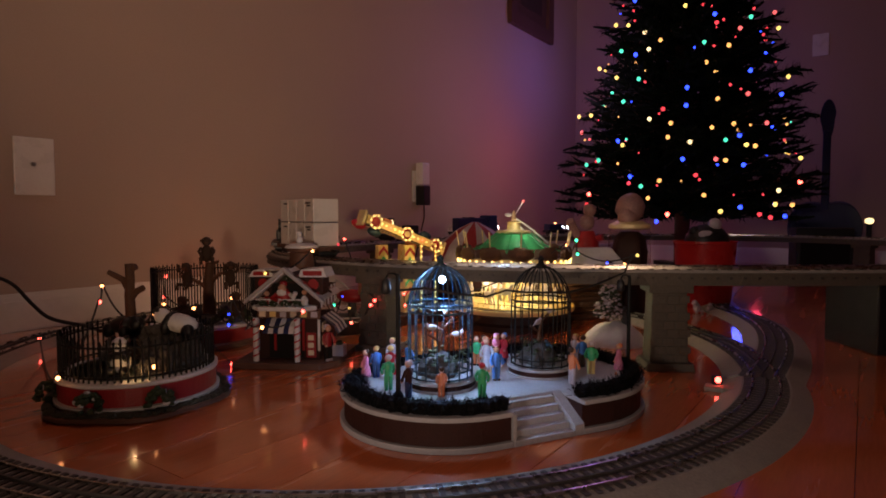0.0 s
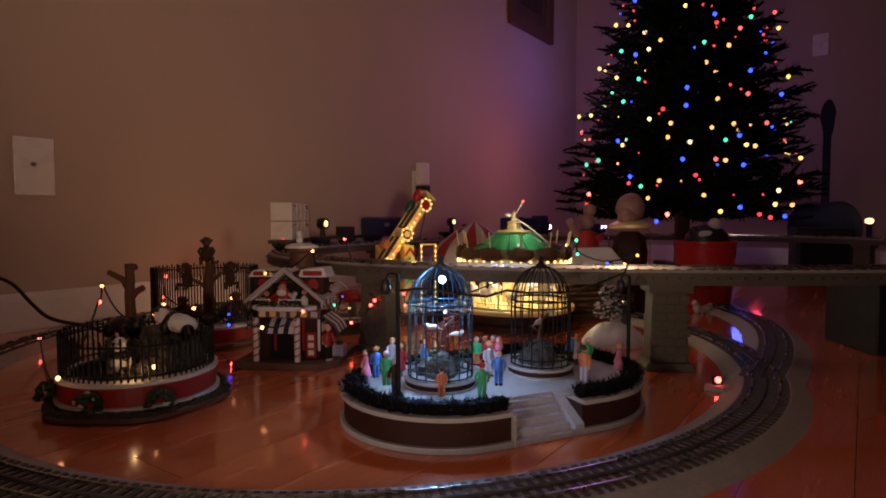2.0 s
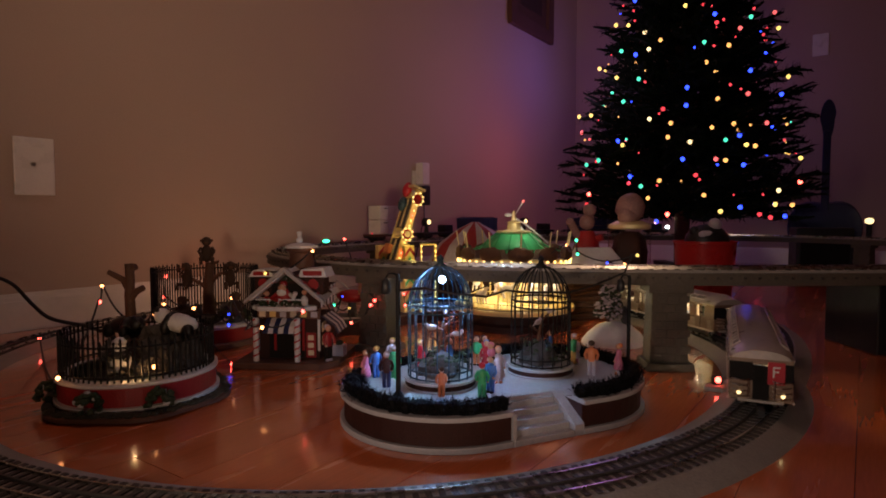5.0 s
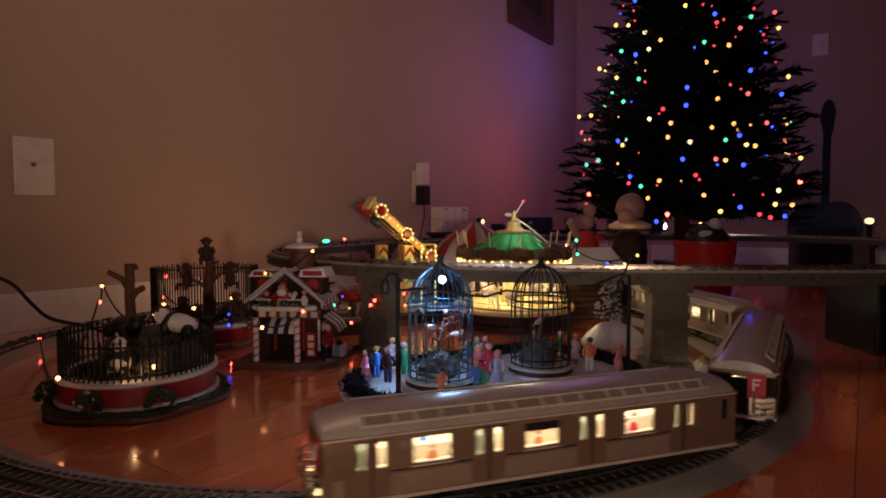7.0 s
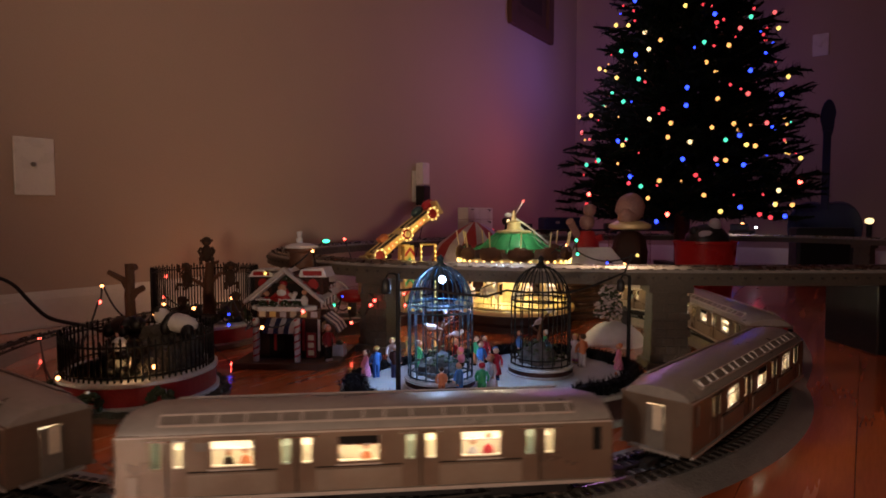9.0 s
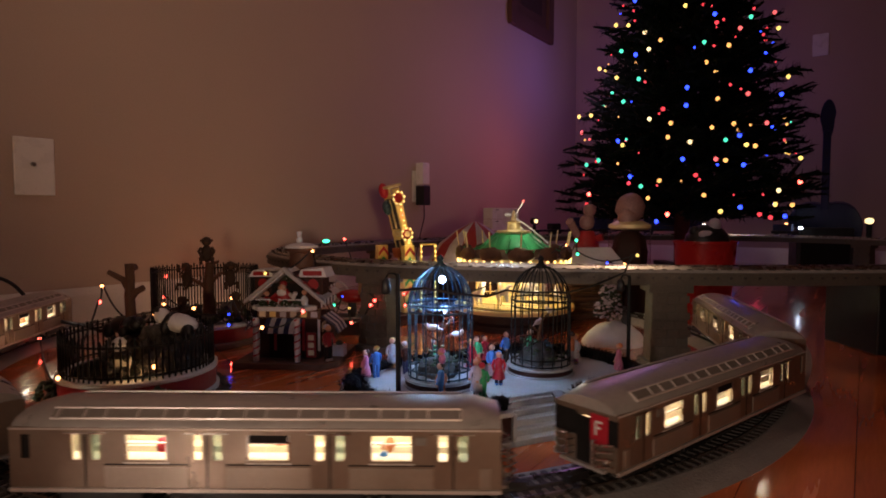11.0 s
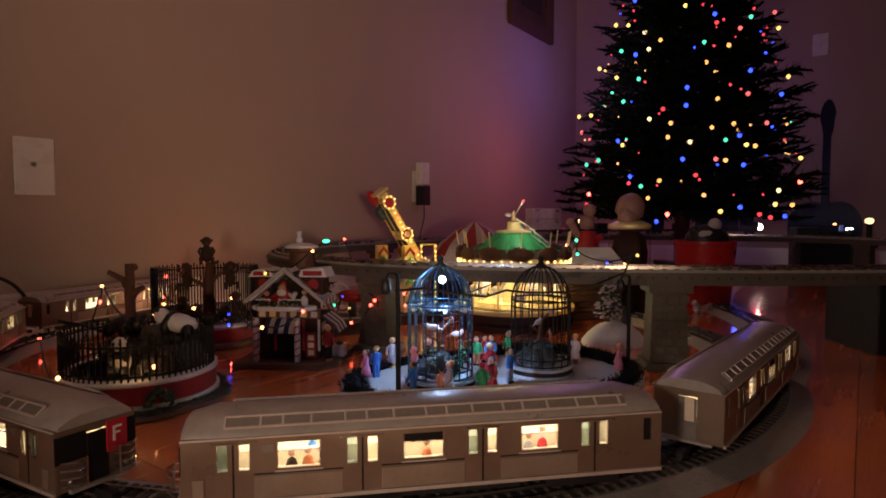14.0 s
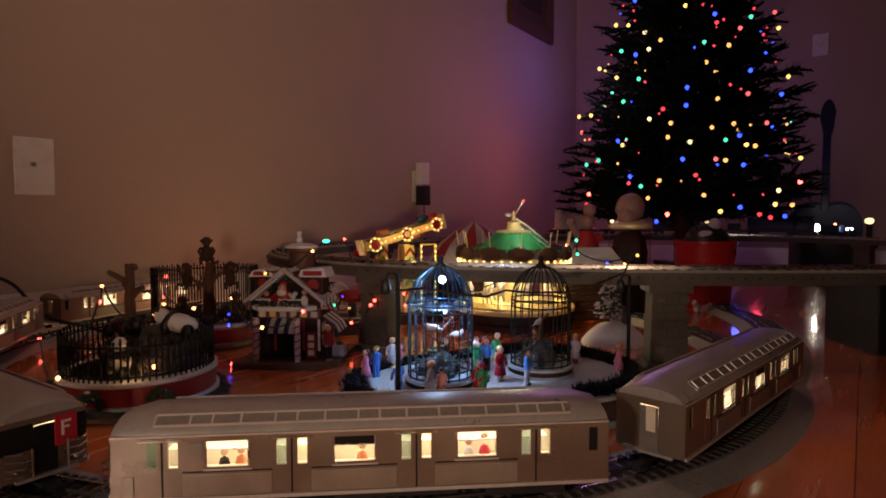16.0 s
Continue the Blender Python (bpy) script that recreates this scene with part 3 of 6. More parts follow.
def car_pose(a, flip=False):
    """Pose of a car whose centre is a degrees along the circle; past the join it follows the spur. A flipped car runs cab last."""
    if flip:
        return car_pose(a) @ pose(0, 0, 0, 0, 0, 180)
    if a <= JOIN:
        t = math.radians(a)
        return pose(CX + RC * math.cos(t), CY + RC * math.sin(t), 0, 0, 0, a + 90)
    s = math.radians(a - JOIN) * RT / 0.017
    i = min(int(s), len(SPUR) - 2)
    p = SPUR[i].lerp(SPUR[i + 1], min(s - i, 1.0))
    j0, j1 = max(i - 8, 0), min(i + 8, len(SPUR) - 1)
    d = SPUR[j1] - SPUR[j0]
    back = math.degrees(math.atan2(d.y, d.x))
    k = min(s / 12, 1.0)
    t = math.radians(JOIN)
    p = p - Vector((math.cos(t), math.sin(t))) * (RT - RC) * (1 - k)
    return pose(p.x, p.y, 0, 0, 0, back)


def lead_at(t):
    for (t0, a0), (t1, a1) in zip(LEAD, LEAD[1:]):
        if t <= t1:
            return a0 + (a1 - a0) * (t - t0) / (t1 - t0)
    return LEAD[-1][1]

# ---- elevated railway ----
ZD = 0.151
UPPER = smooth_path([(1.55, 0.98), (1.0, 0.955), (0.55, 0.925), (0.30, 0.935), (0.05, 0.985), (-0.13, 1.06), (-0.27, 1.19), (-0.365, 1.36), (-0.385, 1.54), (-0.31, 1.74), (-0.18, 1.93), (0.05, 2.22), (0.28, 2.45), (0.62, 2.62),
                     (1.02, 2.62), (1.40, 2.42), (1.62, 2.05), (1.78, 1.6), (1.80, 1.2)], 0.02, True)
deck = thing("elevated_railway", "grey elevated toy railway deck on piers", "toy bridge")
part("girder", along(UPPER + UPPER[:1], 0, ZD - 0.018, ZD, 0.034), M["concrete"], deck)
part("roadbed", along(UPPER + UPPER[:1], 0, ZD + 0.0004, ZD + 0.0045, 0.028), M["grey"], deck)
for o in (-0.0165, 0.0, 0.0165):
    part("rail", along(UPPER + UPPER[:1], o, ZD + 0.0045, ZD + 0.0095, 0.0011), M["rail"], deck)
sh, rv = Shape(), Shape()
for k in range(0, len(UPPER)):
    a, b = UPPER[k], UPPER[(k + 1) % len(UPPER)]
    d = Vector((b[0] - a[0], b[1] - a[1]))
    rz = math.atan2(d.y, d.x)
    sh.box(a[0], a[1], ZD + 0.0050, 0.006, 0.05, 0.0016, rz)
    s = Vector((d.y, -d.x)).normalized()
    for sg in (-1, 1):
        rv.box(a[0] + s.x * 0.0345 * sg, a[1] + s.y * 0.0345 * sg, ZD - 0.0065, 0.0035, 0.002, 0.0035, rz)
tagged(part("tie_rest", sh, M["tie"], deck), kind="stuff")
tagged(part("rivet_row", rv, M["tie"], deck), kind="stuff")


def pier(x, y, rz, wide=0.058):
    p = thing("bridge_pier", "grey moulded stone-pattern bridge pier standing on the floor", "bridge pier", pose(x, y, 0, 0, 0, rz), "bridge piers")
    col = part("column", Shape().box(0, 0, 0.066, wide, 0.046, 0.108, taper=0.9), M["concrete"], p, bevel=0.002)
    part("foot", Shape().box(0, 0, 0.006, wide + 0.016, 0.064, 0.012, taper=0.94), M["concrete"], p, bevel=0.0015)
    part("cap", Shape().box(0, 0, 0.1264, wide + 0.008, 0.056, 0.0125), M["concrete"], p, bevel=0.001)
    for j in range(8):
        for i in range(3):
            w = wide * (1 - 0.1 * (j + 0.5) / 8)
            part("stone", Shape().box((i - 1) * w / 3 + (0.004 if j % 2 else -0.002), -0.0232 + 0.0016 * j / 8 * 1.4, 0.0190 + j * 0.0130, w / 3 - 0.0022, 0.003, 0.0110), M["concrete"], col, bevel=0.0006)
    return p


pier(0.349, 0.932, -4)
pier(-0.112, 1.055, -28, 0.056)
pier(1.02, 0.957, 2, 0.064)
for x, y, r in ((-0.375, 1.47, 90), (-0.20, 1.90, 50), (0.16, 2.34, 48), (0.80, 2.64, 0), (1.55, 2.2, -60), (1.80, 1.4, 90)):
    pier(x, y, r)
# Plain black box in place of a dark shape beside the track.
box = thing("trackside_box", "tall black box standing on the floor beside the track", "box", pose(0.785, 1.075, 0))
part("cabinet", Shape().box(0.02, 0, 0.069, 0.14, 0.14, 0.138), M["black"], box, bevel=0.003)
part("front_panel", Shape().box(0.02, -0.0715, 0.069, 0.12, 0.003, 0.12), M["dark"], box)

sig = thing("deck_signal", "small black deck signal with a lit green lamp", "track signal", pose(-0.345, 1.765, ZD + 0.0005))
part("housing", Shape().box(0, 0, 0.006, 0.014, 0.012, 0.012), M["black"], sig, bevel=0.001)
part("lens", Shape().ball((0.002, -0.008, 0.013), 0.0075, 10, 0, (1.5, 1, 0.7)), GLOW["hot_green"], sig, "lit green lens", True)

# ---- freight cars on the deck ----


def flat_body(th, ln, colour):
    part("frame", Shape().box(0, 0, 0.016, ln, 0.05, 0.008), M[colour], th, bevel=0.001)
    for sx in (-1, 1):
        bg = part("bogie", Shape().box(sx * (ln / 2 - 0.035), 0.019, 0.009, 0.04, 0.003, 0.007).box(sx * (ln / 2 - 0.035), -0.019, 0.009, 0.04, 0.003, 0.007), M["black"], th)
        for dx in (-0.013, 0.013):
            part("wheel_set", Shape().rod((sx * (ln / 2 - 0.035) + dx, -0.017, 0.007), (sx * (ln / 2 - 0.035) + dx, 0.017, 0.007), 0.0068, n=12), M["black"], bg)
        part("coupler", Shape().box(sx * (ln / 2 + 0.01), 0, 0.012, 0.02, 0.006, 0.006), M["black"], th)


def container_car():
    c = thing("container_car", "flat wagon carrying two stacked white containers", "freight wagon", None, "freight train")
    flat_body(c, 0.20, "brown")
    for z in (0.020, 0.0655):
        b = part("container", Shape().box(0, 0, z + 0.0222, 0.150, 0.052, 0.0435), M["plastic"], c, "off-white ribbed container", bevel=0.001)
        for sy in (-1, 1):
            for x, zz, w in ((0.052, 0.036, 0.022), (0.055, 0.031, 0.014), (-0.05, 0.036, 0.016)):
                part("lettering_bar", Shape().box(x * -sy, sy * 0.0264, z + zz, w, 0.0006, 0.0028), M["dark"], b, "dark lettering bar")
            for i in range(1, 4):
                part("rib", Shape().box(-0.075 + i * 0.0375, sy * 0.0263, z + 0.022, 0.0012, 0.001, 0.041), M["white"], b)
    for s in (-1, 1):
        part("marker_lamp", Shape().ball((s * 0.099, 0.012, 0.024), 0.0026, 8), GLOW["red"], c, "", True)
    return c


def hopper_car():
    c = thing("box_wagon", "dark blue box wagon with a pale emblem", "freight wagon", None, "freight train")
    flat_body(c, 0.21, "black")
    part("body", Shape().box(0, 0, 0.046, 0.19, 0.05, 0.05), M["navy"], c, bevel=0.002)
    part("roof_walk", Shape().box(0, 0, 0.0725, 0.19, 0.014, 0.002), M["black"], c)
    for s in (-1, 1):
        part("emblem", Shape().box(0.03 * s, s * 0.0256, 0.05, 0.02, 0.0008, 0.010), M["lilac"], c)
        for x in (-0.07, -0.035, 0.0, 0.035, 0.07):
            part("rib", Shape().box(x, s * 0.0257, 0.046, 0.002, 0.0012, 0.046), M["navy"], c)
    return c


def lamp_wagon(k):
    c = thing("searchlight_wagon", "black flat wagon with a bright lit round searchlight", "freight wagon", None, "freight train")
    flat_body(c, 0.19, "black")
    part("generator", Shape().box(-0.055, 0, 0.033, 0.05, 0.034, 0.026), M["black"], c, bevel=0.003)
    part("mast", Shape().rod((0.05, 0, 0.02), (0.05, 0, 0.042), 0.009, 0.006, 12), M["black"], c)
    drum = part("drum", Shape().rod((0.05, -0.010, 0.056), (0.05, 0.012, 0.056), 0.015, 0.015, 18), M["black"], c)
    part("lens", Shape().rod((0.05, 0.0122, 0.056), (0.05, 0.0145, 0.056), 0.009, 0.006, 18), GLOW["warm"], drum, "bright lit lens")
    return c


def engine():
    c = thing("diesel_engine", "dark model diesel engine with a bright headlight", "model train", None, "freight train")
    flat_body(c, 0.26, "black")
    part("hood", Shape().box(0.03, 0, 0.045, 0.17, 0.034, 0.05), M["navy"], c, bevel=0.003)
    part("cab", Shape().box(-0.085, 0, 0.050, 0.05, 0.05, 0.06), M["navy"], c, bevel=0.003)
    part("nose", Shape().box(-0.118, 0, 0.036, 0.022, 0.034, 0.032), M["navy"], c, bevel=0.004)
    for s in (-1, 1):
        part("cab_window", Shape().box(-0.1105, s * 0.014, 0.066, 0.0012, 0.014, 0.012), M["dark"], c)
        part("handrail", Shape().tube([(-0.12, s * 0.024, 0.02), (-0.12, s * 0.024, 0.036), (0.12, s * 0.024, 0.036), (0.12, s * 0.024, 0.02)], 0.0008, 5), M["steel"], c)
    part("headlight", Shape().ball((-0.132, 0, 0.032), 0.0135, 12), GLOW["beam"], c, "bright headlight", True)
    part("roof_fan", Shape().rod((0.06, 0, 0.07), (0.06, 0, 0.073), 0.012, n=16).rod((0.02, 0, 0.07), (0.02, 0, 0.073), 0.012, n=16), M["black"], c)
    return c




def trolley():
    c = thing("inspection_trolley", "small dark track trolley with two bright lamps", "model train", None, "freight train")
    part("frame", Shape().box(0, 0, 0.012, 0.10, 0.044, 0.012), M["black"], c, bevel=0.002)
    part("cab", Shape().box(0.01, 0, 0.031, 0.07, 0.042, 0.026), M["navy"], c, bevel=0.003)
    for s in (-1, 1):
        part("headlight", Shape().ball((-0.051, s * 0.016, 0.030), 0.0055, 10, 0, (0.6, 1.2, 0.8)), GLOW["white"], c, "", True)
        part("wheel_set", Shape().rod((s * 0.032, -0.017, 0.007), (s * 0.032, 0.017, 0.007), 0.0068, n=12), M["black"], c)
    part("roof_lamp", Shape().ball((0.0, 0.0, 0.0465), 0.004, 8, 0, (1.6, 1, 0.7)), GLOW["hot_warm"], c, "", True)
    return c


ENGINE, CONTAINERS, BOXWAGON, LIGHTS, LIGHTS2, TROLLEY = engine(), container_car(), hopper_car(), lamp_wagon(0), lamp_wagon(1), trolley()
U_LEN = [0.0]
for a, b in zip(UPPER, UPPER[1:] + UPPER[:1]):
    U_LEN.append(U_LEN[-1] + math.hypot(b[0] - a[0], b[1] - a[1]))


def deck_point(s):
    s %= U_LEN[-1]
    i = int(np.searchsorted(U_LEN, s, side="right")) - 1
    i = min(i, len(UPPER) - 1)
    a, b = UPPER[i], UPPER[(i + 1) % len(UPPER)]
    k = (s - U_LEN[i]) / max(U_LEN[i + 1] - U_LEN[i], 1e-6)
    return Vector((a[0] + (b[0] - a[0]) * k, a[1] + (b[1] - a[1]) * k))


def deck_pose(s):
    """A wagon at s metres along the deck, its front towards growing s."""
    p, q = deck_point(s + 0.06), deck_point(s - 0.06)
    m = (p + q) / 2
    return pose(m.x, m.y, ZD + 0.0095, 0, 0, math.degrees(math.atan2(q.y - p.y, q.x - p.x)))


# ---- plaza ----
AX = math.atan2(0.059, 0.128)
PLAZA = pose(-0.003, 0.703, 0, 0, 0, math.degrees(AX))
SEP, RP, ZP, SHIFT = 0.141, 0.122, 0.037, 0.006
plaza = thing("plaza_display", "oval plaza display with brown walls, grey steps and dark garland hedge", "miniature plaza", PLAZA)


def stadium(r, n=28):
    p = []
    for i in range(n + 1):
        a = math.pi / 2 + math.pi * i / n
        p.append((r * math.cos(a) + SHIFT, r * math.sin(a)))
    for i in range(n + 1):
        a = -math.pi / 2 + math.pi * i / n
        p.append((SEP + r * math.cos(a) + SHIFT, r * math.sin(a)))
    return p


U0, U1 = 0.026, 0.116


def notch(poly, depth):
    """Cuts the stair well out of the front edge of a stadium."""
    out = []
    for i, p in enumerate(poly):
        out.append(p)
        q = poly[(i + 1) % len(poly)]
        if p[1] < 0 and q[1] < 0 and p[0] <= 0.02 and q[0] >= SEP - 0.01:
            y = p[1]
            out += [(U0, y), (U0, depth), (U1, depth), (U1, y)]
    return out


part("foot_rim", Shape().prism(notch(stadium(RP + 0.002), -0.078), 0, 0.0065), M["stone"], plaza, "pale stone foot rim", bevel=0.0008)
part("wall", Shape().prism(notch(stadium(RP - 0.003), -0.078), 0.0065, 0.032), M["brick"], plaza, "dark brown retaining wall")
part("top_slab", Shape().prism(notch(stadium(RP + 0.0015), -0.078), 0.032, ZP), M["stone"], plaza, "pale stone top", bevel=0.0008)
for k in range(5):
    y0, y1 = -RP - 0.002 + k * 0.0098, -0.0782
    z = (k + 1) * ZP / 5.6
    part("step", Shape().box((U0 + U1) / 2 - 0.006, (y0 + y1) / 2, z / 2 + 0.0002 * k, U1 - U0 - 0.015, y1 - y0, z), M["stone"], plaza, bevel=0.0006)
for u, w in ((U0 + 0.002, 0.004), (U1 - 0.006, 0.012)):
    part("stair_cheek", Shape().add([(u - w / 2, -RP - 0.001, 0), (u + w / 2, -RP - 0.001, 0), (u + w / 2, -0.079, 0), (u - w / 2, -0.079, 0), (u - w / 2, -RP - 0.001, 0.034 if w < 0.01 else 0.012), (u + w / 2, -RP - 0.001, 0.034 if w < 0.01 else 0.012), (u + w / 2, -0.079, ZP), (u - w / 2, -0.079, ZP)],
                               [(3, 2, 1, 0), (4, 5, 6, 7), (0, 1, 5, 4), (1, 2, 6, 5), (2, 3, 7, 6), (3, 0, 4, 7)]), M["stone"], plaza)


def hedge():
    sh = Shape()
    rnd = random.Random(5)
    poly = stadium(RP - 0.013, 40)
    for i, p in enumerate(poly):
        q = poly[(i + 1) % len(poly)]
        d = math.hypot(q[0] - p[0], q[1] - p[1])
        m = max(int(d / 0.0011), 1)
        for j in range(m):
            x, y = p[0] + (q[0] - p[0]) * j / m, p[1] + (q[1] - p[1]) * j / m
            if y < -0.05 and U0 - 0.006 < x < U1 + 0.004:
                continue
            tall = 1.0 if y < 0.05 or x > SEP else 0.8
            if j % 4 == 0:
                sh.ball((x + rnd.gauss(0, 0.0012), y + rnd.gauss(0, 0.0012), ZP + 0.0055 * tall), 0.0082 * tall, 7, 0, (1, 1, 1), 0.35)
            for _ in range(13):
                a, e, ln = rnd.uniform(0, 6.28), rnd.uniform(0.0, 1.4), rnd.uniform(0.006, 0.0105) * tall
                o = (x + rnd.gauss(0, 0.0058), y + rnd.gauss(0, 0.0058), ZP + rnd.uniform(0.001, 0.010) * tall)
                t = (o[0] + ln * math.cos(a) * math.cos(e), o[1] + ln * math.sin(a) * math.cos(e), o[2] + ln * math.sin(e))
                w = 0.0007
                sh.add([(o[0] - w, o[1], o[2]), (o[0] + w, o[1], o[2]), (o[0], o[1] + w, o[2] + w), t], [(0, 1, 3), (1, 2, 3), (2, 0, 3)])
    return sh


tagged(part("hedge", hedge(), M["hedge"], plaza, "dark bristly garland hedge"), kind="stuff")

# bird cages


def bird_cage(x, r, h, paint, label):
    c = thing("bird_cage", label, "bird cage", PLAZA @ pose(x, 0, ZP), "bird cages")
    part("plinth", Shape().turn([(r + 0.005, 0), (r + 0.005, 0.002), (r + 0.003, 0.003), (r + 0.003, 0.008), (r + 0.005, 0.009), (r + 0.005, 0.0115), (r - 0.006, 0.0118)], n=40), [M["stone"]], c, "round stone plinth")
    part("plinth_band", Shape().turn([(r + 0.0036, 0.003), (r + 0.0036, 0.008)], n=40), M["brick"], c, "brown plinth band")
    zs = 0.0118
    zt = h * 0.66
    for i in range(18):
        a = 2 * math.pi * i / 18
        pts = [(r * math.cos(a), r * math.sin(a), zs), (r * math.cos(a), r * math.sin(a), zt)]
        for j in range(1, 8):
            b = math.pi / 2 * j / 7.4
            pts.append((r * math.cos(b) * math.cos(a), r * math.cos(b) * math.sin(a), zt + (h - zt) * math.sin(b)))
        part("bar", Shape().tube(pts, 0.00085, 5), paint, c)
    for z in (zs + 0.002, zs + 0.010, zt - 0.004, zt + 0.004):
        part("hoop", Shape().tube([(r * math.cos(t), r * math.sin(t), z) for t in np.linspace(0, 2 * math.pi, 37)], 0.0011, 5), paint, c)
    part("finial", Shape().turn([(0.007, h - 0.003), (0.008, h), (0.004, h + 0.003), (0.003, h + 0.006), (0.0045, h + 0.009), (0.001, h + 0.013)], n=12), paint, c, "", True)
    rk = Shape()
    for i, (dx, dy, rr) in enumerate(((0.0, 0.0, 0.016), (0.014, 0.006, 0.012), (-0.013, 0.008, 0.012), (0.004, -0.012, 0.010), (-0.012, -0.01, 0.009))):
        rk.ball((dx, dy, zs + rr * 0.5), rr, 10, 0, (1, 1, 1.3), 0.4)
    part("rockwork", rk, M["rock"], c, "grey rockwork with plants", True)
    part("perch", Shape().tube([(-0.004, 0.002, zs + 0.014), (-0.002, 0, 0.05), (0.003, 0, 0.075)], 0.0025, 7, 0, 0.0015).tube([(-0.002, 0, 0.052), (-0.018, -0.004, 0.062)], 0.0014, 6).tube([(0.002, 0, 0.066), (0.018, 0.003, 0.078)], 0.0014, 6), M["bark"], c)
    lf = Shape()
    rnd = random.Random(int(x * 1000) + 3)
    for _ in range(60):
        a, q, z = rnd.uniform(0, 6.28), rnd.uniform(0.008, r - 0.006), rnd.uniform(zs + 0.006, zs + 0.03)
        lf.ball((q * math.cos(a), q * math.sin(a), z), rnd.uniform(0.002, 0.0038), 6, 0, (1, 1, 0.5), 0.3)
    tagged(part("foliage", lf, M["green"], c), kind="stuff")
    return c


CAGE_A = bird_cage(0, 0.038, 0.142, M["teal"], "tall teal metal bird cage lit from inside by a white lamp")
CAGE_B = bird_cage(SEP, 0.0375, 0.137, M["iron"], "black domed metal bird cage on a round plinth")
part("cage_lamp", Shape().ball((0.0, -0.004, 0.126), 0.0044, 12), GLOW["white"], CAGE_A, "bright white lamp", True)
dome = part("inner_dome", Shape().turn([(0.0365 * math.cos(b), 0.094 + 0.046 * math.sin(b)) for b in np.linspace(0, 1.45, 8)], n=32), M["tint"], CAGE_A, "clear blue-tinted plastic dome", True)
dome.visible_shadow = False
part("lamp_stem", Shape().rod((0, 0, 0.131), (0, 0, 0.144), 0.003, n=8), M["iron"], CAGE_A)


def bird(m, body):
    b = part("toy_bird", Shape().ball((0, 0, 0), 0.0042, 10, 0, (1.6, 0.8, 0.85)).ball((0.0062, 0, 0.0028), 0.0026, 8).rod((-0.005, 0, 0), (-0.013, 0, -0.003), 0.0016, 0.0005, 6).rod((0.008, 0, 0.003), (0.0108, 0, 0.002), 0.0009, 0.0002, 6, 1), [M[body], M["dark"]], None, "", True)
    b.matrix_basis = m
    return tagged(b, "small painted toy bird perched in the cage", "toy bird", "toy birds")


for dx, dy, z, r, k in ((0.008, -0.012, 0.0094, 20, "lilac"), (-0.014, -0.006, 0.083, 160, "stone"), (0.020, -0.003, 0.072, -20, "stone"), (0.012, 0.012, 0.098, 60, "stone")):
    bird(PLAZA @ pose(dx, dy, ZP + z - 0.012, 0, 0, r), k)
for dx, dy, z, r, k in ((SEP - 0.008, -0.006, 0.078, 30, "lilac"), (SEP + 0.016, 0.002, 0.09, 200, "lilac"), (SEP + 0.004, -0.012, 0.05, 80, "teal")):
    bird(PLAZA @ pose(dx, dy, ZP + z - 0.012, 0, 0, r), k)


def lamp_post(x, y, h, z0=0.0):
    c = thing("lamp_post", "thin black miniature lamp post with a dark lantern", "lamp post", pose(x, y, z0), "lamp posts")
    part("pole", Shape().turn([(0.007, 0), (0.006, 0.006), (0.0028, 0.01), (0.0024, h), (0.0015, h + 0.004)], n=10), M["iron"], c, "", True)
    part("arm", Shape().tube([(0, 0, h), (-0.004, 0, h + 0.004), (-0.010, -0.002, h + 0.004), (-0.013, -0.003, h - 0.001)], 0.0012, 6), M["iron"], c)
    part("lantern", Shape().turn([(0.002, h - 0.001), (0.005, h - 0.004), (0.006, h - 0.015), (0.004, h - 0.018)], -0.013, -0.003, 10), M["black"], c, "", True)


lamp_post(-0.049, 0.648, 0.135, ZP - 0.001)
lamp_post(0.257, 0.822, 0.135, ZP - 0.02)


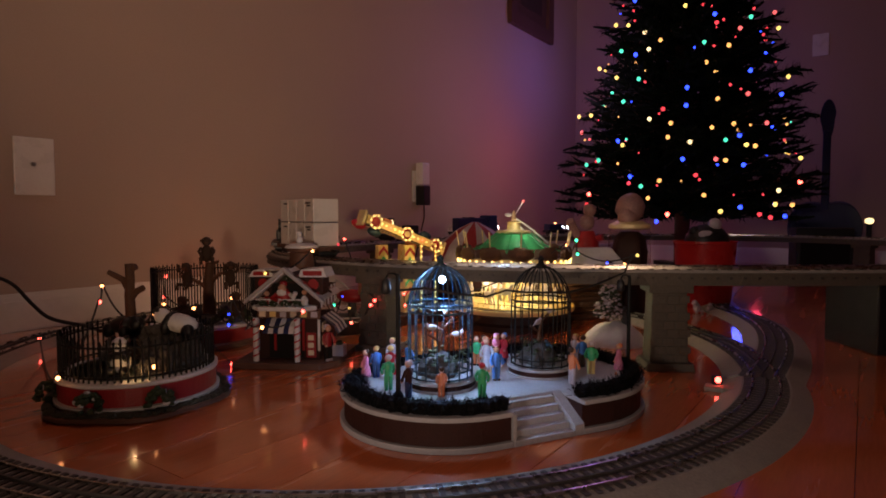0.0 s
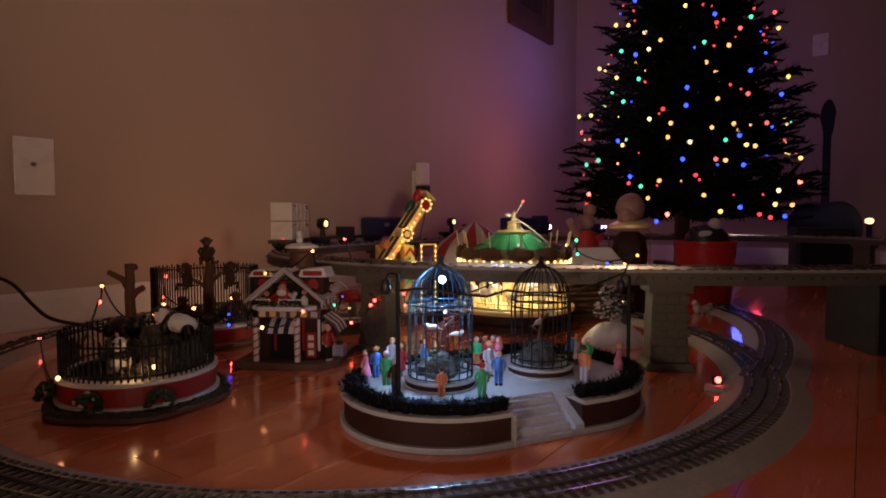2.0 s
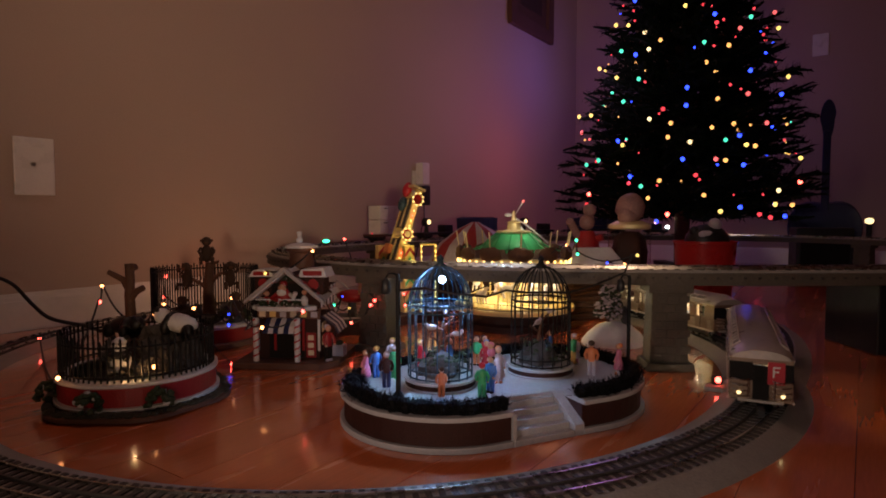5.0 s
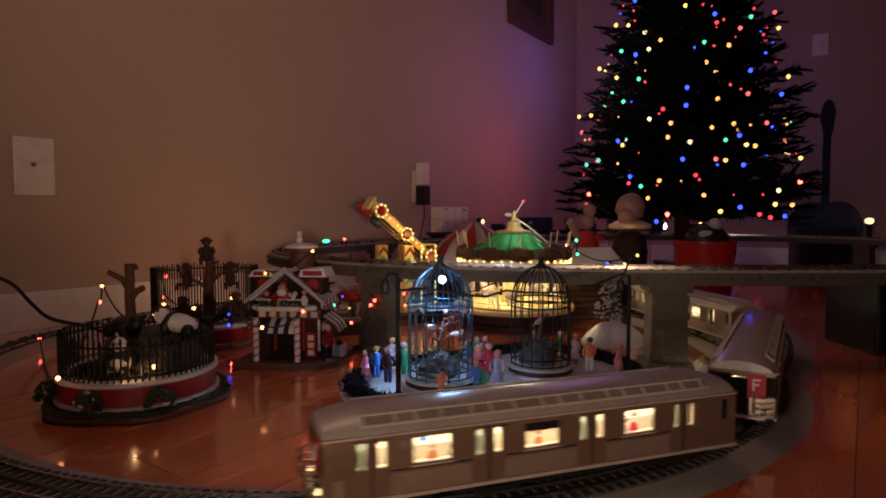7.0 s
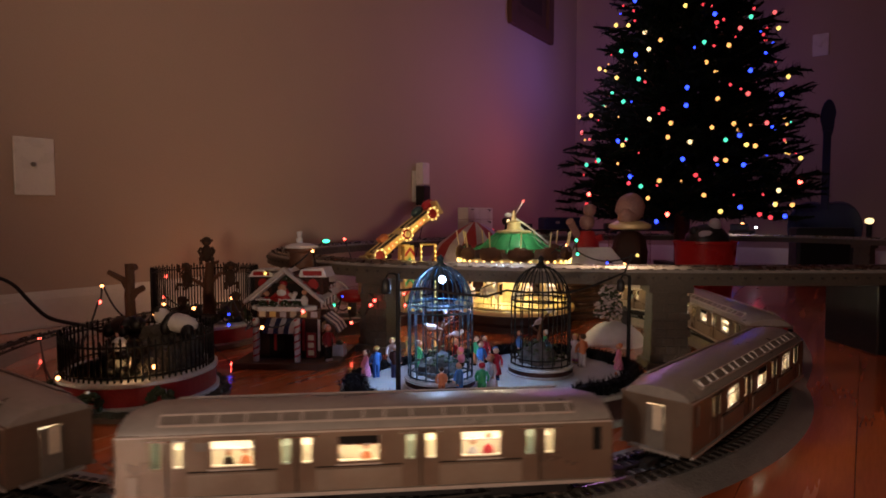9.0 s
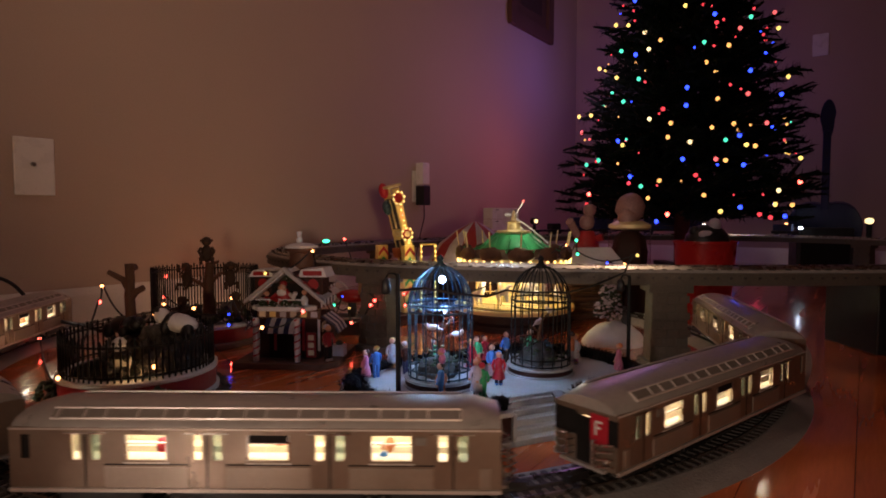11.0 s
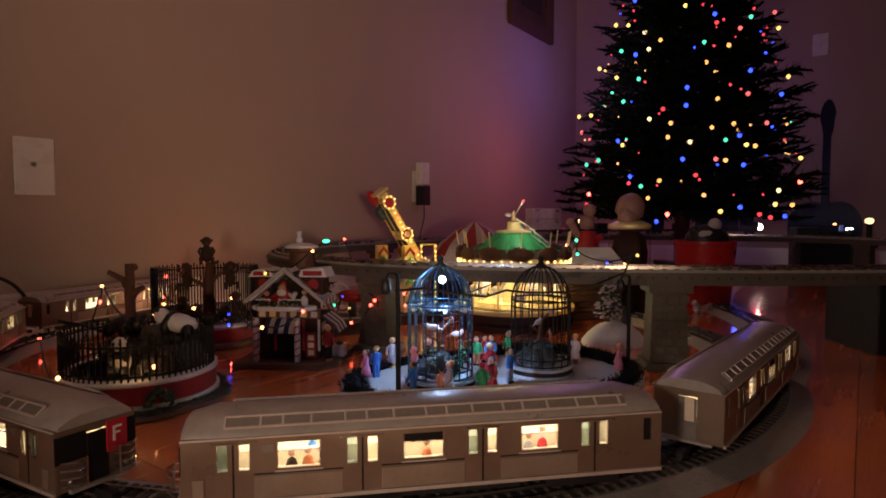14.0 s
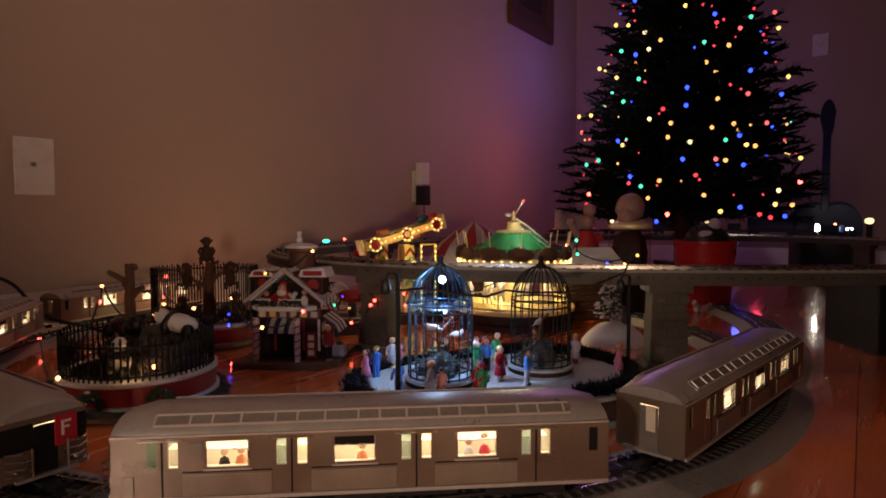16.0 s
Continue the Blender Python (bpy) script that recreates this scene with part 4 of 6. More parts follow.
# figurines: plain painted dolls
def doll(h, top, legs, hair, scarf=None, rider=False):
    s = h / 0.054
    sh = Shape()
    for sy in (-1, 1):
        sh.rod((0, sy * 0.003 * s, 0), (0, sy * 0.0032 * s, 0.022 * s), 0.0026 * s, 0.0032 * s, 8, 1)
        sh.ball((0.0018 * s, sy * 0.003 * s, 0.0015 * s), 0.003 * s, 8, 3, (1.5, 0.9, 0.6))
        sh.tube([(0, sy * 0.0058 * s, 0.037 * s), (0.002 * s, sy * 0.009 * s, 0.029 * s), (0.005 * s, sy * 0.0075 * s, 0.023 * s)], 0.0021 * s, 6, 0)
        sh.ball((0.0055 * s, sy * 0.0074 * s, 0.022 * s), 0.002 * s, 6, 2)
    sh.turn([(0.0056 * s, 0.020 * s), (0.0056 * s, 0.026 * s), (0.0060 * s, 0.034 * s), (0.0046 * s, 0.0385 * s), (0.002 * s, 0.040 * s)], n=10, sx=0.75)
    sh.ball((0.0006 * s, 0, 0.0445 * s), 0.0046 * s, 10, 2)
    sh.ball((-0.0022 * s, 0, 0.0464 * s), 0.0045 * s, 10, 3, (0.9, 1.08, 0.9))
    if top in ("pink", "lilac", "red"):
        sh.turn([(0.0095 * s, 0.009 * s), (0.0085 * s, 0.015 * s), (0.0060 * s, 0.024 * s)], n=12, slot=4 if scarf else 0, sx=0.85)
    if rider:
        sh.ball((-0.002 * s, 0, 0.054 * s), 0.006 * s, 10, 4, (0.8, 1, 1.1))
        sh.ball((0, 0, 0.0625 * s), 0.0045 * s, 8, 2)
        sh.ball((-0.001, 0, 0.064 * s), 0.0046 * s, 8, 4)
    me = part("figurine", sh, [M[top], M[legs], M["skin"], M[hair], M[scarf or "pink"]], None, "", True)
    return tagged(me, f"small painted figurine in {({'lilac': 'pale', 'jade': 'green', 'brick': 'dark red'}).get(top, top)} clothes standing on the plaza", "figurine", "plaza figurines")


def on_deck(ob, x, y, rz):
    ob.matrix_basis = pose(x, y, ZP + 0.0002, 0, 0, rz)


for args, x, y, rz in ((("pink", "lilac", "fur"), -0.093, 0.715, 200), (("blue", "blue", "yellow"), -0.083, 0.735, 120), (("lilac", "yellow", "yellow"), -0.067, 0.782, 250), (("orange", "orange", "fur"), -0.0015, 0.655, 100), (("jade", "jade", "red"), 0.043, 0.650, 80),
                       (("jade", "orange", "fur"), 0.045, 0.795, 260), (("red", "fur", "fur"), 0.056, 0.80, 300), (("lilac", "pink", "yellow"), 0.180, 0.808, 240), (("pink", "lilac", "orange"), 0.222, 0.748, 160)):
    on_deck(doll(0.043 if args[0] not in ("orange",) else 0.036, *args), x, y, rz)
RO = 0.064
WALKERS = [(doll(*a), p) for a, p in (((0.046, "blue", "blue", "fur", "pink", True), 0.012), ((0.048, "orange", "lilac", "fur"), 0.505), ((0.046, "red", "lilac", "yellow"), 0.250), ((0.045, "jade", "jade", "lilac"), 0.205), ((0.046, "brick", "navy", "lilac"), 0.165),
                                     ((0.046, "blue", "lilac", "fur"), 0.285), ((0.048, "lilac", "lilac", "orange"), 0.775), ((0.046, "jade", "yellow", "lilac"), 0.565), ((0.044, "red", "navy", "blue"), 0.720), ((0.046, "blue", "fur", "fur"), 0.60))]


def stroll(p):
    """A place on the figure of eight round the two cages."""
    ln = 2 * math.pi * RO
    p %= 2 * ln
    if p < ln:
        a = -p / RO
        q = (RO * math.cos(a), RO * math.sin(a))
        h = math.degrees(a) - 90
    else:
        a = math.pi + (p - ln) / RO
        q = (SEP + RO * math.cos(a), RO * math.sin(a))
        h = math.degrees(a) + 90
    k = (SEP / 2 - RO)
    q = (q[0] + (k if p < ln else -k) * max(0.0, math.cos(a) if p < ln else -math.cos(a)), q[1])
    return PLAZA @ pose(q[0], q[1], ZP + 0.0002, 0, 0, h)


# ---- zoo enclosures ----
def fence(th, r, z0, z1, n, a0=0.0, a1=360.0, spike=True):
    """A round railing of single bars with two hoops."""
    bars = [math.radians(a0 + (a1 - a0) * i / n) for i in range(n if a1 - a0 > 359 else n + 1)]
    for i, a in enumerate(bars):
        h = z1 - (0.004 if i % 2 else 0)
        part("bar", Shape().rod((r * math.cos(a), r * math.sin(a), z0), (r * math.cos(a), r * math.sin(a), h), 0.0013, 0.0013, 5).rod((r * math.cos(a), r * math.sin(a), h), (r * math.cos(a), r * math.sin(a), h + 0.004), 0.0018, 0.0002, 5), M["iron"], th)
    for z in (z0 + 0.006, z1 - 0.008):
        part("hoop", Shape().tube([(r * math.cos(t), r * math.sin(t), z) for t in np.radians(np.linspace(a0, a1, 49))], 0.0014, 5), M["iron"], th)


def bush(th, x, y, z, r, seed):
    rnd = random.Random(seed)
    sh = Shape()
    for _ in range(46):
        a, e, q = rnd.uniform(0, 6.28), rnd.uniform(-0.2, 1.5), rnd.uniform(0.6, 1.0) * r
        sh.ball((x + q * math.cos(a) * math.cos(e), y + q * math.sin(a) * math.cos(e), z + q * math.sin(e)), r * 0.24, 6, 1 if rnd.random() < 0.09 else 0, (1, 1, 0.8), 0.4)
    part("bush", sh, [M["green"], M["snow"]], th, "small snowy bush", True)


def panda(m, lying):
    sh = Shape()
    if lying:
        sh.ball((0, 0, 0.014), 0.015, 14, 0, (1.75, 1.0, 0.85))
        sh.ball((-0.028, 0, 0.019), 0.0105, 12, 0)
        for sy in (-1, 1):
            sh.ball((-0.031, sy * 0.008, 0.028), 0.0036, 8, 1)
            sh.ball((-0.014, sy * 0.011, 0.008), 0.0075, 10, 1, (0.9, 0.9, 1.5))
            sh.ball((0.020, sy * 0.011, 0.007), 0.009, 10, 1, (1.1, 0.9, 1.2))
            sh.ball((-0.0365, sy * 0.0042, 0.0215), 0.0022, 6, 1)
        sh.ball((-0.039, 0, 0.017), 0.0026, 6, 1)
        sh.ball((-0.012, 0, 0.0145), 0.0150, 14, 1, (0.55, 1.04, 0.93))
    else:
        sh.ball((0, 0, 0.016), 0.0125, 14, 0, (0.9, 1.0, 1.2))
        sh.ball((0.001, 0, 0.024), 0.0125, 14, 1, (0.93, 1.03, 0.5))
        sh.ball((0.002, 0, 0.037), 0.0095, 12, 0)
        for sy in (-1, 1):
            sh.ball((0, sy * 0.0078, 0.0448), 0.0034, 8, 1)
            sh.ball((0.0105, sy * 0.0075, 0.006), 0.0058, 10, 1, (1.4, 1, 1))
            sh.ball((0.008, sy * 0.010, 0.022), 0.0045, 8, 1, (1.5, 0.9, 1.2))
            sh.ball((0.0098, sy * 0.0038, 0.039), 0.0022, 6, 1)
        sh.ball((0.0112, 0, 0.035), 0.0018, 6, 1)
    ob = part("toy_panda", sh, [M["snow"], M["black"]], None, "", True)
    ob.matrix_basis = m
    return tagged(ob, "small black and white toy panda " + ("lying on the rocks" if lying else "sitting inside the fence"), "toy panda", "toy pandas")


def monkey(m, hang=False):
    sh = Shape()
    sh.ball((0, 0, 0.014), 0.0085, 12, 0, (0.85, 0.9, 1.45))
    sh.ball((0.002, 0, 0.031), 0.0066, 12, 0)
    sh.ball((0.0065, 0, 0.030), 0.0038, 8, 1, (0.6, 1, 1))
    for sy in (-1, 1):
        sh.ball((0, sy * 0.0068, 0.032), 0.0022, 6, 1)
        up = 0.034 if hang else 0.010
        sh.tube([(0.001, sy * 0.007, 0.022), (0.007, sy * 0.010, 0.018 if not hang else 0.026), (0.009, sy * 0.006, up)], 0.0021, 6)
        sh.tube([(0.001, sy * 0.005, 0.006), (0.010, sy * 0.008, 0.008), (0.012, sy * 0.007, 0.0)], 0.0024, 6)
    sh.tube([(-0.006, 0, 0.005), (-0.016, 0.003, 0.004), (-0.020, 0.006, 0.014), (-0.015, 0.008, 0.019)], 0.0013, 6)
    sh.v = [(x * 1.35, y * 1.35, z * 1.35) for x, y, z in sh.v]
    ob = part("toy_monkey", sh, [M["fur"], M["bark"]], None, "", True)
    ob.matrix_basis = m
    return tagged(ob, "small dark brown toy monkey", "toy monkey", "toy monkeys")


PX, PY = -0.395, 0.772
zoo = thing("panda_enclosure", "round panda enclosure with red wall, snowy rim and black railing", "miniature zoo", pose(PX, PY, 0))
part("ground_base", Shape().turn([(0.103, 0), (0.110, 0.002), (0.110, 0.007), (0.106, 0.0085)], n=84, wob=0.035, lobes=6), M["brown"], zoo, "brown uneven base", True)
moss = Shape()
rnd = random.Random(14)
for k in range(150):
    a = 2 * math.pi * k / 150
    r = 0.1035 + 0.003 * math.cos(6 * a) + rnd.gauss(0, 0.0015)
    moss.ball((r * math.cos(a), r * math.sin(a), 0.0095), rnd.uniform(0.0035, 0.0055), 6, 0, (1.2, 1.2, 0.8), 0.5)
tagged(part("moss_edge", moss, M["moss"], zoo, "dark mossy ground edge"), kind="stuff")
part("snow_ledge", Shape().turn([(0.0965, 0.010), (0.0968, 0.0145), (0.092, 0.0155)], n=48), M["snow"], zoo)
part("wall", Shape().turn([(0.0925, 0.0150), (0.0925, 0.038)], n=64), M["redwall"], zoo, "red painted wall")
part("snow_rim", Shape().turn([(0.0935, 0.0375), (0.0955, 0.0390), (0.0950, 0.0425), (0.088, 0.0440), (0.080, 0.0435)], n=84, wob=0.006, lobes=11), M["snow"], zoo, "uneven snowy rim", True)
fence(zoo, 0.0895, 0.0430, 0.0925, 76)
for dx, dy, z, r, s in ((0.022, 0.040, 0.056, 0.034, (1.2, 0.8, 0.9)), (0.050, 0.018, 0.052, 0.026, (0.9, 0.9, 1.0)), (-0.02, 0.045, 0.052, 0.028, (1, 0.8, 0.9)), (0.030, 0.006, 0.050, 0.019, (1.2, 0.8, 1.1)), (0.050, -0.022, 0.050, 0.016, (1, 1, 1.3)), (-0.050, 0.035, 0.052, 0.020, (1, 1, 0.9)), (0.028, -0.032, 0.047, 0.013, (1.3, 0.9, 1.0)), (0.008, 0.024, 0.062, 0.018, (1.4, 0.8, 0.9)), (0.062, 0.0, 0.05, 0.018, (0.8, 1, 1.4))):
    part("rock", Shape().ball((dx, dy, z), r, 18, 0, s, 0.75), M["rock"], zoo, "grey moulded rock")
tr = Shape()
tr.tube([(-0.036, 0.050, 0.05), (-0.036, 0.050, 0.09), (-0.037, 0.049, 0.128), (-0.035, 0.048, 0.150), (-0.036, 0.048, 0.172)], 0.0078, 10, 0, 0.0058)
tr.tube([(-0.037, 0.048, 0.136), (-0.044, 0.047, 0.150), (-0.056, 0.045, 0.157), (-0.063, 0.044, 0.161)], 0.0050, 8, 0, 0.0034)
tr.tube([(-0.036, 0.048, 0.122), (-0.026, 0.047, 0.134), (-0.016, 0.046, 0.139)], 0.0050, 8, 0, 0.0042)
tr.tube([(-0.036, 0.048, 0.164), (-0.026, 0.047, 0.168)], 0.0045, 8, 0, 0.0046)
part("tree_stump", tr, M["bark"], zoo, "bare brown branching tree", True)
part("inner_floor", Shape().turn([(0.087, 0.040), (0.087, 0.0435)], n=40), M["brown"], zoo)
for k, a in enumerate((-150, -97, -52)):
    bush(zoo, 0.100 * math.cos(math.radians(a)), 0.100 * math.sin(math.radians(a)), 0.019, 0.0165, k)
panda(pose(PX + 0.000, PY - 0.046, 0.0435, 0, 0, -85), False)
panda(pose(PX + 0.040, PY + 0.026, 0.080, 0, 8, -12), True)
panda(pose(PX - 0.045, PY + 0.050, 0.072, 0, 0, 150), True).data.materials[0] = M["black"]

MX, MY = -0.449, 1.130
zoo2 = thing("monkey_enclosure", "monkey enclosure with red base and tall black back railing", "miniature zoo", pose(MX, MY, 0))
part("ground_base", Shape().turn([(0.104, 0), (0.106, 0.004), (0.104, 0.010), (0.098, 0.012)], n=64, wob=0.02, lobes=8), M["brown"], zoo2, "", True)
part("wall", Shape().turn([(0.0955, 0.012), (0.0955, 0.036)], n=56), M["redwall"], zoo2, "red painted wall")
part("snow_rim", Shape().turn([(0.099, 0.036), (0.100, 0.040), (0.092, 0.043), (0.08, 0.042)], n=64, wob=0.006, lobes=9), M["snow"], zoo2, "snowy rim", True)
fence(zoo2, 0.094, 0.040, 0.140, 66, -20, 208)
tr = Shape()
tr.tube([(0.006, 0.0, 0.04), (0.004, 0.0, 0.09), (0.008, 0.0, 0.15)], 0.013, 10, 0, 0.008)
tr.tube([(0.006, 0, 0.10), (-0.02, -0.01, 0.118), (-0.045, -0.01, 0.125)], 0.005, 8, 0, 0.002)
tr.tube([(0.006, 0, 0.11), (0.03, -0.005, 0.13), (0.052, 0.0, 0.128)], 0.005, 8, 0, 0.002)
tr.tube([(0.008, 0, 0.145), (0.024, 0.004, 0.152)], 0.004, 8, 0, 0.002)
part("tree_stump", tr, M["bark"], zoo2, "bare brown tree trunk", True)
for dx, dy, z, r in ((-0.04, 0.02, 0.045, 0.024), (0.045, 0.025, 0.045, 0.028), (0.02, -0.045, 0.042, 0.018), (0.06, -0.02, 0.045, 0.02)):
    part("rock", Shape().ball((dx, dy, z), r, 14, 0, (1, 0.9, 0.9), 0.5), M["rock"], zoo2)
for k, (dx, dy) in enumerate(((0.05, -0.05), (0.075, -0.03), (0.03, 0.05))):
    bush(zoo2, dx, dy, 0.05, 0.018, 20 + k)
monkey(pose(MX + 0.004, MY - 0.004, 0.148, 0, 0, -70))
monkey(pose(MX - 0.030, MY - 0.012, 0.100, 0, 0, -110), True)
monkey(pose(MX + 0.048, MY - 0.006, 0.102, 0, 0, -60), True)
monkey(pose(MX + 0.07, MY - 0.045, 0.05, 0, 0, -60))
monkey(pose(MX - 0.02, MY - 0.055, 0.043, 0, 0, -100))

# ---- sweet shop ----
HX, HY = -0.243, 0.985
shop = thing("sweet_shop", "gingerbread-style shop with snowy roof, striped awnings and candy poles", "miniature house", pose(HX, HY, 0, 0, 0, -4.3))
part("base", Shape().prism([(-0.080, -0.074), (0.058, -0.074), (0.082, -0.045), (0.084, 0.076), (-0.078, 0.076)], 0, 0.010), M["brown"], shop, "brown base slab", bevel=0.0015)
part("ground_floor", Shape().box(0.0, 0.012, 0.042, 0.098, 0.098, 0.064), M["brick"], shop, "dark shop walls", bevel=0.001)
part("sign_board", Shape().box(0.0, -0.036, 0.081, 0.102, 0.008, 0.014), M["brown"], shop, "brown board with small painted squares", bevel=0.001)
for k in range(6):
    part("painted_square", Shape().box(-0.042 + k * 0.0168, -0.0405, 0.0815, 0.010, 0.0016, 0.009), [M["cream"], M["yellow"], M["lilac"]][k % 3], shop)
# No opening is cut; a dark slab gives the shade inside the shop.
part("opening_shade", Shape().box(-0.004, -0.0372, 0.034, 0.056, 0.0012, 0.046), M["dark"], shop, "flat dark panel in place of the shaded shop opening")
part("upper_floor", Shape().box(0.008, 0.014, 0.106, 0.084, 0.090, 0.034), M["brick"], shop, bevel=0.001)
part("balcony", Shape().box(-0.008, -0.040, 0.0935, 0.092, 0.026, 0.0045), M["snow"], shop, "snowy balcony ledge", bevel=0.0015)
rf = Shape()
for sx in (-1, 1):
    rf.add([(0, -0.056, 0.149), (sx * 0.055, -0.056, 0.104), (sx * 0.055, 0.060, 0.104), (0, 0.060, 0.149), (0, -0.056, 0.155), (sx * 0.060, -0.056, 0.107), (sx * 0.060, 0.060, 0.107), (0, 0.060, 0.155)],
           [(0, 1, 2, 3), (7, 6, 5, 4), (0, 4, 5, 1), (1, 5, 6, 2), (2, 6, 7, 3), (3, 7, 4, 0)])
part("roof", rf, M["snow"], shop, "steep snow-covered roof", bevel=0.0012)
for sx in (-1, 1):
    for y0, y1 in ((-0.046, -0.004), (0.004, 0.052)):
        q = [(sx * (0.060 * t) , y, 0.155 - 0.048 * t) for t, y in ((0.16, y0), (0.84, y0), (0.84, y1), (0.16, y1))]
        part("roof_tile_field", Shape().add([(x, y, z - 0.001) for x, y, z in q] + [(x + sx * 0.0009, y, z + 0.0011) for x, y, z in q],
                                            [(3, 2, 1, 0), (4, 5, 6, 7), (0, 1, 5, 4), (1, 2, 6, 5), (2, 3, 7, 6), (3, 0, 4, 7)]), M["redwall"], shop, "red roof field between snowy edges")
part("gable", Shape().add([(-0.046, -0.040, 0.108), (0.046, -0.040, 0.108), (0, -0.040, 0.147), (-0.046, -0.03, 0.108), (0.046, -0.03, 0.108), (0, -0.03, 0.147)], [(0, 1, 2), (5, 4, 3), (0, 3, 4, 1), (1, 4, 5, 2), (2, 5, 3, 0)]), M["brick"], shop)
for sx in (-1, 1):
    for k in range(3):
        part("candy_stripe", Shape().add([(sx * (0.010 + k * 0.016), -0.0572, 0.1475 - k * 0.0128), (sx * (0.016 + k * 0.016), -0.0572, 0.143 - k * 0.0128), (sx * (0.016 + k * 0.016), 0.02, 0.143 - k * 0.0128), (sx * (0.010 + k * 0.016), 0.02, 0.1475 - k * 0.0128),
                                          (sx * (0.010 + k * 0.016), -0.0572, 0.1495 - k * 0.0128), (sx * (0.016 + k * 0.016), -0.0572, 0.145 - k * 0.0128), (sx * (0.016 + k * 0.016), 0.02, 0.145 - k * 0.0128), (sx * (0.010 + k * 0.016), 0.02, 0.1495 - k * 0.0128)],
                                         [(3, 2, 1, 0), (4, 5, 6, 7), (0, 1, 5, 4), (1, 2, 6, 5), (2, 3, 7, 6), (3, 0, 4, 7)]), M["brick"] if k != 1 else M["redwall"], shop)
dm = part("dormer", Shape().box(0.040, -0.022, 0.127, 0.034, 0.036, 0.028), M["brick"], shop, "side dormer with snowy roof", bevel=0.001)
part("dormer_roof", Shape().add([(0.018, -0.044, 0.141), (0.064, -0.044, 0.141), (0.066, 0.0, 0.141), (0.018, 0.0, 0.141), (0.022, -0.044, 0.153), (0.058, -0.044, 0.156), (0.060, 0.0, 0.156), (0.022, 0.0, 0.153)], [(3, 2, 1, 0), (4, 5, 6, 7), (0, 1, 5, 4), (1, 2, 6, 5), (2, 3, 7, 6), (3, 0, 4, 7)]), M["snow"], dm, bevel=0.001)
part("dormer_window", Shape().rod((0.041, -0.0415, 0.129), (0.041, -0.0395, 0.129), 0.009, n=14), M["redwall"], dm)
part("dormer_front", Shape().box(0.041, -0.0444, 0.1475, 0.030, 0.0014, 0.0075), M["redwall"], dm, "red front under snowy edge", bevel=0.0004)
dl = part("dormer", Shape().box(-0.042, -0.020, 0.128, 0.026, 0.034, 0.024), M["brick"], shop, "side dormer with snowy roof", bevel=0.001)
part("dormer_roof", Shape().add([(-0.064, -0.042, 0.141), (-0.022, -0.042, 0.141), (-0.022, 0.0, 0.141), (-0.066, 0.0, 0.141), (-0.056, -0.042, 0.151), (-0.026, -0.042, 0.153), (-0.026, 0.0, 0.153), (-0.058, 0.0, 0.151)], [(3, 2, 1, 0), (4, 5, 6, 7), (0, 1, 5, 4), (1, 2, 6, 5), (2, 3, 7, 6), (3, 0, 4, 7)]), M["snow"], dl, bevel=0.001)
part("dormer_window", Shape().rod((-0.041, -0.0385, 0.130), (-0.041, -0.0365, 0.130), 0.008, n=14), M["redwall"], dl)
part("dormer_front", Shape().box(-0.042, -0.0424, 0.1465, 0.026, 0.0014, 0.0065), M["redwall"], dl, "red front under snowy edge", bevel=0.0004)
# Dark slab on the gable for the shade of a niche.
part("niche_shade", Shape().box(0, -0.0405, 0.118, 0.052, 0.003, 0.026), M["dark"], shop, "flat dark panel in place of a shaded niche")
bush(shop, 0.0, -0.043, 0.136, 0.007, 33)
for x in (-0.040, -0.026, -0.012, 0.002, 0.016, 0.030):
    part("baluster", Shape().rod((x, -0.0515, 0.0958), (x, -0.0515, 0.1055), 0.0011, n=6), M["snow"], shop)
part("hand_rail", Shape().box(-0.006, -0.0515, 0.1062, 0.084, 0.003, 0.002), M["snow"], shop)
for z in (0.040, 0.062):
    part("side_window", Shape().box(0.0495, -0.012, z - 0.004, 0.002, 0.020, 0.014), M["cream"], shop, "small pale side window")
part("door", Shape().box(0.036, -0.0378, 0.032, 0.016, 0.0016, 0.040), M["redwall"], shop, "red shop door", bevel=0.0004)
ch = part("chimney", Shape().turn([(0.022, 0.135), (0.020, 0.176), (0.025, 0.179), (0.026, 0.184), (0.020, 0.187), (0.012, 0.188)], 0.004, 0.02, 12), [M["brown"]], shop, "brown round chimney with snowy top", True)
part("chimney_snow", Shape().turn([(0.027, 0.1842), (0.026, 0.188), (0.016, 0.1915), (0.003, 0.1925)], 0.004, 0.02, 14, wob=0.06, lobes=5), M["snow"], ch, "", True)
part("snow_figure", Shape().ball((0.002, 0.016, 0.197), 0.006, 10).ball((0.002, 0.016, 0.205), 0.0042, 10).box(0.002, 0.016, 0.2095, 0.007, 0.007, 0.004), [M["snow"]], ch, "", True)
for x in (-0.046, 0.020):
    pl = part("candy_pole", Shape().rod((x, -0.058, 0.010), (x, -0.058, 0.078), 0.0045, n=12), M["snow"], shop, "white pole with red spiral", True)
    st = Shape()
    st.tube([(x + 0.0042 * math.cos(t * 1.3), -0.058 + 0.0042 * math.sin(t * 1.3), 0.011 + 0.066 * t / 28) for t in np.linspace(0, 28, 60)], 0.0014, 5)
    part("spiral_stripe", st, M["red"], pl)


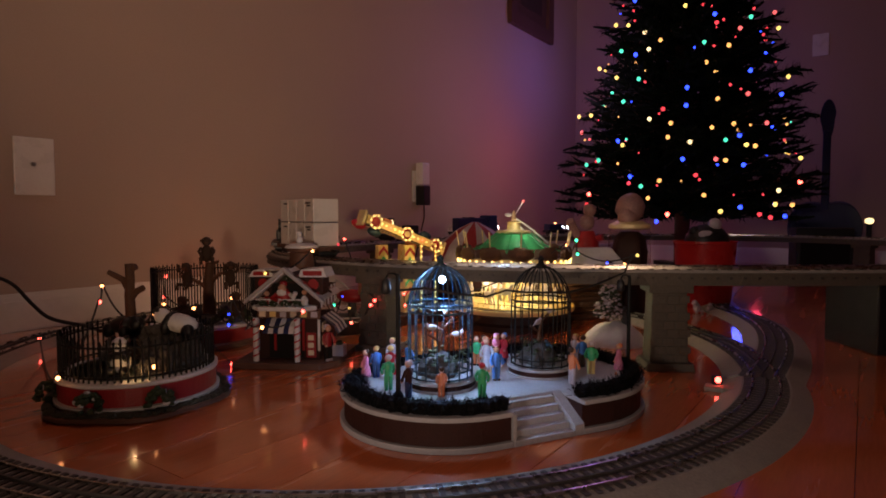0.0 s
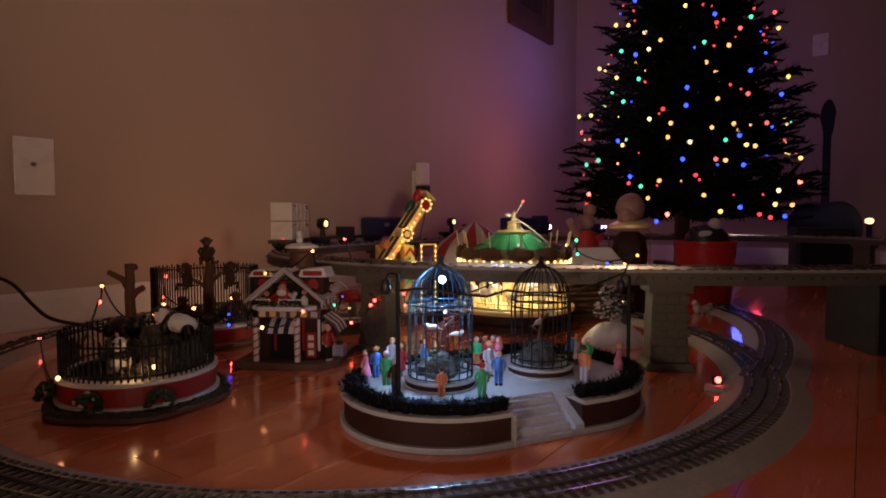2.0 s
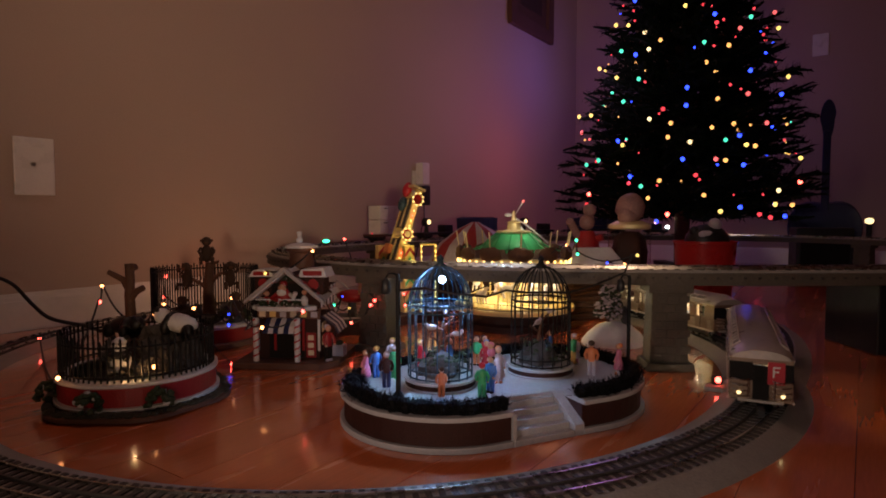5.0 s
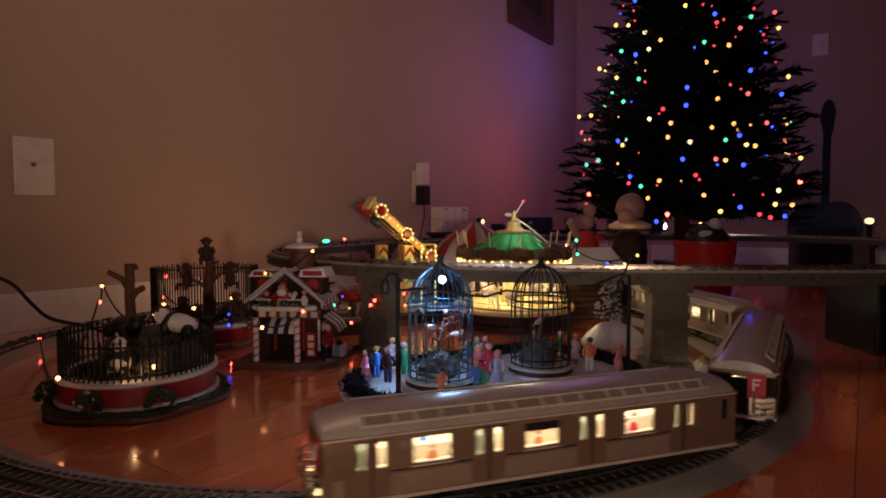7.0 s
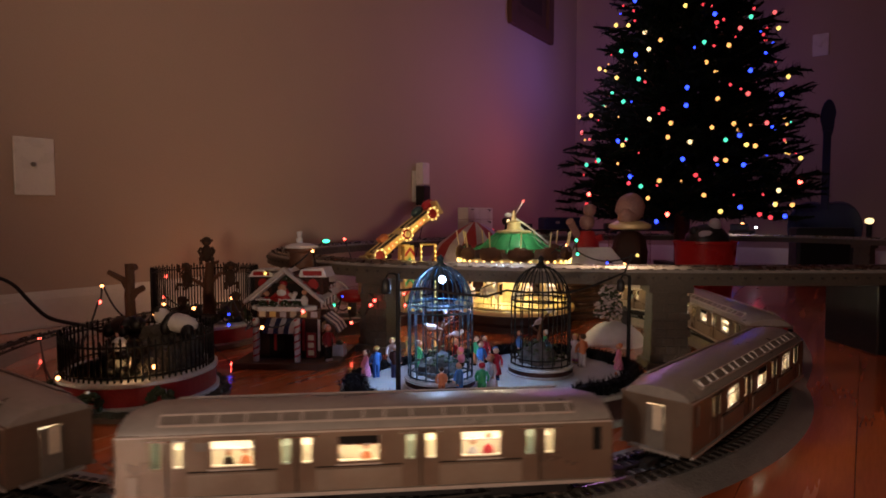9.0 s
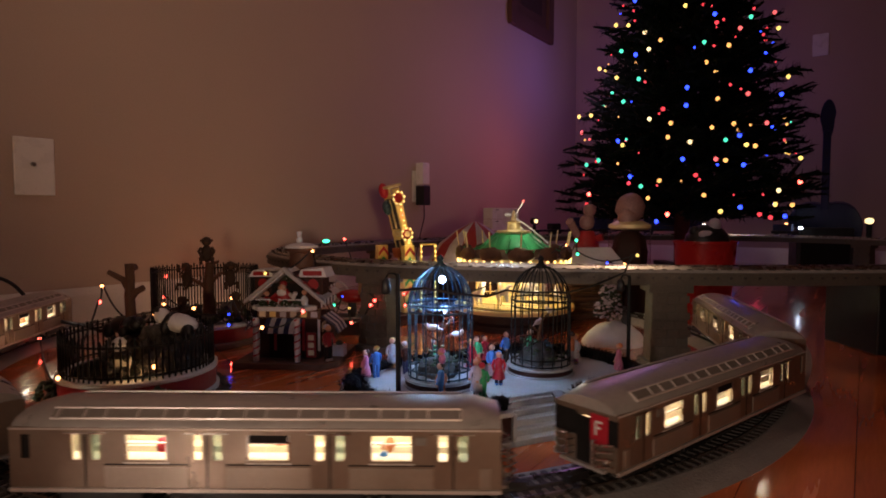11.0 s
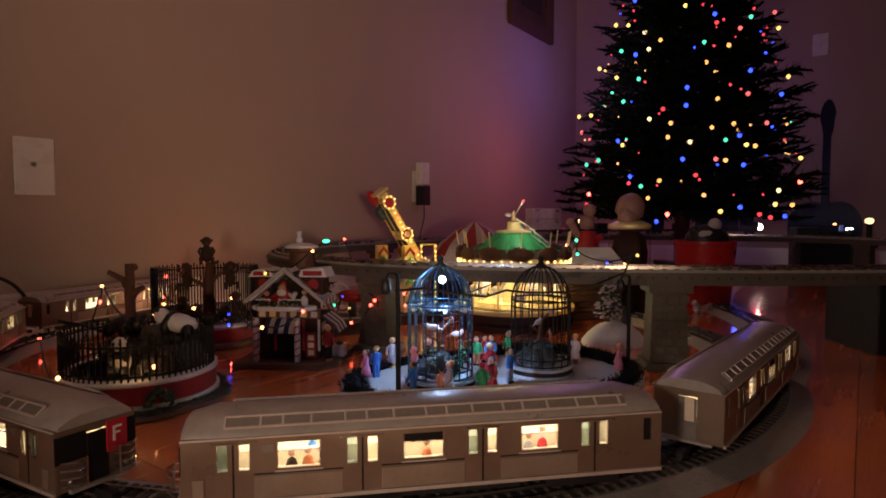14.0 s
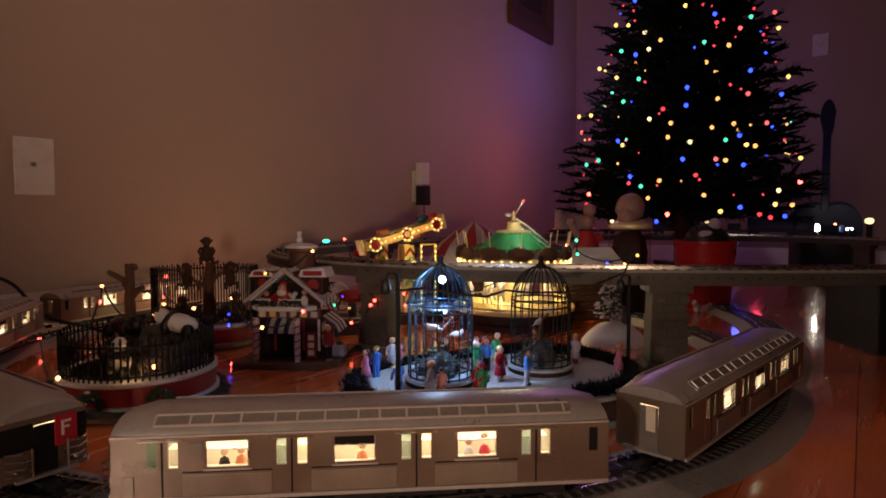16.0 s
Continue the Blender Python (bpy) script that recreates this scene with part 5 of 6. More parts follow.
def awning(th, x, y, z, w, d, rz, n=7):
    c, s = math.cos(rz), math.sin(rz)
    for k in range(n):
        u0, u1 = -w / 2 + w * k / n, -w / 2 + w * (k + 1) / n
        v = []
        for u, q, zz in ((u0, 0, z), (u1, 0, z), (u1, -d * 0.75, z - d * 0.55), (u0, -d * 0.75, z - d * 0.55), (u1, -d, z - d * 1.0), (u0, -d, z - d * 1.0)):
            for o in (0, 0.0012):
                v.append((x + u * c - q * s, y + u * s + q * c, zz + o))
        f = [(0, 2, 4, 6), (7, 5, 3, 1), (6, 4, 8, 10), (11, 9, 5, 7), (0, 6, 7, 1), (2, 3, 5, 4), (0, 1, 3, 2), (10, 8, 9, 11), (6, 10, 11, 7), (4, 5, 9, 8)]
        part("awning_stripe", Shape().add(v, f), M["snow"] if k % 2 else M["navy"], th)


awning(shop, -0.006, -0.040, 0.074, 0.058, 0.020, 0)
awning(shop, 0.052, -0.002, 0.076, 0.060, 0.026, math.pi / 2, 6)
awning(shop, -0.054, -0.004, 0.074, 0.05, 0.022, -math.pi / 2, 5)
fig = Shape().ball((-0.006, -0.044, 0.110), 0.0125, 12, 0, (1, 0.8, 1.1), 0.2).ball((-0.006, -0.049, 0.124), 0.0070, 10, 1).ball((-0.006, -0.053, 0.1175), 0.0065, 10, 2, (1.2, 0.6, 0.9), 0.3).ball((-0.005, -0.045, 0.131), 0.0062, 10, 0, (1, 1, 0.8))
fig.tube([(-0.016, -0.046, 0.114), (-0.022, -0.052, 0.108), (-0.012, -0.056, 0.106)], 0.0035, 7, 0).tube([(0.005, -0.046, 0.114), (0.013, -0.052, 0.110), (0.017, -0.054, 0.118)], 0.0035, 7, 2)
part("ledge_figure", fig, [M["redwall"], M["skin"], M["snow"]], shop, "red and white seated doll", True)
part("ledge_figure", Shape().turn([(0.006, 0.096), (0.005, 0.108), (0.002, 0.112)], 0.027, -0.042, 9).ball((0.027, -0.042, 0.117), 0.0045, 8, 1), [M["snow"], M["skin"]], shop, "", True)
part("ledge_figure", Shape().turn([(0.006, 0.096), (0.005, 0.106), (0.002, 0.110)], -0.034, -0.042, 9).ball((-0.034, -0.042, 0.1145), 0.0045, 8, 1), [M["redwall"], M["skin"]], shop, "", True)
for k, x in enumerate((-0.036, -0.018, 0.0, 0.018)):
    bush(shop, x, -0.0535, 0.098, 0.0075, 31 + k)
for sx in (-1, 1):
    q = [(0.0, 0.1585), (sx * 0.064, 0.1055), (sx * 0.064, 0.1000), (0.0, 0.1505)]
    part("rake_snow", Shape().add([(x, y, z) for y in (-0.0625, -0.050) for x, z in q], [(0, 1, 2, 3), (7, 6, 5, 4), (0, 4, 5, 1), (1, 5, 6, 2), (2, 6, 7, 3), (3, 7, 4, 0)]), M["stone"], shop, "thick snow along the gable edge", bevel=0.0015)
q = [(0.010, -0.0600), (0.018, -0.0600), (0.058, 0.010), (0.050, 0.010)]
part("roof_stripe", Shape().add([(x, y, 0.1565 - 0.8 * x + o) for o in (-0.001, 0.0016) for x, y in q], [(3, 2, 1, 0), (4, 5, 6, 7), (0, 1, 5, 4), (1, 2, 6, 5), (2, 3, 7, 6), (3, 0, 4, 7)]), M["brick"], shop, "dark painted stripe across the snowy roof")
for x0, y0, x1, y1 in ((-0.052, -0.040, -0.040, -0.056), (-0.040, -0.056, 0.028, -0.056), (0.028, -0.056, 0.042, -0.040)):
    ln = math.hypot(x1 - x0, y1 - y0)
    part("ledge_snow", Shape().box((x0 + x1) / 2, (y0 + y1) / 2, 0.0925, ln + 0.006, 0.010, 0.0075, math.atan2(y1 - y0, x1 - x0)), M["snow"], shop, "snow on the bay ledge", bevel=0.002)
for x in (-0.050, -0.022, 0.024, 0.049):
    part("wall_stripe", Shape().box(x, -0.0380, 0.048, 0.004, 0.0022, 0.050), M["snow"] if x in (-0.050, 0.049) else M["redwall"], shop)
for z in (0.020, 0.032, 0.044):
    part("door_pane", Shape().box(0.036, -0.0392, z, 0.009, 0.0012, 0.008), M["cream"], shop, "small pale door pane")
for k in range(5):
    part("timber", Shape().box(0.0512, -0.028 + k * 0.020, 0.106, 0.0026, 0.004, 0.030), M["lilac"], shop, "pale upper wall timber")
shopper = doll(0.062, "redwall", "dark", "lilac")
tagged(shopper, "dark red coated figurine standing beside the shop")
shopper.matrix_basis = pose(HX + 0.062, HY - 0.052, 0.010, 0, 0, -40)
crate = part("crate", Shape().box(0, 0, 0.009, 0.018, 0.018, 0.018).ball((0, 0, 0.02), 0.007, 8, 1, (1, 1, 0.6), 0.3), [M["lilac"], M["green"]], None, "", False)
crate.matrix_basis = pose(HX + 0.074, HY - 0.015, 0.010, 0, 0, -10)
tagged(crate, "small pale crate of greenery beside the shop", "crate")

# ---- carousel ----
KX, KY = 0.155, 1.31
car0 = thing("carousel", "brightly lit golden carousel with a green roof", "carousel", pose(KX, KY, 0))
part("pedestal", Shape().turn([(0.118, 0), (0.118, 0.012), (0.110, 0.016), (0.108, 0.030), (0.128, 0.036), (0.130, 0.044), (0.120, 0.046)], n=48), M["brick"], car0, "dark round pedestal", True)
part("gold_rim", Shape().turn([(0.131, 0.0365), (0.1325, 0.042), (0.131, 0.0455)], n=48), M["gold"], car0)
plat = part("platform", Shape().turn([(0.116, 0.0462), (0.116, 0.049), (0.02, 0.0495)], n=40), M["yellow"], car0, "turning golden platform")
part("drum", Shape().turn([(0.026, 0.0495), (0.024, 0.060), (0.024, 0.125), (0.03, 0.132)], n=12), M["gold"], plat, "mirrored gold centre drum")
for k in range(10):
    a = 2 * math.pi * k / 10
    r = 0.094 if k % 2 else 0.07
    x, y = r * math.cos(a), r * math.sin(a)
    part("pole", Shape().rod((x, y, 0.0495), (x, y, 0.134), 0.0017, n=7), M["gold"], plat)
    t = a + math.pi / 2
    z = 0.078 + 0.008 * math.sin(a * 3)
    R = Matrix.Rotation(t, 3, "Z")
    hs = Shape().ball((x, y, z), 0.009, 10, 0, (1.7, 0.75, 0.9), 0, R)
    hx, hy = x + 0.015 * math.cos(t), y + 0.015 * math.sin(t)
    hs.rod((x + 0.010 * math.cos(t), y + 0.010 * math.sin(t), z + 0.003), (hx, hy, z + 0.014), 0.005, 0.0035, 8)
    hs.ball((hx + 0.003 * math.cos(t), hy + 0.003 * math.sin(t), z + 0.0145), 0.004, 8, 0, (1.6, 0.8, 0.8), 0, R)
    for u, w in ((0.009, 0.004), (0.009, -0.004), (-0.010, 0.004), (-0.010, -0.004)):
        px_, py_ = x + u * math.cos(t) - w * math.sin(t), y + u * math.sin(t) + w * math.cos(t)
        hs.rod((px_, py_, z - 0.005), (px_ + 0.004 * math.cos(t), py_ + 0.004 * math.sin(t), z - 0.020), 0.0022, 0.0014, 6)
    part("horse", hs, M["snow"] if k % 3 else M["lilac"], plat, "", True)
part("canopy_ring", Shape().turn([(0.118, 0.139), (0.122, 0.142), (0.122, 0.148), (0.118, 0.150)], n=48), M["gold"], car0, "gold canopy ring")
for k in range(40):
    a = 2 * math.pi * k / 40
    part("rim_bulb", Shape().ball((0.1225 * math.cos(a), 0.1225 * math.sin(a), 0.1445), 0.0026, 6), GLOW["lamp_yellow"], car0)
part("roof_skirt", Shape().turn([(0.114, 0.1500), (0.098, 0.1545), (0.080, 0.163), (0.066, 0.168)], n=48, wob=0.02, lobes=12), M["bark"], car0, "carved brown roof edge", True)
part("roof", Shape().turn([(0.068, 0.1665), (0.064, 0.175), (0.050, 0.189), (0.038, 0.199), (0.034, 0.200)], n=48, wob=0.025, lobes=12), M["jade"], car0, "ribbed green enamel roof", True)
for k in range(12):
    a = 2 * math.pi * (k + 0.5) / 12
    part("roof_scroll", Shape().tube([(r * math.cos(a), r * math.sin(a), z) for r, z in ((0.036, 0.202), (0.052, 0.191), (0.068, 0.175), (0.086, 0.166), (0.104, 0.162), (0.112, 0.170))], 0.0013, 6), M["jade"], car0, "green roof rib", True)
# Emissive ring stands for lamplight on the underside of the canopy ring.
part("lit_ring_glow", Shape().tube([(0.1218 * math.cos(t), 0.1218 * math.sin(t), 0.1385) for t in np.linspace(0, 2 * math.pi, 61)], 0.0024, 6), GLOW["lamp_yellow"], car0, "canopy ring edge made to glow as if lit", True)
part("crown", Shape().turn([(0.036, 0.200), (0.040, 0.203), (0.036, 0.206), (0.016, 0.208), (0.014, 0.222), (0.018, 0.224), (0.006, 0.228), (0.004, 0.244), (0.001, 0.250)], n=20), M["gold"], car0, "gold tiered crown", True)
part("flag_arm", Shape().tube([(0, 0, 0.238), (0.006, -0.004, 0.246), (0.018, -0.01, 0.268)], 0.0016, 6).tube([(0.0, 0, 0.235), (0.03, -0.01, 0.215), (0.07, -0.03, 0.180)], 0.002, 6).tube([(0.0, 0, 0.225), (0.03, -0.015, 0.198), (0.055, -0.03, 0.182)], 0.0018, 6).ball((-0.012, 0, 0.240), 0.006, 8, 0, (1.5, 0.7, 0.8)), M["snow"], car0)
part("flag_lamp", Shape().ball((0.0185, -0.0105, 0.2695), 0.003, 8), GLOW["rose"], car0, "", True)
for k in range(12):
    a = 2 * math.pi * k / 12
    x, y = 0.118 * math.cos(a), 0.118 * math.sin(a)
    part("scallop", Shape().ball((x, y, 0.158), 0.026, 14, 0, (0.35, 1.0, 0.62), 0.25, Matrix.Rotation(a, 3, "Z")), M["bark"], car0, "carved brown scallop", True)
    part("post", Shape().rod((x, y, 0.16), (x * 1.06, y * 1.06, 0.205), 0.0014, n=6), M["gold"], car0)
for k in range(8):
    a = 2 * math.pi * (k + 0.5) / 8
    part("column", Shape().rod((0.112 * math.cos(a), 0.112 * math.sin(a), 0.046), (0.112 * math.cos(a), 0.112 * math.sin(a), 0.13), 0.002, n=8), M["gold"], car0)
for k in range(56):
    a = 2 * math.pi * k / 56
    part("rail_post", Shape().rod((0.117 * math.cos(a), 0.117 * math.sin(a), 0.0462), (0.117 * math.cos(a), 0.117 * math.sin(a), 0.058), 0.0007, n=4), M["gold"], car0)
part("rail", Shape().tube([(0.117 * math.cos(t), 0.117 * math.sin(t), 0.0585) for t in np.linspace(0, 2 * math.pi, 49)], 0.0011, 5), M["gold"], car0)

# ---- swinging ride ----
RX, RY, RZ = -0.085, 1.34, 0.197
ride = thing("swing_ride", "yellow fairground swing ride covered in small lamps", "fairground ride", pose(RX, RY, 0, 0, 0, 36))
part("base", Shape().box(0, 0.02, 0.012, 0.15, 0.13, 0.024), M["brick"], ride, bevel=0.002)
for sx, y in ((-0.030, 0.052), (0.030, 0.052), (0.0, -0.012)):
    tw = part("tower", Shape().box(sx, y, 0.098, 0.030, 0.016, 0.148, taper=0.85), M["yellow"], ride, "yellow chevron-painted tower", bevel=0.001)
    for k in range(6):
        z = 0.045 + k * 0.022
        sh = Shape()
        for s in (-1, 1):
            sh.add([(sx, y - 0.0082, z + 0.014), (sx, y - 0.0082, z + 0.006), (sx + s * 0.0125, y - 0.0082, z - 0.008), (sx + s * 0.0125, y - 0.0082, z), (sx, y - 0.0095, z + 0.014), (sx, y - 0.0095, z + 0.006), (sx + s * 0.0125, y - 0.0095, z - 0.008), (sx + s * 0.0125, y - 0.0095, z)],
                   [(0, 1, 2, 3), (7, 6, 5, 4), (0, 4, 5, 1), (1, 5, 6, 2), (2, 6, 7, 3), (3, 7, 4, 0)])
        part("chevron", sh, M["red"] if k % 2 else M["jade"], tw)
fr = part("lamp_frame", Shape().box(0.020, -0.034, 0.098, 0.004, 0.004, 0.148).box(0.058, -0.034, 0.098, 0.004, 0.004, 0.148).box(0.039, -0.034, 0.174, 0.042, 0.004, 0.004).box(0.039, -0.034, 0.128, 0.034, 0.004, 0.004), M["yellow"], ride)
for k in range(12):
    for x in (0.020, 0.058):
        part("lamp", Shape().ball((x, -0.037, 0.044 + k * 0.0115), 0.0017, 6), GLOW["lamp_yellow"], fr)
for k in range(4):
    part("lamp", Shape().ball((0.027 + k * 0.008, -0.037, 0.128), 0.0017, 6), GLOW["lamp_yellow"], fr)
ARM = part("swing_arm", Shape().box(0, -0.004, 0, 0.210, 0.005, 0.018).box(0, 0.036, 0, 0.210, 0.005, 0.018).box(-0.085, 0.016, 0, 0.012, 0.038, 0.012).box(0.085, 0.016, 0, 0.012, 0.038, 0.012), M["yellow"], ride, "lit yellow double-ended swing arm", bevel=0.001)
for s in (-1, 1):
    part("skin_panel", Shape().box(s * 0.048, 0.016, -0.007, 0.070, 0.034, 0.002).box(s * 0.048, 0.016, 0.007, 0.070, 0.034, 0.002), M["rock"], ARM, "dark green-grey skin panel")
    part("edge_strip", Shape().box(s * 0.048, 0.016, 0.0085, 0.066, 0.006, 0.0012).box(s * 0.048, 0.016, -0.0085, 0.066, 0.006, 0.0012), M["gold"], ARM)
for x in (-0.083, 0.0, 0.083):
    part("lamp_ring", Shape().tube([(x + 0.0140 * math.cos(t), -0.008, 0.0140 * math.sin(t)) for t in np.linspace(0, 2 * math.pi, 21)], 0.0024, 5), M["gold"], ARM)
    part("ring_disc", Shape().rod((x, -0.0065, 0), (x, -0.0085, 0), 0.0105, n=14), M["redwall"], ARM)
    for k in range(8):
        a = math.pi / 4 * k
        part("lamp", Shape().ball((x + 0.0140 * math.cos(a), -0.0112, 0.0140 * math.sin(a)), 0.0018, 6), GLOW["lamp_yellow"], ARM)
for x in (-0.056, -0.044, -0.032, -0.020, 0.020, 0.032, 0.044, 0.056):
    part("lamp", Shape().ball((x, -0.0078, 0.0), 0.0018, 6), GLOW["hot_red"] if abs(x) in (0.044,) else GLOW["lamp_yellow"], ARM)
part("axle", Shape().rod((0, -0.012, 0), (0, 0.044, 0), 0.007, n=14), M["gold"], ARM)
for s in (-1, 1):
    part("gondola", Shape().ball((s * 0.103, 0.028, s * 0.012), 0.013, 12, 0, (1.4, 0.9, 0.8)), M["red"], ARM, "red gondola", True)
    part("gondola", Shape().ball((s * 0.066, 0.020, s * 0.018), 0.0125, 12, 0, (1.4, 0.9, 0.8)), M["teal"], ARM, "teal gondola", True)
    part("gondola_seat", Shape().box(s * 0.040, 0.028, s * -0.015, 0.022, 0.02, 0.012), M["orange"], ARM, "", bevel=0.002)
    part("end_wing", Shape().box(s * 0.110, 0.010, 0.0, 0.006, 0.030, 0.034), M["gold"], ARM, "", bevel=0.001)

# ---- small buildings behind ----
tent = thing("striped_tent", "red and white striped tent with a pointed roof", "miniature tent", pose(0.085, 1.60, 0))
for k in range(16):
    a0, a1 = 2 * math.pi * k / 16, 2 * math.pi * (k + 1) / 16
    pr = [(0.125, 0.12), (0.095, 0.165), (0.05, 0.20), (0.008, 0.222)]
    v = [(r * math.cos(a), r * math.sin(a), z) for r, z in pr for a in (a0, a1)] + [(r * 0.97 * math.cos(a), r * 0.97 * math.sin(a), z - 0.003) for r, z in pr for a in (a0, a1)]
    f = [(2 * i, 2 * i + 1, 2 * i + 3, 2 * i + 2) for i in range(3)] + [(8 + 2 * i + 2, 8 + 2 * i + 3, 8 + 2 * i + 1, 8 + 2 * i) for i in range(3)] + [(0, 8, 9, 1), (6, 7, 15, 14)]
    part("roof_stripe", Shape().add(v, f), M["redwall"] if k % 2 else M["lilac"], tent)
part("wall", Shape().turn([(0.115, 0), (0.118, 0.12)], n=32), M["brick"], tent, "dark tent wall")
cab = thing("log_cabin", "small brown log cabin with a snowy roof", "miniature house", pose(0.335, 1.42, 0, 0, 0, 12))
for k in range(9):
    part("log", Shape().rod((-0.07, -0.05, 0.010 + k * 0.0125), (0.07, -0.05, 0.010 + k * 0.0125), 0.0065, n=8), M["bark"], cab, "", True)
part("wall", Shape().box(0, 0.003, 0.058, 0.13, 0.10, 0.116), M["bark"], cab)
part("roof", Shape().add([(-0.085, -0.07, 0.112), (0.085, -0.07, 0.112), (0.085, 0.07, 0.112), (-0.085, 0.07, 0.112), (-0.07, 0, 0.165), (0.07, 0, 0.165)], [(3, 2, 1, 0), (0, 1, 5, 4), (2, 3, 4, 5), (1, 2, 5), (3, 0, 4)]), M["snow"], cab, "thick snowy roof", bevel=0.006)
mound = thing("snow_mound", "pale snow mound with a frosted tree and figures", "miniature scenery", pose(0.318, 1.105, 0))
part("mound", Shape().turn([(0.075, 0), (0.074, 0.006), (0.06, 0.020), (0.040, 0.034), (0.018, 0.041), (0.004, 0.043)], n=32, sx=0.8, sy=0.62, wob=0.04, lobes=5), M["snow"], mound, "", True)
part("trunk", Shape().tube([(-0.01, 0, 0.038), (-0.012, 0, 0.06), (-0.008, 0, 0.085)], 0.004, 8, 0, 0.002), M["bark"], mound)
lf = Shape()
rnd = random.Random(8)
for _ in range(320):
    z = rnd.uniform(0.048, 0.114)
    r = 0.030 * (1.1 - (z - 0.05) / 0.07) ** 0.6
    a = rnd.uniform(0, 6.28)
    lf.ball((-0.010 + r * rnd.random() ** 0.5 * math.cos(a), r * rnd.random() ** 0.5 * math.sin(a), z), rnd.uniform(0.0022, 0.0042), 6, rnd.choice((0, 1)), (1, 1, 0.7), 0.4)
tagged(part("foliage", lf, [M["green"], M["lilac"]], mound, "frosted green foliage"), kind="stuff")
part("mound_figure", Shape().turn([(0.006, 0.035), (0.006, 0.056), (0.003, 0.062)], 0.018, -0.004, 10).ball((0.018, -0.004, 0.066), 0.005, 8), [M["rock"]], mound, "", True)
kart = thing("fairground_car", "small red and yellow fairground car on an oval platform", "fairground ride", pose(-0.20, 1.235, 0, 0, 0, -8))
part("platform", Shape().turn([(0.062, 0), (0.064, 0.020), (0.060, 0.028), (0.052, 0.030)], n=32, sx=1.0, sy=0.8), M["rock"], kart, "dark oval platform", True)
part("rim", Shape().tube([(0.064 * math.cos(t), 0.0515 * math.sin(t), 0.034) for t in np.linspace(0, 2 * math.pi, 41)], 0.002, 6), M["stone"], kart)
part("body", Shape().ball((0.012, 0, 0.072), 0.02, 14, 0, (1.7, 0.9, 0.7)), M["redwall"], kart, "red car body", True)
part("seat_back", Shape().box(0.034, 0, 0.090, 0.012, 0.026, 0.030), M["yellow"], kart, bevel=0.003)
part("stand", Shape().rod((0.012, 0, 0.028), (0.012, 0, 0.066), 0.010, 0.008, 12), M["rock"], kart)
part("hook_rail", Shape().tube([(-0.03, 0, 0.03), (-0.032, 0, 0.09), (-0.022, 0, 0.104), (-0.008, 0, 0.098), (0.004, 0, 0.086)], 0.0022, 7), M["stone"], kart, "", True)
for k, (dx, dy, h) in enumerate(((0.655, 1.465, 0.024), (0.69, 1.47, 0.018), (0.712, 1.46, 0.014))):
    p = part("toy_polar_bear", Shape().ball((0, 0, h * 0.5), h * 0.5, 12, 0, (0.8 if k == 0 else 1.4, 0.8, 1.0)).ball((-h * 0.3, -h * 0.2, h * 1.0), h * 0.33, 10).ball((-h * 0.2, -h * 0.45, h * 0.2), h * 0.22, 8).ball((h * 0.4, -h * 0.35, h * 0.16), h * 0.2, 8), M["lilac"], None, "", True)
    p.matrix_basis = pose(dx - 0.03, dy, 0, 0, 0, 30 * k)
    tagged(p, "small pale toy bear on the floor", "toy bear", "toy bears")

# ---- tub, toys, globe ----
tub = thing("red_tub", "glossy red plastic tub on the floor holding a soft toy", "tub", pose(0.700, 1.60, 0))
part("shell", Shape().turn([(0.062, 0), (0.066, 0.004), (0.078, 0.165), (0.081, 0.167), (0.081, 0.172), (0.075, 0.172), (0.072, 0.12), (0.060, 0.02), (0.01, 0.018)], n=40), M["tub"], tub, "", True)
plush = part("plush_panda", Shape().ball((0, 0, 0.035), 0.055, 16, 0, (1.05, 0.9, 0.85)).ball((-0.012, -0.03, 0.052), 0.020, 12, 1, (1.3, 0.7, 0.7)).ball((0.012, -0.020, 0.080), 0.017, 12, 1).ball((-0.038, -0.01, 0.062), 0.014, 10, 0), [M["black"], M["lilac"]], None, "", True)
plush.matrix_basis = pose(0.705, 1.60, 0.135)
tagged(plush, "black and white plush panda lying in a red tub", "plush toy")
glob = thing("snow_globe", "tall glass lantern globe with a pale pink ball top", "snow globe", pose(0.455, 1.46, 0))
part("base", Shape().turn([(0.052, 0), (0.054, 0.008), (0.048, 0.02), (0.044, 0.10), (0.05, 0.11)], n=28), M["brick"], glob, "dark red base", True)
pn = part("glass_jar", Shape().turn([(0.048, 0.110), (0.05, 0.13), (0.05, 0.20), (0.04, 0.215)], n=28), M["glass"], glob, "clear glass jar", True)
part("jar_filling", Shape().turn([(0.040, 0.112), (0.042, 0.15), (0.036, 0.185), (0.020, 0.200)], n=20, wob=0.08, lobes=5), M["brick"], glob, "", True)
part("gold_collar", Shape().turn([(0.042, 0.205), (0.050, 0.209), (0.050, 0.217), (0.03, 0.226)], n=28), M["gold"], glob, "", True)
part("ball_top", Shape().ball((0, 0, 0.256), 0.034, 18, 0, (1, 1, 1.08), 0.12).ball((-0.012, -0.02, 0.236), 0.02, 12, 0, (1.2, 1, 1), 0.2), M["dusk"], glob, "dull pink ball top", True)
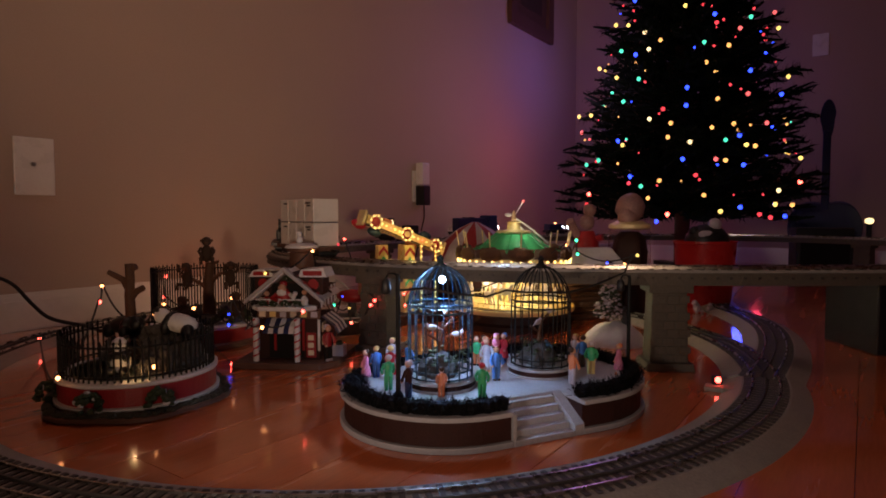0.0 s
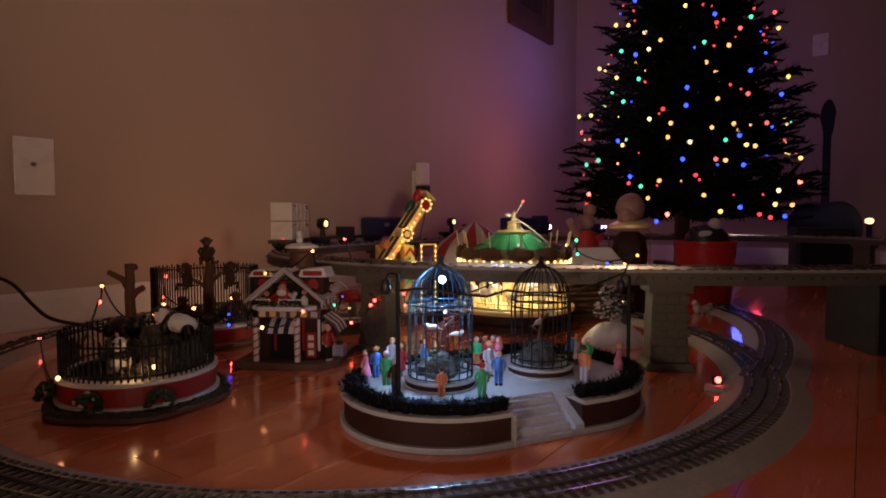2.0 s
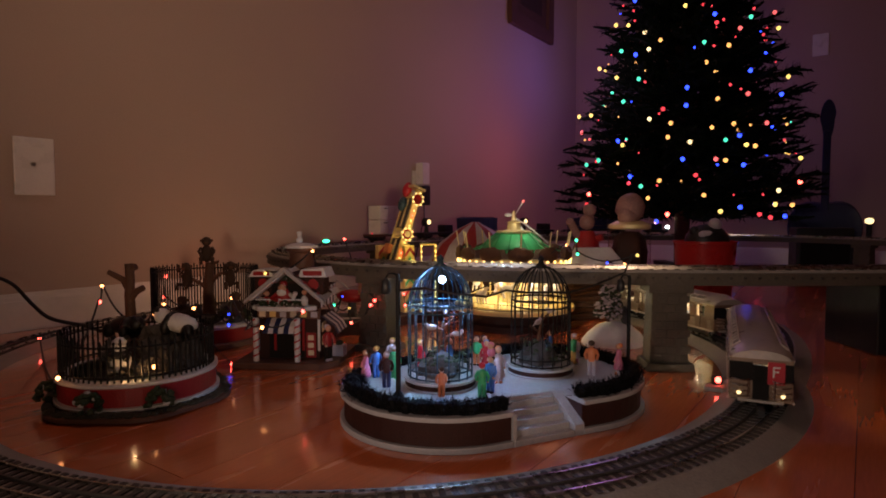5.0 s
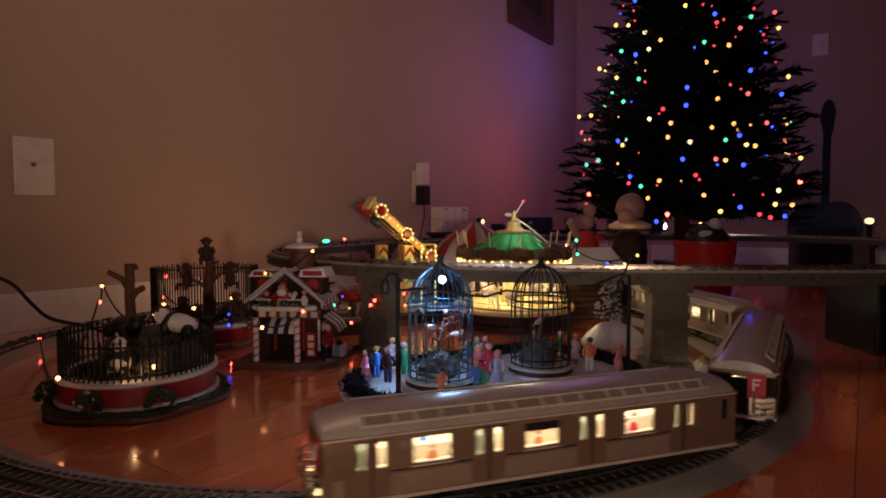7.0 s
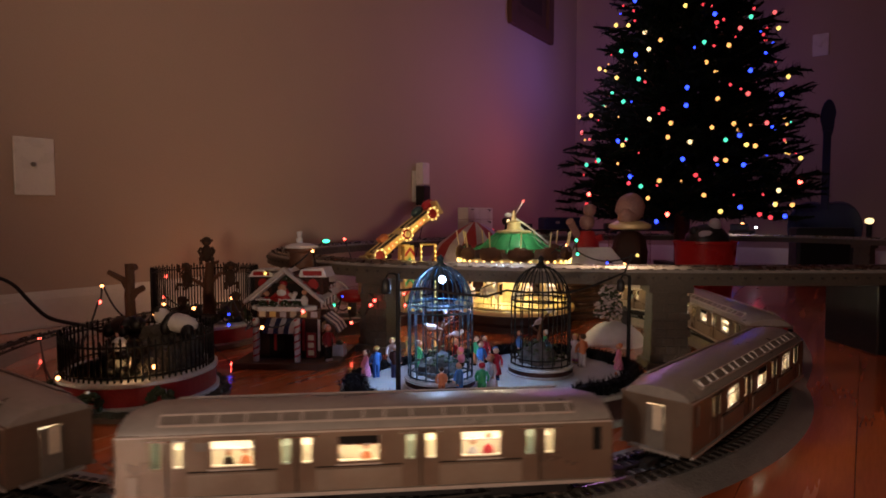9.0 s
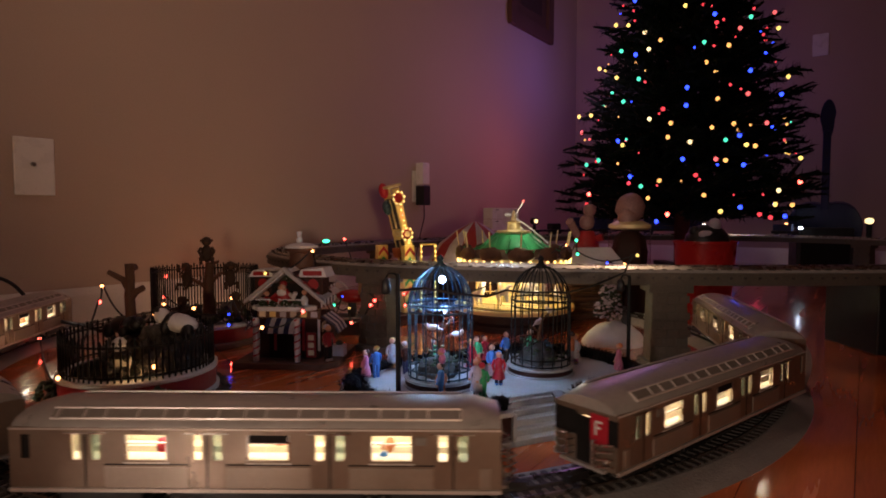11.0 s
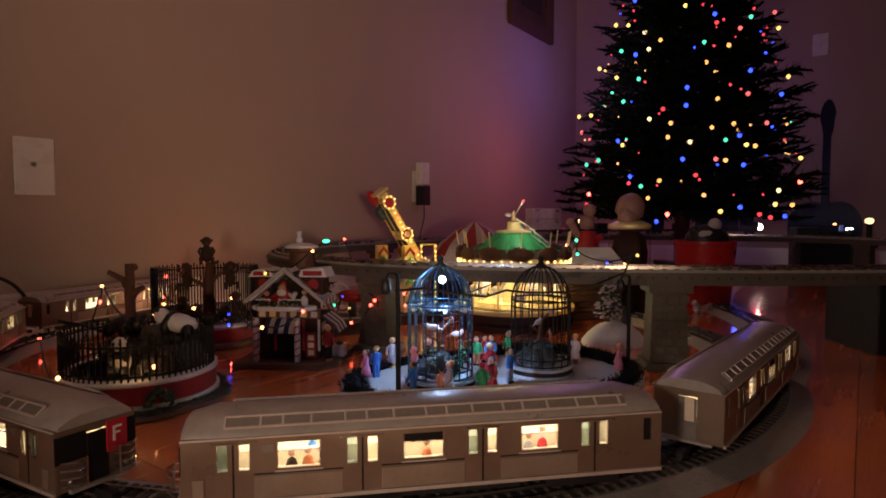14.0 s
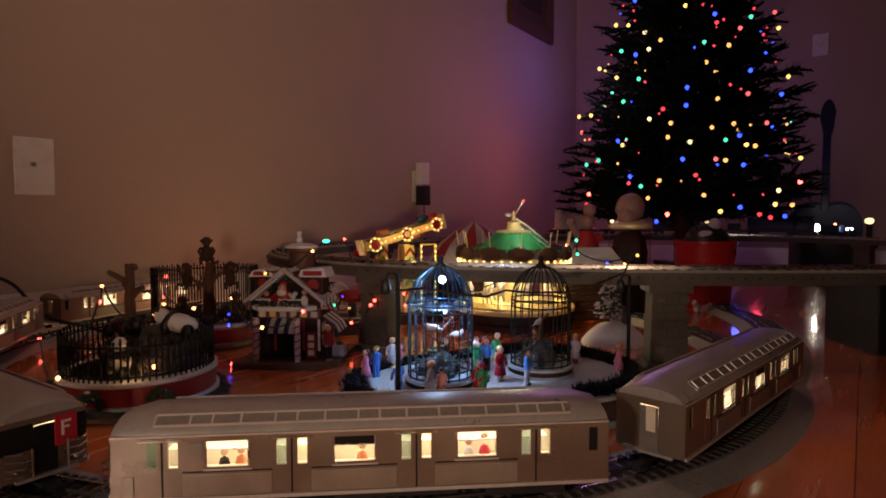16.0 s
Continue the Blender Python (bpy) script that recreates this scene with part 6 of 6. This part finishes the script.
snm = part("toy_santa", Shape().turn([(0.03, 0), (0.034, 0.03), (0.034, 0.12), (0.03, 0.17), (0.018, 0.20)], n=16).ball((0, 0, 0.222), 0.020, 12, 1).ball((0.004, -0.008, 0.252), 0.017, 12, 1).tube([(-0.022, 0, 0.185), (-0.04, -0.01, 0.215), (-0.048, -0.02, 0.225)], 0.010, 8, 1).tube([(0.02, -0.01, 0.18), (0.035, -0.02, 0.185)], 0.009, 8, 0), [M["redwall"], M["dusk"]], None, "", True)
snm.matrix_basis = pose(0.365, 1.52, 0)
tagged(snm, "plain red and white winter doll standing behind the cabin", "doll")
pk = thing("cardboard_box", "patterned pinkish cardboard box against the wall", "box", pose(-0.985, 1.055, 0, 0, 0, 55))
part("carton", Shape().box(0, 0, 0.055, 0.12, 0.10, 0.11), M["brown"], pk, bevel=0.002)
part("lid", Shape().box(0, 0, 0.1125, 0.124, 0.104, 0.005), M["brick"], pk, bevel=0.001)
bend = [(-0.95, 1.09, 0.112), (-0.90, 1.11, 0.122), (-0.855, 1.125, 0.124), (-0.82, 1.135, 0.108), (-0.79, 1.14, 0.072), (-0.76, 1.14, 0.045), (-0.72, 1.13, 0.036), (-0.66, 1.10, 0.034), (-0.60, 1.05, 0.032)]
smoothed = []
for k in range(len(bend) - 1):
    p = [Vector(bend[min(max(k + o, 0), len(bend) - 1)]) for o in (-1, 0, 1, 2)]
    for t in (0, 0.25, 0.5, 0.75):
        smoothed.append(0.5 * (2 * p[1] + (p[2] - p[0]) * t + (2 * p[0] - 5 * p[1] + 4 * p[2] - p[3]) * t * t + (3 * p[1] - p[0] - 3 * p[2] + p[3]) * t ** 3))
cb = part("black_cable", Shape().tube(smoothed, 0.0035, 8), M["black"], None, "", True)
tagged(cb, "thick black cable hanging down to the floor", "cable")

# ---- fir tree ----
TX, TY = 0.965, 2.42
fir = thing("christmas_tree", "dark artificial fir tree with coloured string lights", "christmas tree", pose(TX, TY, 0))
part("trunk", Shape().turn([(0.03, 0), (0.028, 0.4), (0.018, 1.2), (0.006, 2.05)], n=12), M["bark"], fir, "", True)
part("stand", Shape().box(0, 0, 0.02, 0.5, 0.05, 0.04).box(0, 0, 0.022, 0.05, 0.5, 0.04), M["black"], fir)


def crown():
    rnd = random.Random(11)
    sh = Shape()
    z = 0.235
    while z < 2.02:
        rz = max(0.478 - 0.235 * z, 0.03)
        n = max(int(34 * rz / 0.5), 6)
        off = rnd.uniform(0, 6.28)
        for i in range(n):
            a = off + 2 * math.pi * i / n + rnd.uniform(-0.1, 0.1)
            ln = rz * rnd.choice((0.78, 0.90, 0.98, 1.06, 1.15)) * rnd.uniform(0.96, 1.04)
            ca, sa = math.cos(a), math.sin(a)
            drop = rnd.uniform(-0.02, 0.07) * (ln / 0.5)
            lift = rnd.uniform(-0.03, 0.04) if z > 0.3 else rnd.uniform(0.0, 0.04)
            p0, p1, p2 = Vector((0, 0, z + 0.06)), Vector((ca * ln * 0.6, sa * ln * 0.6, z + lift + 0.01 - drop * 0.5)), Vector((ca * ln, sa * ln, max(z + lift + rnd.uniform(0.0, 0.09) - drop, 0.225)))
            pts = [p0, p1, p2]
            sh.tube(pts, 0.005, 4, 1, 0.002)
            tw = int(8 + 16 * ln)
            for k in range(tw):
                t = 0.28 + 0.74 * k / (tw - 1)
                o = p0.lerp(p1, t / 0.6) if t < 0.6 else p1.lerp(p2, min((t - 0.6) / 0.4, 1))
                side = 1 if k % 2 else -1
                b = a + side * rnd.uniform(0.35, 0.9) if k < tw - 1 else a
                l2 = rnd.uniform(0.055, 0.10) * (1.15 - 0.4 * t)
                d = Vector((math.cos(b), math.sin(b), rnd.uniform(-0.35, 0.6) if z > 0.3 else rnd.uniform(0.0, 0.3))).normalized()
                q = o + d * l2
                sh.rod(o, q, 0.0085, 0.0035, 4)
                nn = 9
                for j in range(nn):
                    c = o.lerp(q, (j + 0.5) / nn)
                    u = Vector((rnd.gauss(0, 1), rnd.gauss(0, 1), rnd.gauss(0, 1)))
                    u = (u - d * u.dot(d)).normalized() * 0.026 + d * 0.012
                    w = d.cross(u).normalized() * 0.0028
                    sh.add([c - w, c + w, c + u], [(0, 1, 2)])
        z += 0.052 if z < 1.3 else 0.08
    return sh


def raw_part(name, shape, materials, parent, label=""):
    me = bpy.data.meshes.new(name)
    me.from_pydata(shape.v, [], shape.f)
    for m in materials:
        me.materials.append(m)
    me.polygons.foreach_set("material_index", shape.s)
    ob = new(name, me)
    ob.parent = parent
    if label:
        ob["label"] = label
    return ob


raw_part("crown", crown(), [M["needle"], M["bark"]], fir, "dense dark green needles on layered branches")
BULBS = {
    "blue": [(0.794, 1.999, 0.426), (0.827, 2.056, 0.673), (0.819, 2.041, 0.61), (1.049, 2.074, 0.734), (0.642, 2.067, 0.373), (0.957, 1.934, 0.266), (0.938, 2.108, 0.934), (1.194, 2.139, 0.667), (0.69, 2.18, 0.815)],
    "green": [(0.644, 2.165, 0.646), (0.563, 2.183, 0.439), (0.655, 2.235, 0.842), (0.669, 2.035, 0.338), (1.082, 2.145, 0.937)],
    "amber": [(0.769, 2.043, 0.551), (0.965, 2.007, 0.544), (0.757, 2.035, 0.503), (0.922, 2.054, 0.723), (0.894, 2.066, 0.76), (1.034, 1.999, 0.47), (0.925, 1.974, 0.42), (0.722, 2.009, 0.356), (0.977, 2.082, 0.821), (1.157, 1.989, 0.274)],
    "warm": [(0.71, 2.082, 0.571), (0.821, 2.007, 0.484), (0.721, 2.18, 0.894), (0.727, 2.152, 0.827), (1.105, 1.979, 0.322)],
    "yellow": [(0.6, 2.331, 0.802), (0.544, 2.419, 0.634), (0.561, 2.294, 0.618), (1.255, 2.116, 0.441), (1.001, 1.992, 0.473), (1.258, 2.213, 0.745), (1.227, 2.231, 0.924), (0.653, 2.303, 0.957), (0.893, 1.932, 0.253), (1.084, 1.96, 0.276)],
    "rose": [(0.894, 1.976, 0.424), (1.214, 2.237, 0.983), (1.029, 2.046, 0.65), (0.528, 2.178, 0.317), (1.091, 2.038, 0.551), (1.028, 2.11, 0.887), (0.535, 2.328, 0.559), (0.736, 1.969, 0.243), (1.218, 2.053, 0.354)],
}


def bulb(parent, x, y, z, colour, r=0.0085):
    b = part("bulb", Shape().turn([(r * 0.35, -r), (r * 0.9, -r * 0.4), (r, 0.1 * r), (r * 0.7, r * 0.7), (r * 0.15, r)], n=10), GLOW[colour], parent, "", True)
    b.location = (x, y, z)
    return b


for k, rows in BULBS.items():
    for x, y, z in rows:
        bulb(fir, x - TX, y - TY, z, "hot_blue" if k == "blue" else "hot_red" if k == "rose" and z < 0.4 else k, 0.0075)
# further bulbs: bearing round the trunk, distance from it and height
MORE_BULBS = {
    "amber": [(-122, 0.313, 0.859), (-95, 0.396, 0.534), (-82, 0.399, 0.526), (-122, 0.457, 0.298), (-100, 0.455, 0.306), (-91, 0.371, 0.634)],
    "yellow": [(-149, 0.342, 0.748), (-137, 0.408, 0.489), (-148, 0.291, 0.945), (-107, 0.283, 0.977)],
    "red": [(-32, 0.309, 0.928), (-32, 0.306, 0.892), (-118, 0.377, 0.606), (-103, 0.437, 0.373), (-73, 0.474, 0.233), (-78, 0.472, 0.243), (-152, 0.462, 0.281), (-131, 0.444, 0.351), (-87, 0.3, 0.909)],
    "blue": [(-82, 0.429, 0.407), (-140, 0.404, 0.506), (-146, 0.268, 1.036), (-65, 0.473, 0.237), (-82, 0.404, 0.507), (-118, 0.477, 0.22)],
    "green": [(-133, 0.347, 0.726), (-96, 0.319, 0.837), (-159, 0.423, 0.43), (-89, 0.407, 0.491), (-150, 0.357, 0.691)],
}
for k, rows in MORE_BULBS.items():
    for a, r, z in rows:
        bulb(fir, r * math.cos(math.radians(a)) - 0.03, r * math.sin(math.radians(a)), z, "hot_blue" if k == "blue" else k, 0.0072)
rnd = random.Random(21)
for i in range(120):
    z = rnd.uniform(0.25, 1.75)
    a = math.radians(rnd.uniform(-20, 160) if z < 1.05 else rnd.uniform(-180, 180))
    r = max(0.525 - 0.25 * z, 0.04) * rnd.uniform(0.85, 1.05)
    bulb(fir, r * math.cos(a), r * math.sin(a), z, rnd.choice(("red", "amber", "blue", "green", "rose", "yellow", "red", "rose", "amber")), rnd.choice((0.0045, 0.0058)))

for i in range(46):
    z = rnd.uniform(0.27, 1.05)
    a = math.radians(rnd.uniform(-178, -40))
    r = (0.525 - 0.25 * z) * rnd.uniform(0.92, 1.06)
    bulb(fir, r * math.cos(a), r * math.sin(a), z, rnd.choice(("red", "red", "amber", "red", "green", "hot_blue")), rnd.choice((0.0030, 0.0040, 0.0048)))

# ---- guitar and shelf by the far wall ----
gt = thing("guitar", "dark blue guitar leaning on a black stand", "guitar", pose(1.69, 2.66, 0, 8, 0, -32))
body = []
for t in np.linspace(0, 2 * math.pi, 40, endpoint=False):
    r = 0.105 + 0.028 * math.cos(2 * t + math.pi) + 0.012 * math.cos(t)
    body.append((r * math.sin(t) * 1.05, 0.20 + r * -math.cos(t) * 1.45))
sh = Shape()
n = len(body)
sh.add([(x, -0.035, z) for x, z in body] + [(x, 0.035, z) for x, z in body], [tuple(range(n)), tuple(range(2 * n - 1, n - 1, -1))] + [(i, (i + 1) % n, n + (i + 1) % n, n + i) for i in range(n)])
part("body", sh, M["navy"], gt, bevel=0.004)
part("neck", Shape().box(0, -0.03, 0.44, 0.030, 0.022, 0.34), M["navy"], gt, bevel=0.004)
part("headstock", Shape().prism([(0.026 * math.cos(a) * (1.15 if math.sin(a) > 0 else 0.9), 0.085 * math.sin(a)) for a in np.linspace(0, 2 * math.pi, 20, endpoint=False)], -0.008, 0.008), M["navy"], gt, "rounded headstock", bevel=0.002).matrix_basis = pose(0.002, -0.026, 0.655, 90, 0, 0)
part("stand", Shape().tube([(-0.1, -0.12, 0.0), (0, 0.02, 0.10), (0.1, -0.12, 0.0)], 0.008, 6).tube([(0, 0.02, 0.1), (0, 0.18, 0.02)], 0.008, 6), M["black"], gt)
# Added box that fills the dark area beside the guitar.
amp = thing("dark_block", "black box standing in for the dark area by the guitar", "amplifier", pose(1.55, 2.46, 0, 0, 0, -20))
part("cabinet", Shape().box(0, 0, 0.095, 0.20, 0.16, 0.19), M["black"], amp, bevel=0.006)
part("front_face", Shape().box(0, -0.0815, 0.09, 0.17, 0.004, 0.14), M["dark"], amp)
shelf = thing("bookcase", "tall dark wooden bookcase with shelves", "bookcase", pose(2.20, 2.20, 0, 0, 0, -50))
for sx in (-0.30, 0.30):
    part("side_panel", Shape().box(sx, 0, 0.9, 0.025, 0.28, 1.8), M["brown"], shelf, bevel=0.002)
part("back_panel", Shape().box(0, 0.135, 0.9, 0.57, 0.01, 1.8), M["brown"], shelf)
for k in range(6):
    part("shelf", Shape().box(0, 0, 0.06 + k * 0.34, 0.573, 0.26, 0.02), M["brown"], shelf, bevel=0.001)
night = thing("small_lamp", "small bright lamp glowing on a dark stand", "lamp", pose(1.735, 2.44, 0))
part("stem", Shape().turn([(0.06, 0), (0.06, 0.01), (0.01, 0.02), (0.01, 0.20), (0.016, 0.205)], n=16), M["black"], night, "", True)
part("bulb", Shape().ball((0, 0, 0.218), 0.014, 12, 0, (1.2, 1.2, 0.9)), GLOW["warm"], night, "glowing bulb", True)

# ---- string lights among the buildings ----
HOT = {"red": "hot_red", "rose": "hot_red", "warm": "hot_warm", "amber": "hot_warm", "blue": "hot_blue", "green": "hot_green"}
STRANDS = {
    "pandas": [(-0.714, 1.05, 0.021, "red"), (-0.443, 0.68, 0.051, "warm"), (-0.462, 0.8, 0.122, "rose"), (-0.469, 0.82, 0.141, "warm"), (-0.436, 0.83, 0.091, "amber"), (-0.418, 0.86, 0.096, "amber"), (-0.413, 0.88, 0.107, "warm"), (-0.377, 0.9, 0.098, "warm"), (-0.332, 0.93, 0.005, "red")],
    "monkeys": [(-0.405, 0.72, 0.047, "warm"), (-0.351, 0.72, 0.054, "amber"), (-0.502, 1.08, 0.128, "red"), (-0.506, 1.08, 0.09, "red"), (-0.378, 1.05, 0.064, "blue"), (-0.375, 1.04, 0.047, "blue"), (-0.373, 1.05, 0.093, "warm"), (-0.262, 0.86, 0.076, "warm"), (-0.205, 0.87, 0.098, "red")],
    "shop": [(-0.277, 0.93, 0.148, "yellow"), (-0.214, 0.98, 0.18, "warm"), (-0.201, 1.08, 0.056, "red"), (-0.195, 1.15, 0.082, "blue"), (-0.21, 1.15, 0.066, "green"), (-0.181, 1.15, 0.06, "yellow"), (-0.17, 1.1, 0.04, "red"), (-0.124, 1.02, 0.085, "rose"), (-0.117, 1.02, 0.093, "rose"), (-0.189, 1.15, 0.193, "red")],
    "park": [(-0.079, 1.2, 0.081, "rose"), (-0.077, 1.2, 0.058, "red"), (0.248, 1.2, 0.179, "warm"), (0.223, 1.0, 0.197, "green"), (0.225, 1.0, 0.174, "green"), (0.309, 0.95, 0.175, "yellow"), (0.275, 1.0, 0.16, "blue"), (0.295, 0.97, 0.159, "warm")],
}
for k, rows in STRANDS.items():
    st = thing("string_lights", "black wire of small coloured lights draped over the display", "string lights", None, "string lights")
    pts = [Vector(p[:3]) for p in rows]
    path = []
    for a, b in zip(pts, pts[1:]):
        sag = 0.010 + 0.05 * (b - a).length
        path += [a.lerp(b, t) + Vector((0, 0, 0.004 - sag * 4 * t * (1 - t))) for t in np.linspace(0, 1, 8)[:-1]]
    path = [Vector((p.x, p.y, max(p.z, 0.003))) for p in path] + [pts[-1]]
    part("wire", Shape().tube(path, 0.0013, 5), M["black"], st, "", True)
    for x, y, z, c in rows:
        bulb(st, x, y, z, HOT.get(c, c), 0.0027)
wire = part("cage_wire", Shape().tube([(-0.055, 0.70, 0.150), (-0.02, 0.655, 0.158), (0.012, 0.655, 0.152), (0.05, 0.69, 0.144), (0.075, 0.71, 0.149), (0.10, 0.72, 0.145), (0.155, 0.73, 0.144), (0.19, 0.77, 0.146), (0.25, 0.82, 0.160), (0.262, 0.83, 0.185)], 0.0014, 5), M["black"], None, "", True)
tagged(wire, "thin black wire draped across the two cages", "wire")

# ---- floor boards ----
BW, BL, RUN = 0.083, 2.0, 4.2 + (CORNER - W0).length
protos = {}
org = W0 + WD * -4.2


def board(u, v, ln):
    key = round(ln, 3)
    if key not in protos:
        ob = part("floor_board", Shape().box(0, 0, -0.002, ln - 0.0006, BW - 0.0005, 0.004), M["floor"], floor, bevel=0.0003)
        protos[key] = ob
    else:
        ob = new("floor_board", protos[key].data)
        ob.parent = floor
    p = org + WD * (u + ln / 2) - WN * (v + BW / 2)
    ob.matrix_basis = pose(p.x, p.y, 0, 0, 0, math.degrees(WA))
    return ob


rnd = random.Random(4)
for j in range(55):
    u = 0.0
    ln = rnd.choice((0.5, 0.875, 1.25, 1.625, 2.0))
    while u < RUN - 0.02:
        ln = min(ln, RUN - 0.016 - u)
        board(u, 0.016 + j * BW, ln)
        u += ln
        ln = BL


# ---- motion of things ----
def motions():
    steps = sorted({round(t, 2) for t, _ in LEAD} | {0.5, 1.5, 2.5, 4.6})
    for k, (car, off) in enumerate(zip(CARS, OFFSET)):
        walk(car, [(t, car_pose(lead_at(t) + off, k in (2, 4))) for t in steps])
    half = [k * 0.5 for k in range(33)]
    for ob, p in WALKERS:
        walk(ob, [(t, stroll(p + 0.0105 * t)) for t in half])
    walk(ARM, [(t, pose(0, 0, RZ, 0, 2 + 54.1 * (t - 3.0), 0)) for t in half])
    walk(plat, [(t, pose(0, 0, 0, 0, 0, 22.0 * t)) for t in (0.0, 4.0, 8.0, 12.0, 16.0)])
    # wagons on the deck: seconds and metres along it
    for ob, keys in ((CONTAINERS, ((0, 1.895), (3.5, 2.50), (7, 3.05), (16, 3.74))), (LIGHTS, ((0, 2.13), (3.5, 2.735), (7, 3.285), (16, 3.97))), (BOXWAGON, ((0, 2.37), (3.5, 2.985), (7, 3.525), (16, 4.20))),
                     (LIGHTS2, ((0, 2.78), (3.5, 3.36), (7, 3.765), (11.5, 3.98), (13.5, 4.10), (16, 4.375))), (ENGINE, ((0, 3.20), (3.5, 3.70), (7, 4.02), (11.5, 4.20), (12.5, 4.245), (13.5, 4.322), (14.0, 4.393), (14.5, 4.452), (15.0, 4.506), (15.5, 4.557), (16, 4.598))),
                     (TROLLEY, ((0, 3.65), (7, 4.3), (11.3, 4.648), (12.0, 4.713), (12.5, 4.742), (13.0, 4.792), (13.5, 4.797), (16, 4.799)))):
        walk(ob, [(t, deck_pose(float(np.interp(t, [k[0] for k in keys], [k[1] for k in keys])))) for t in half])


motions()
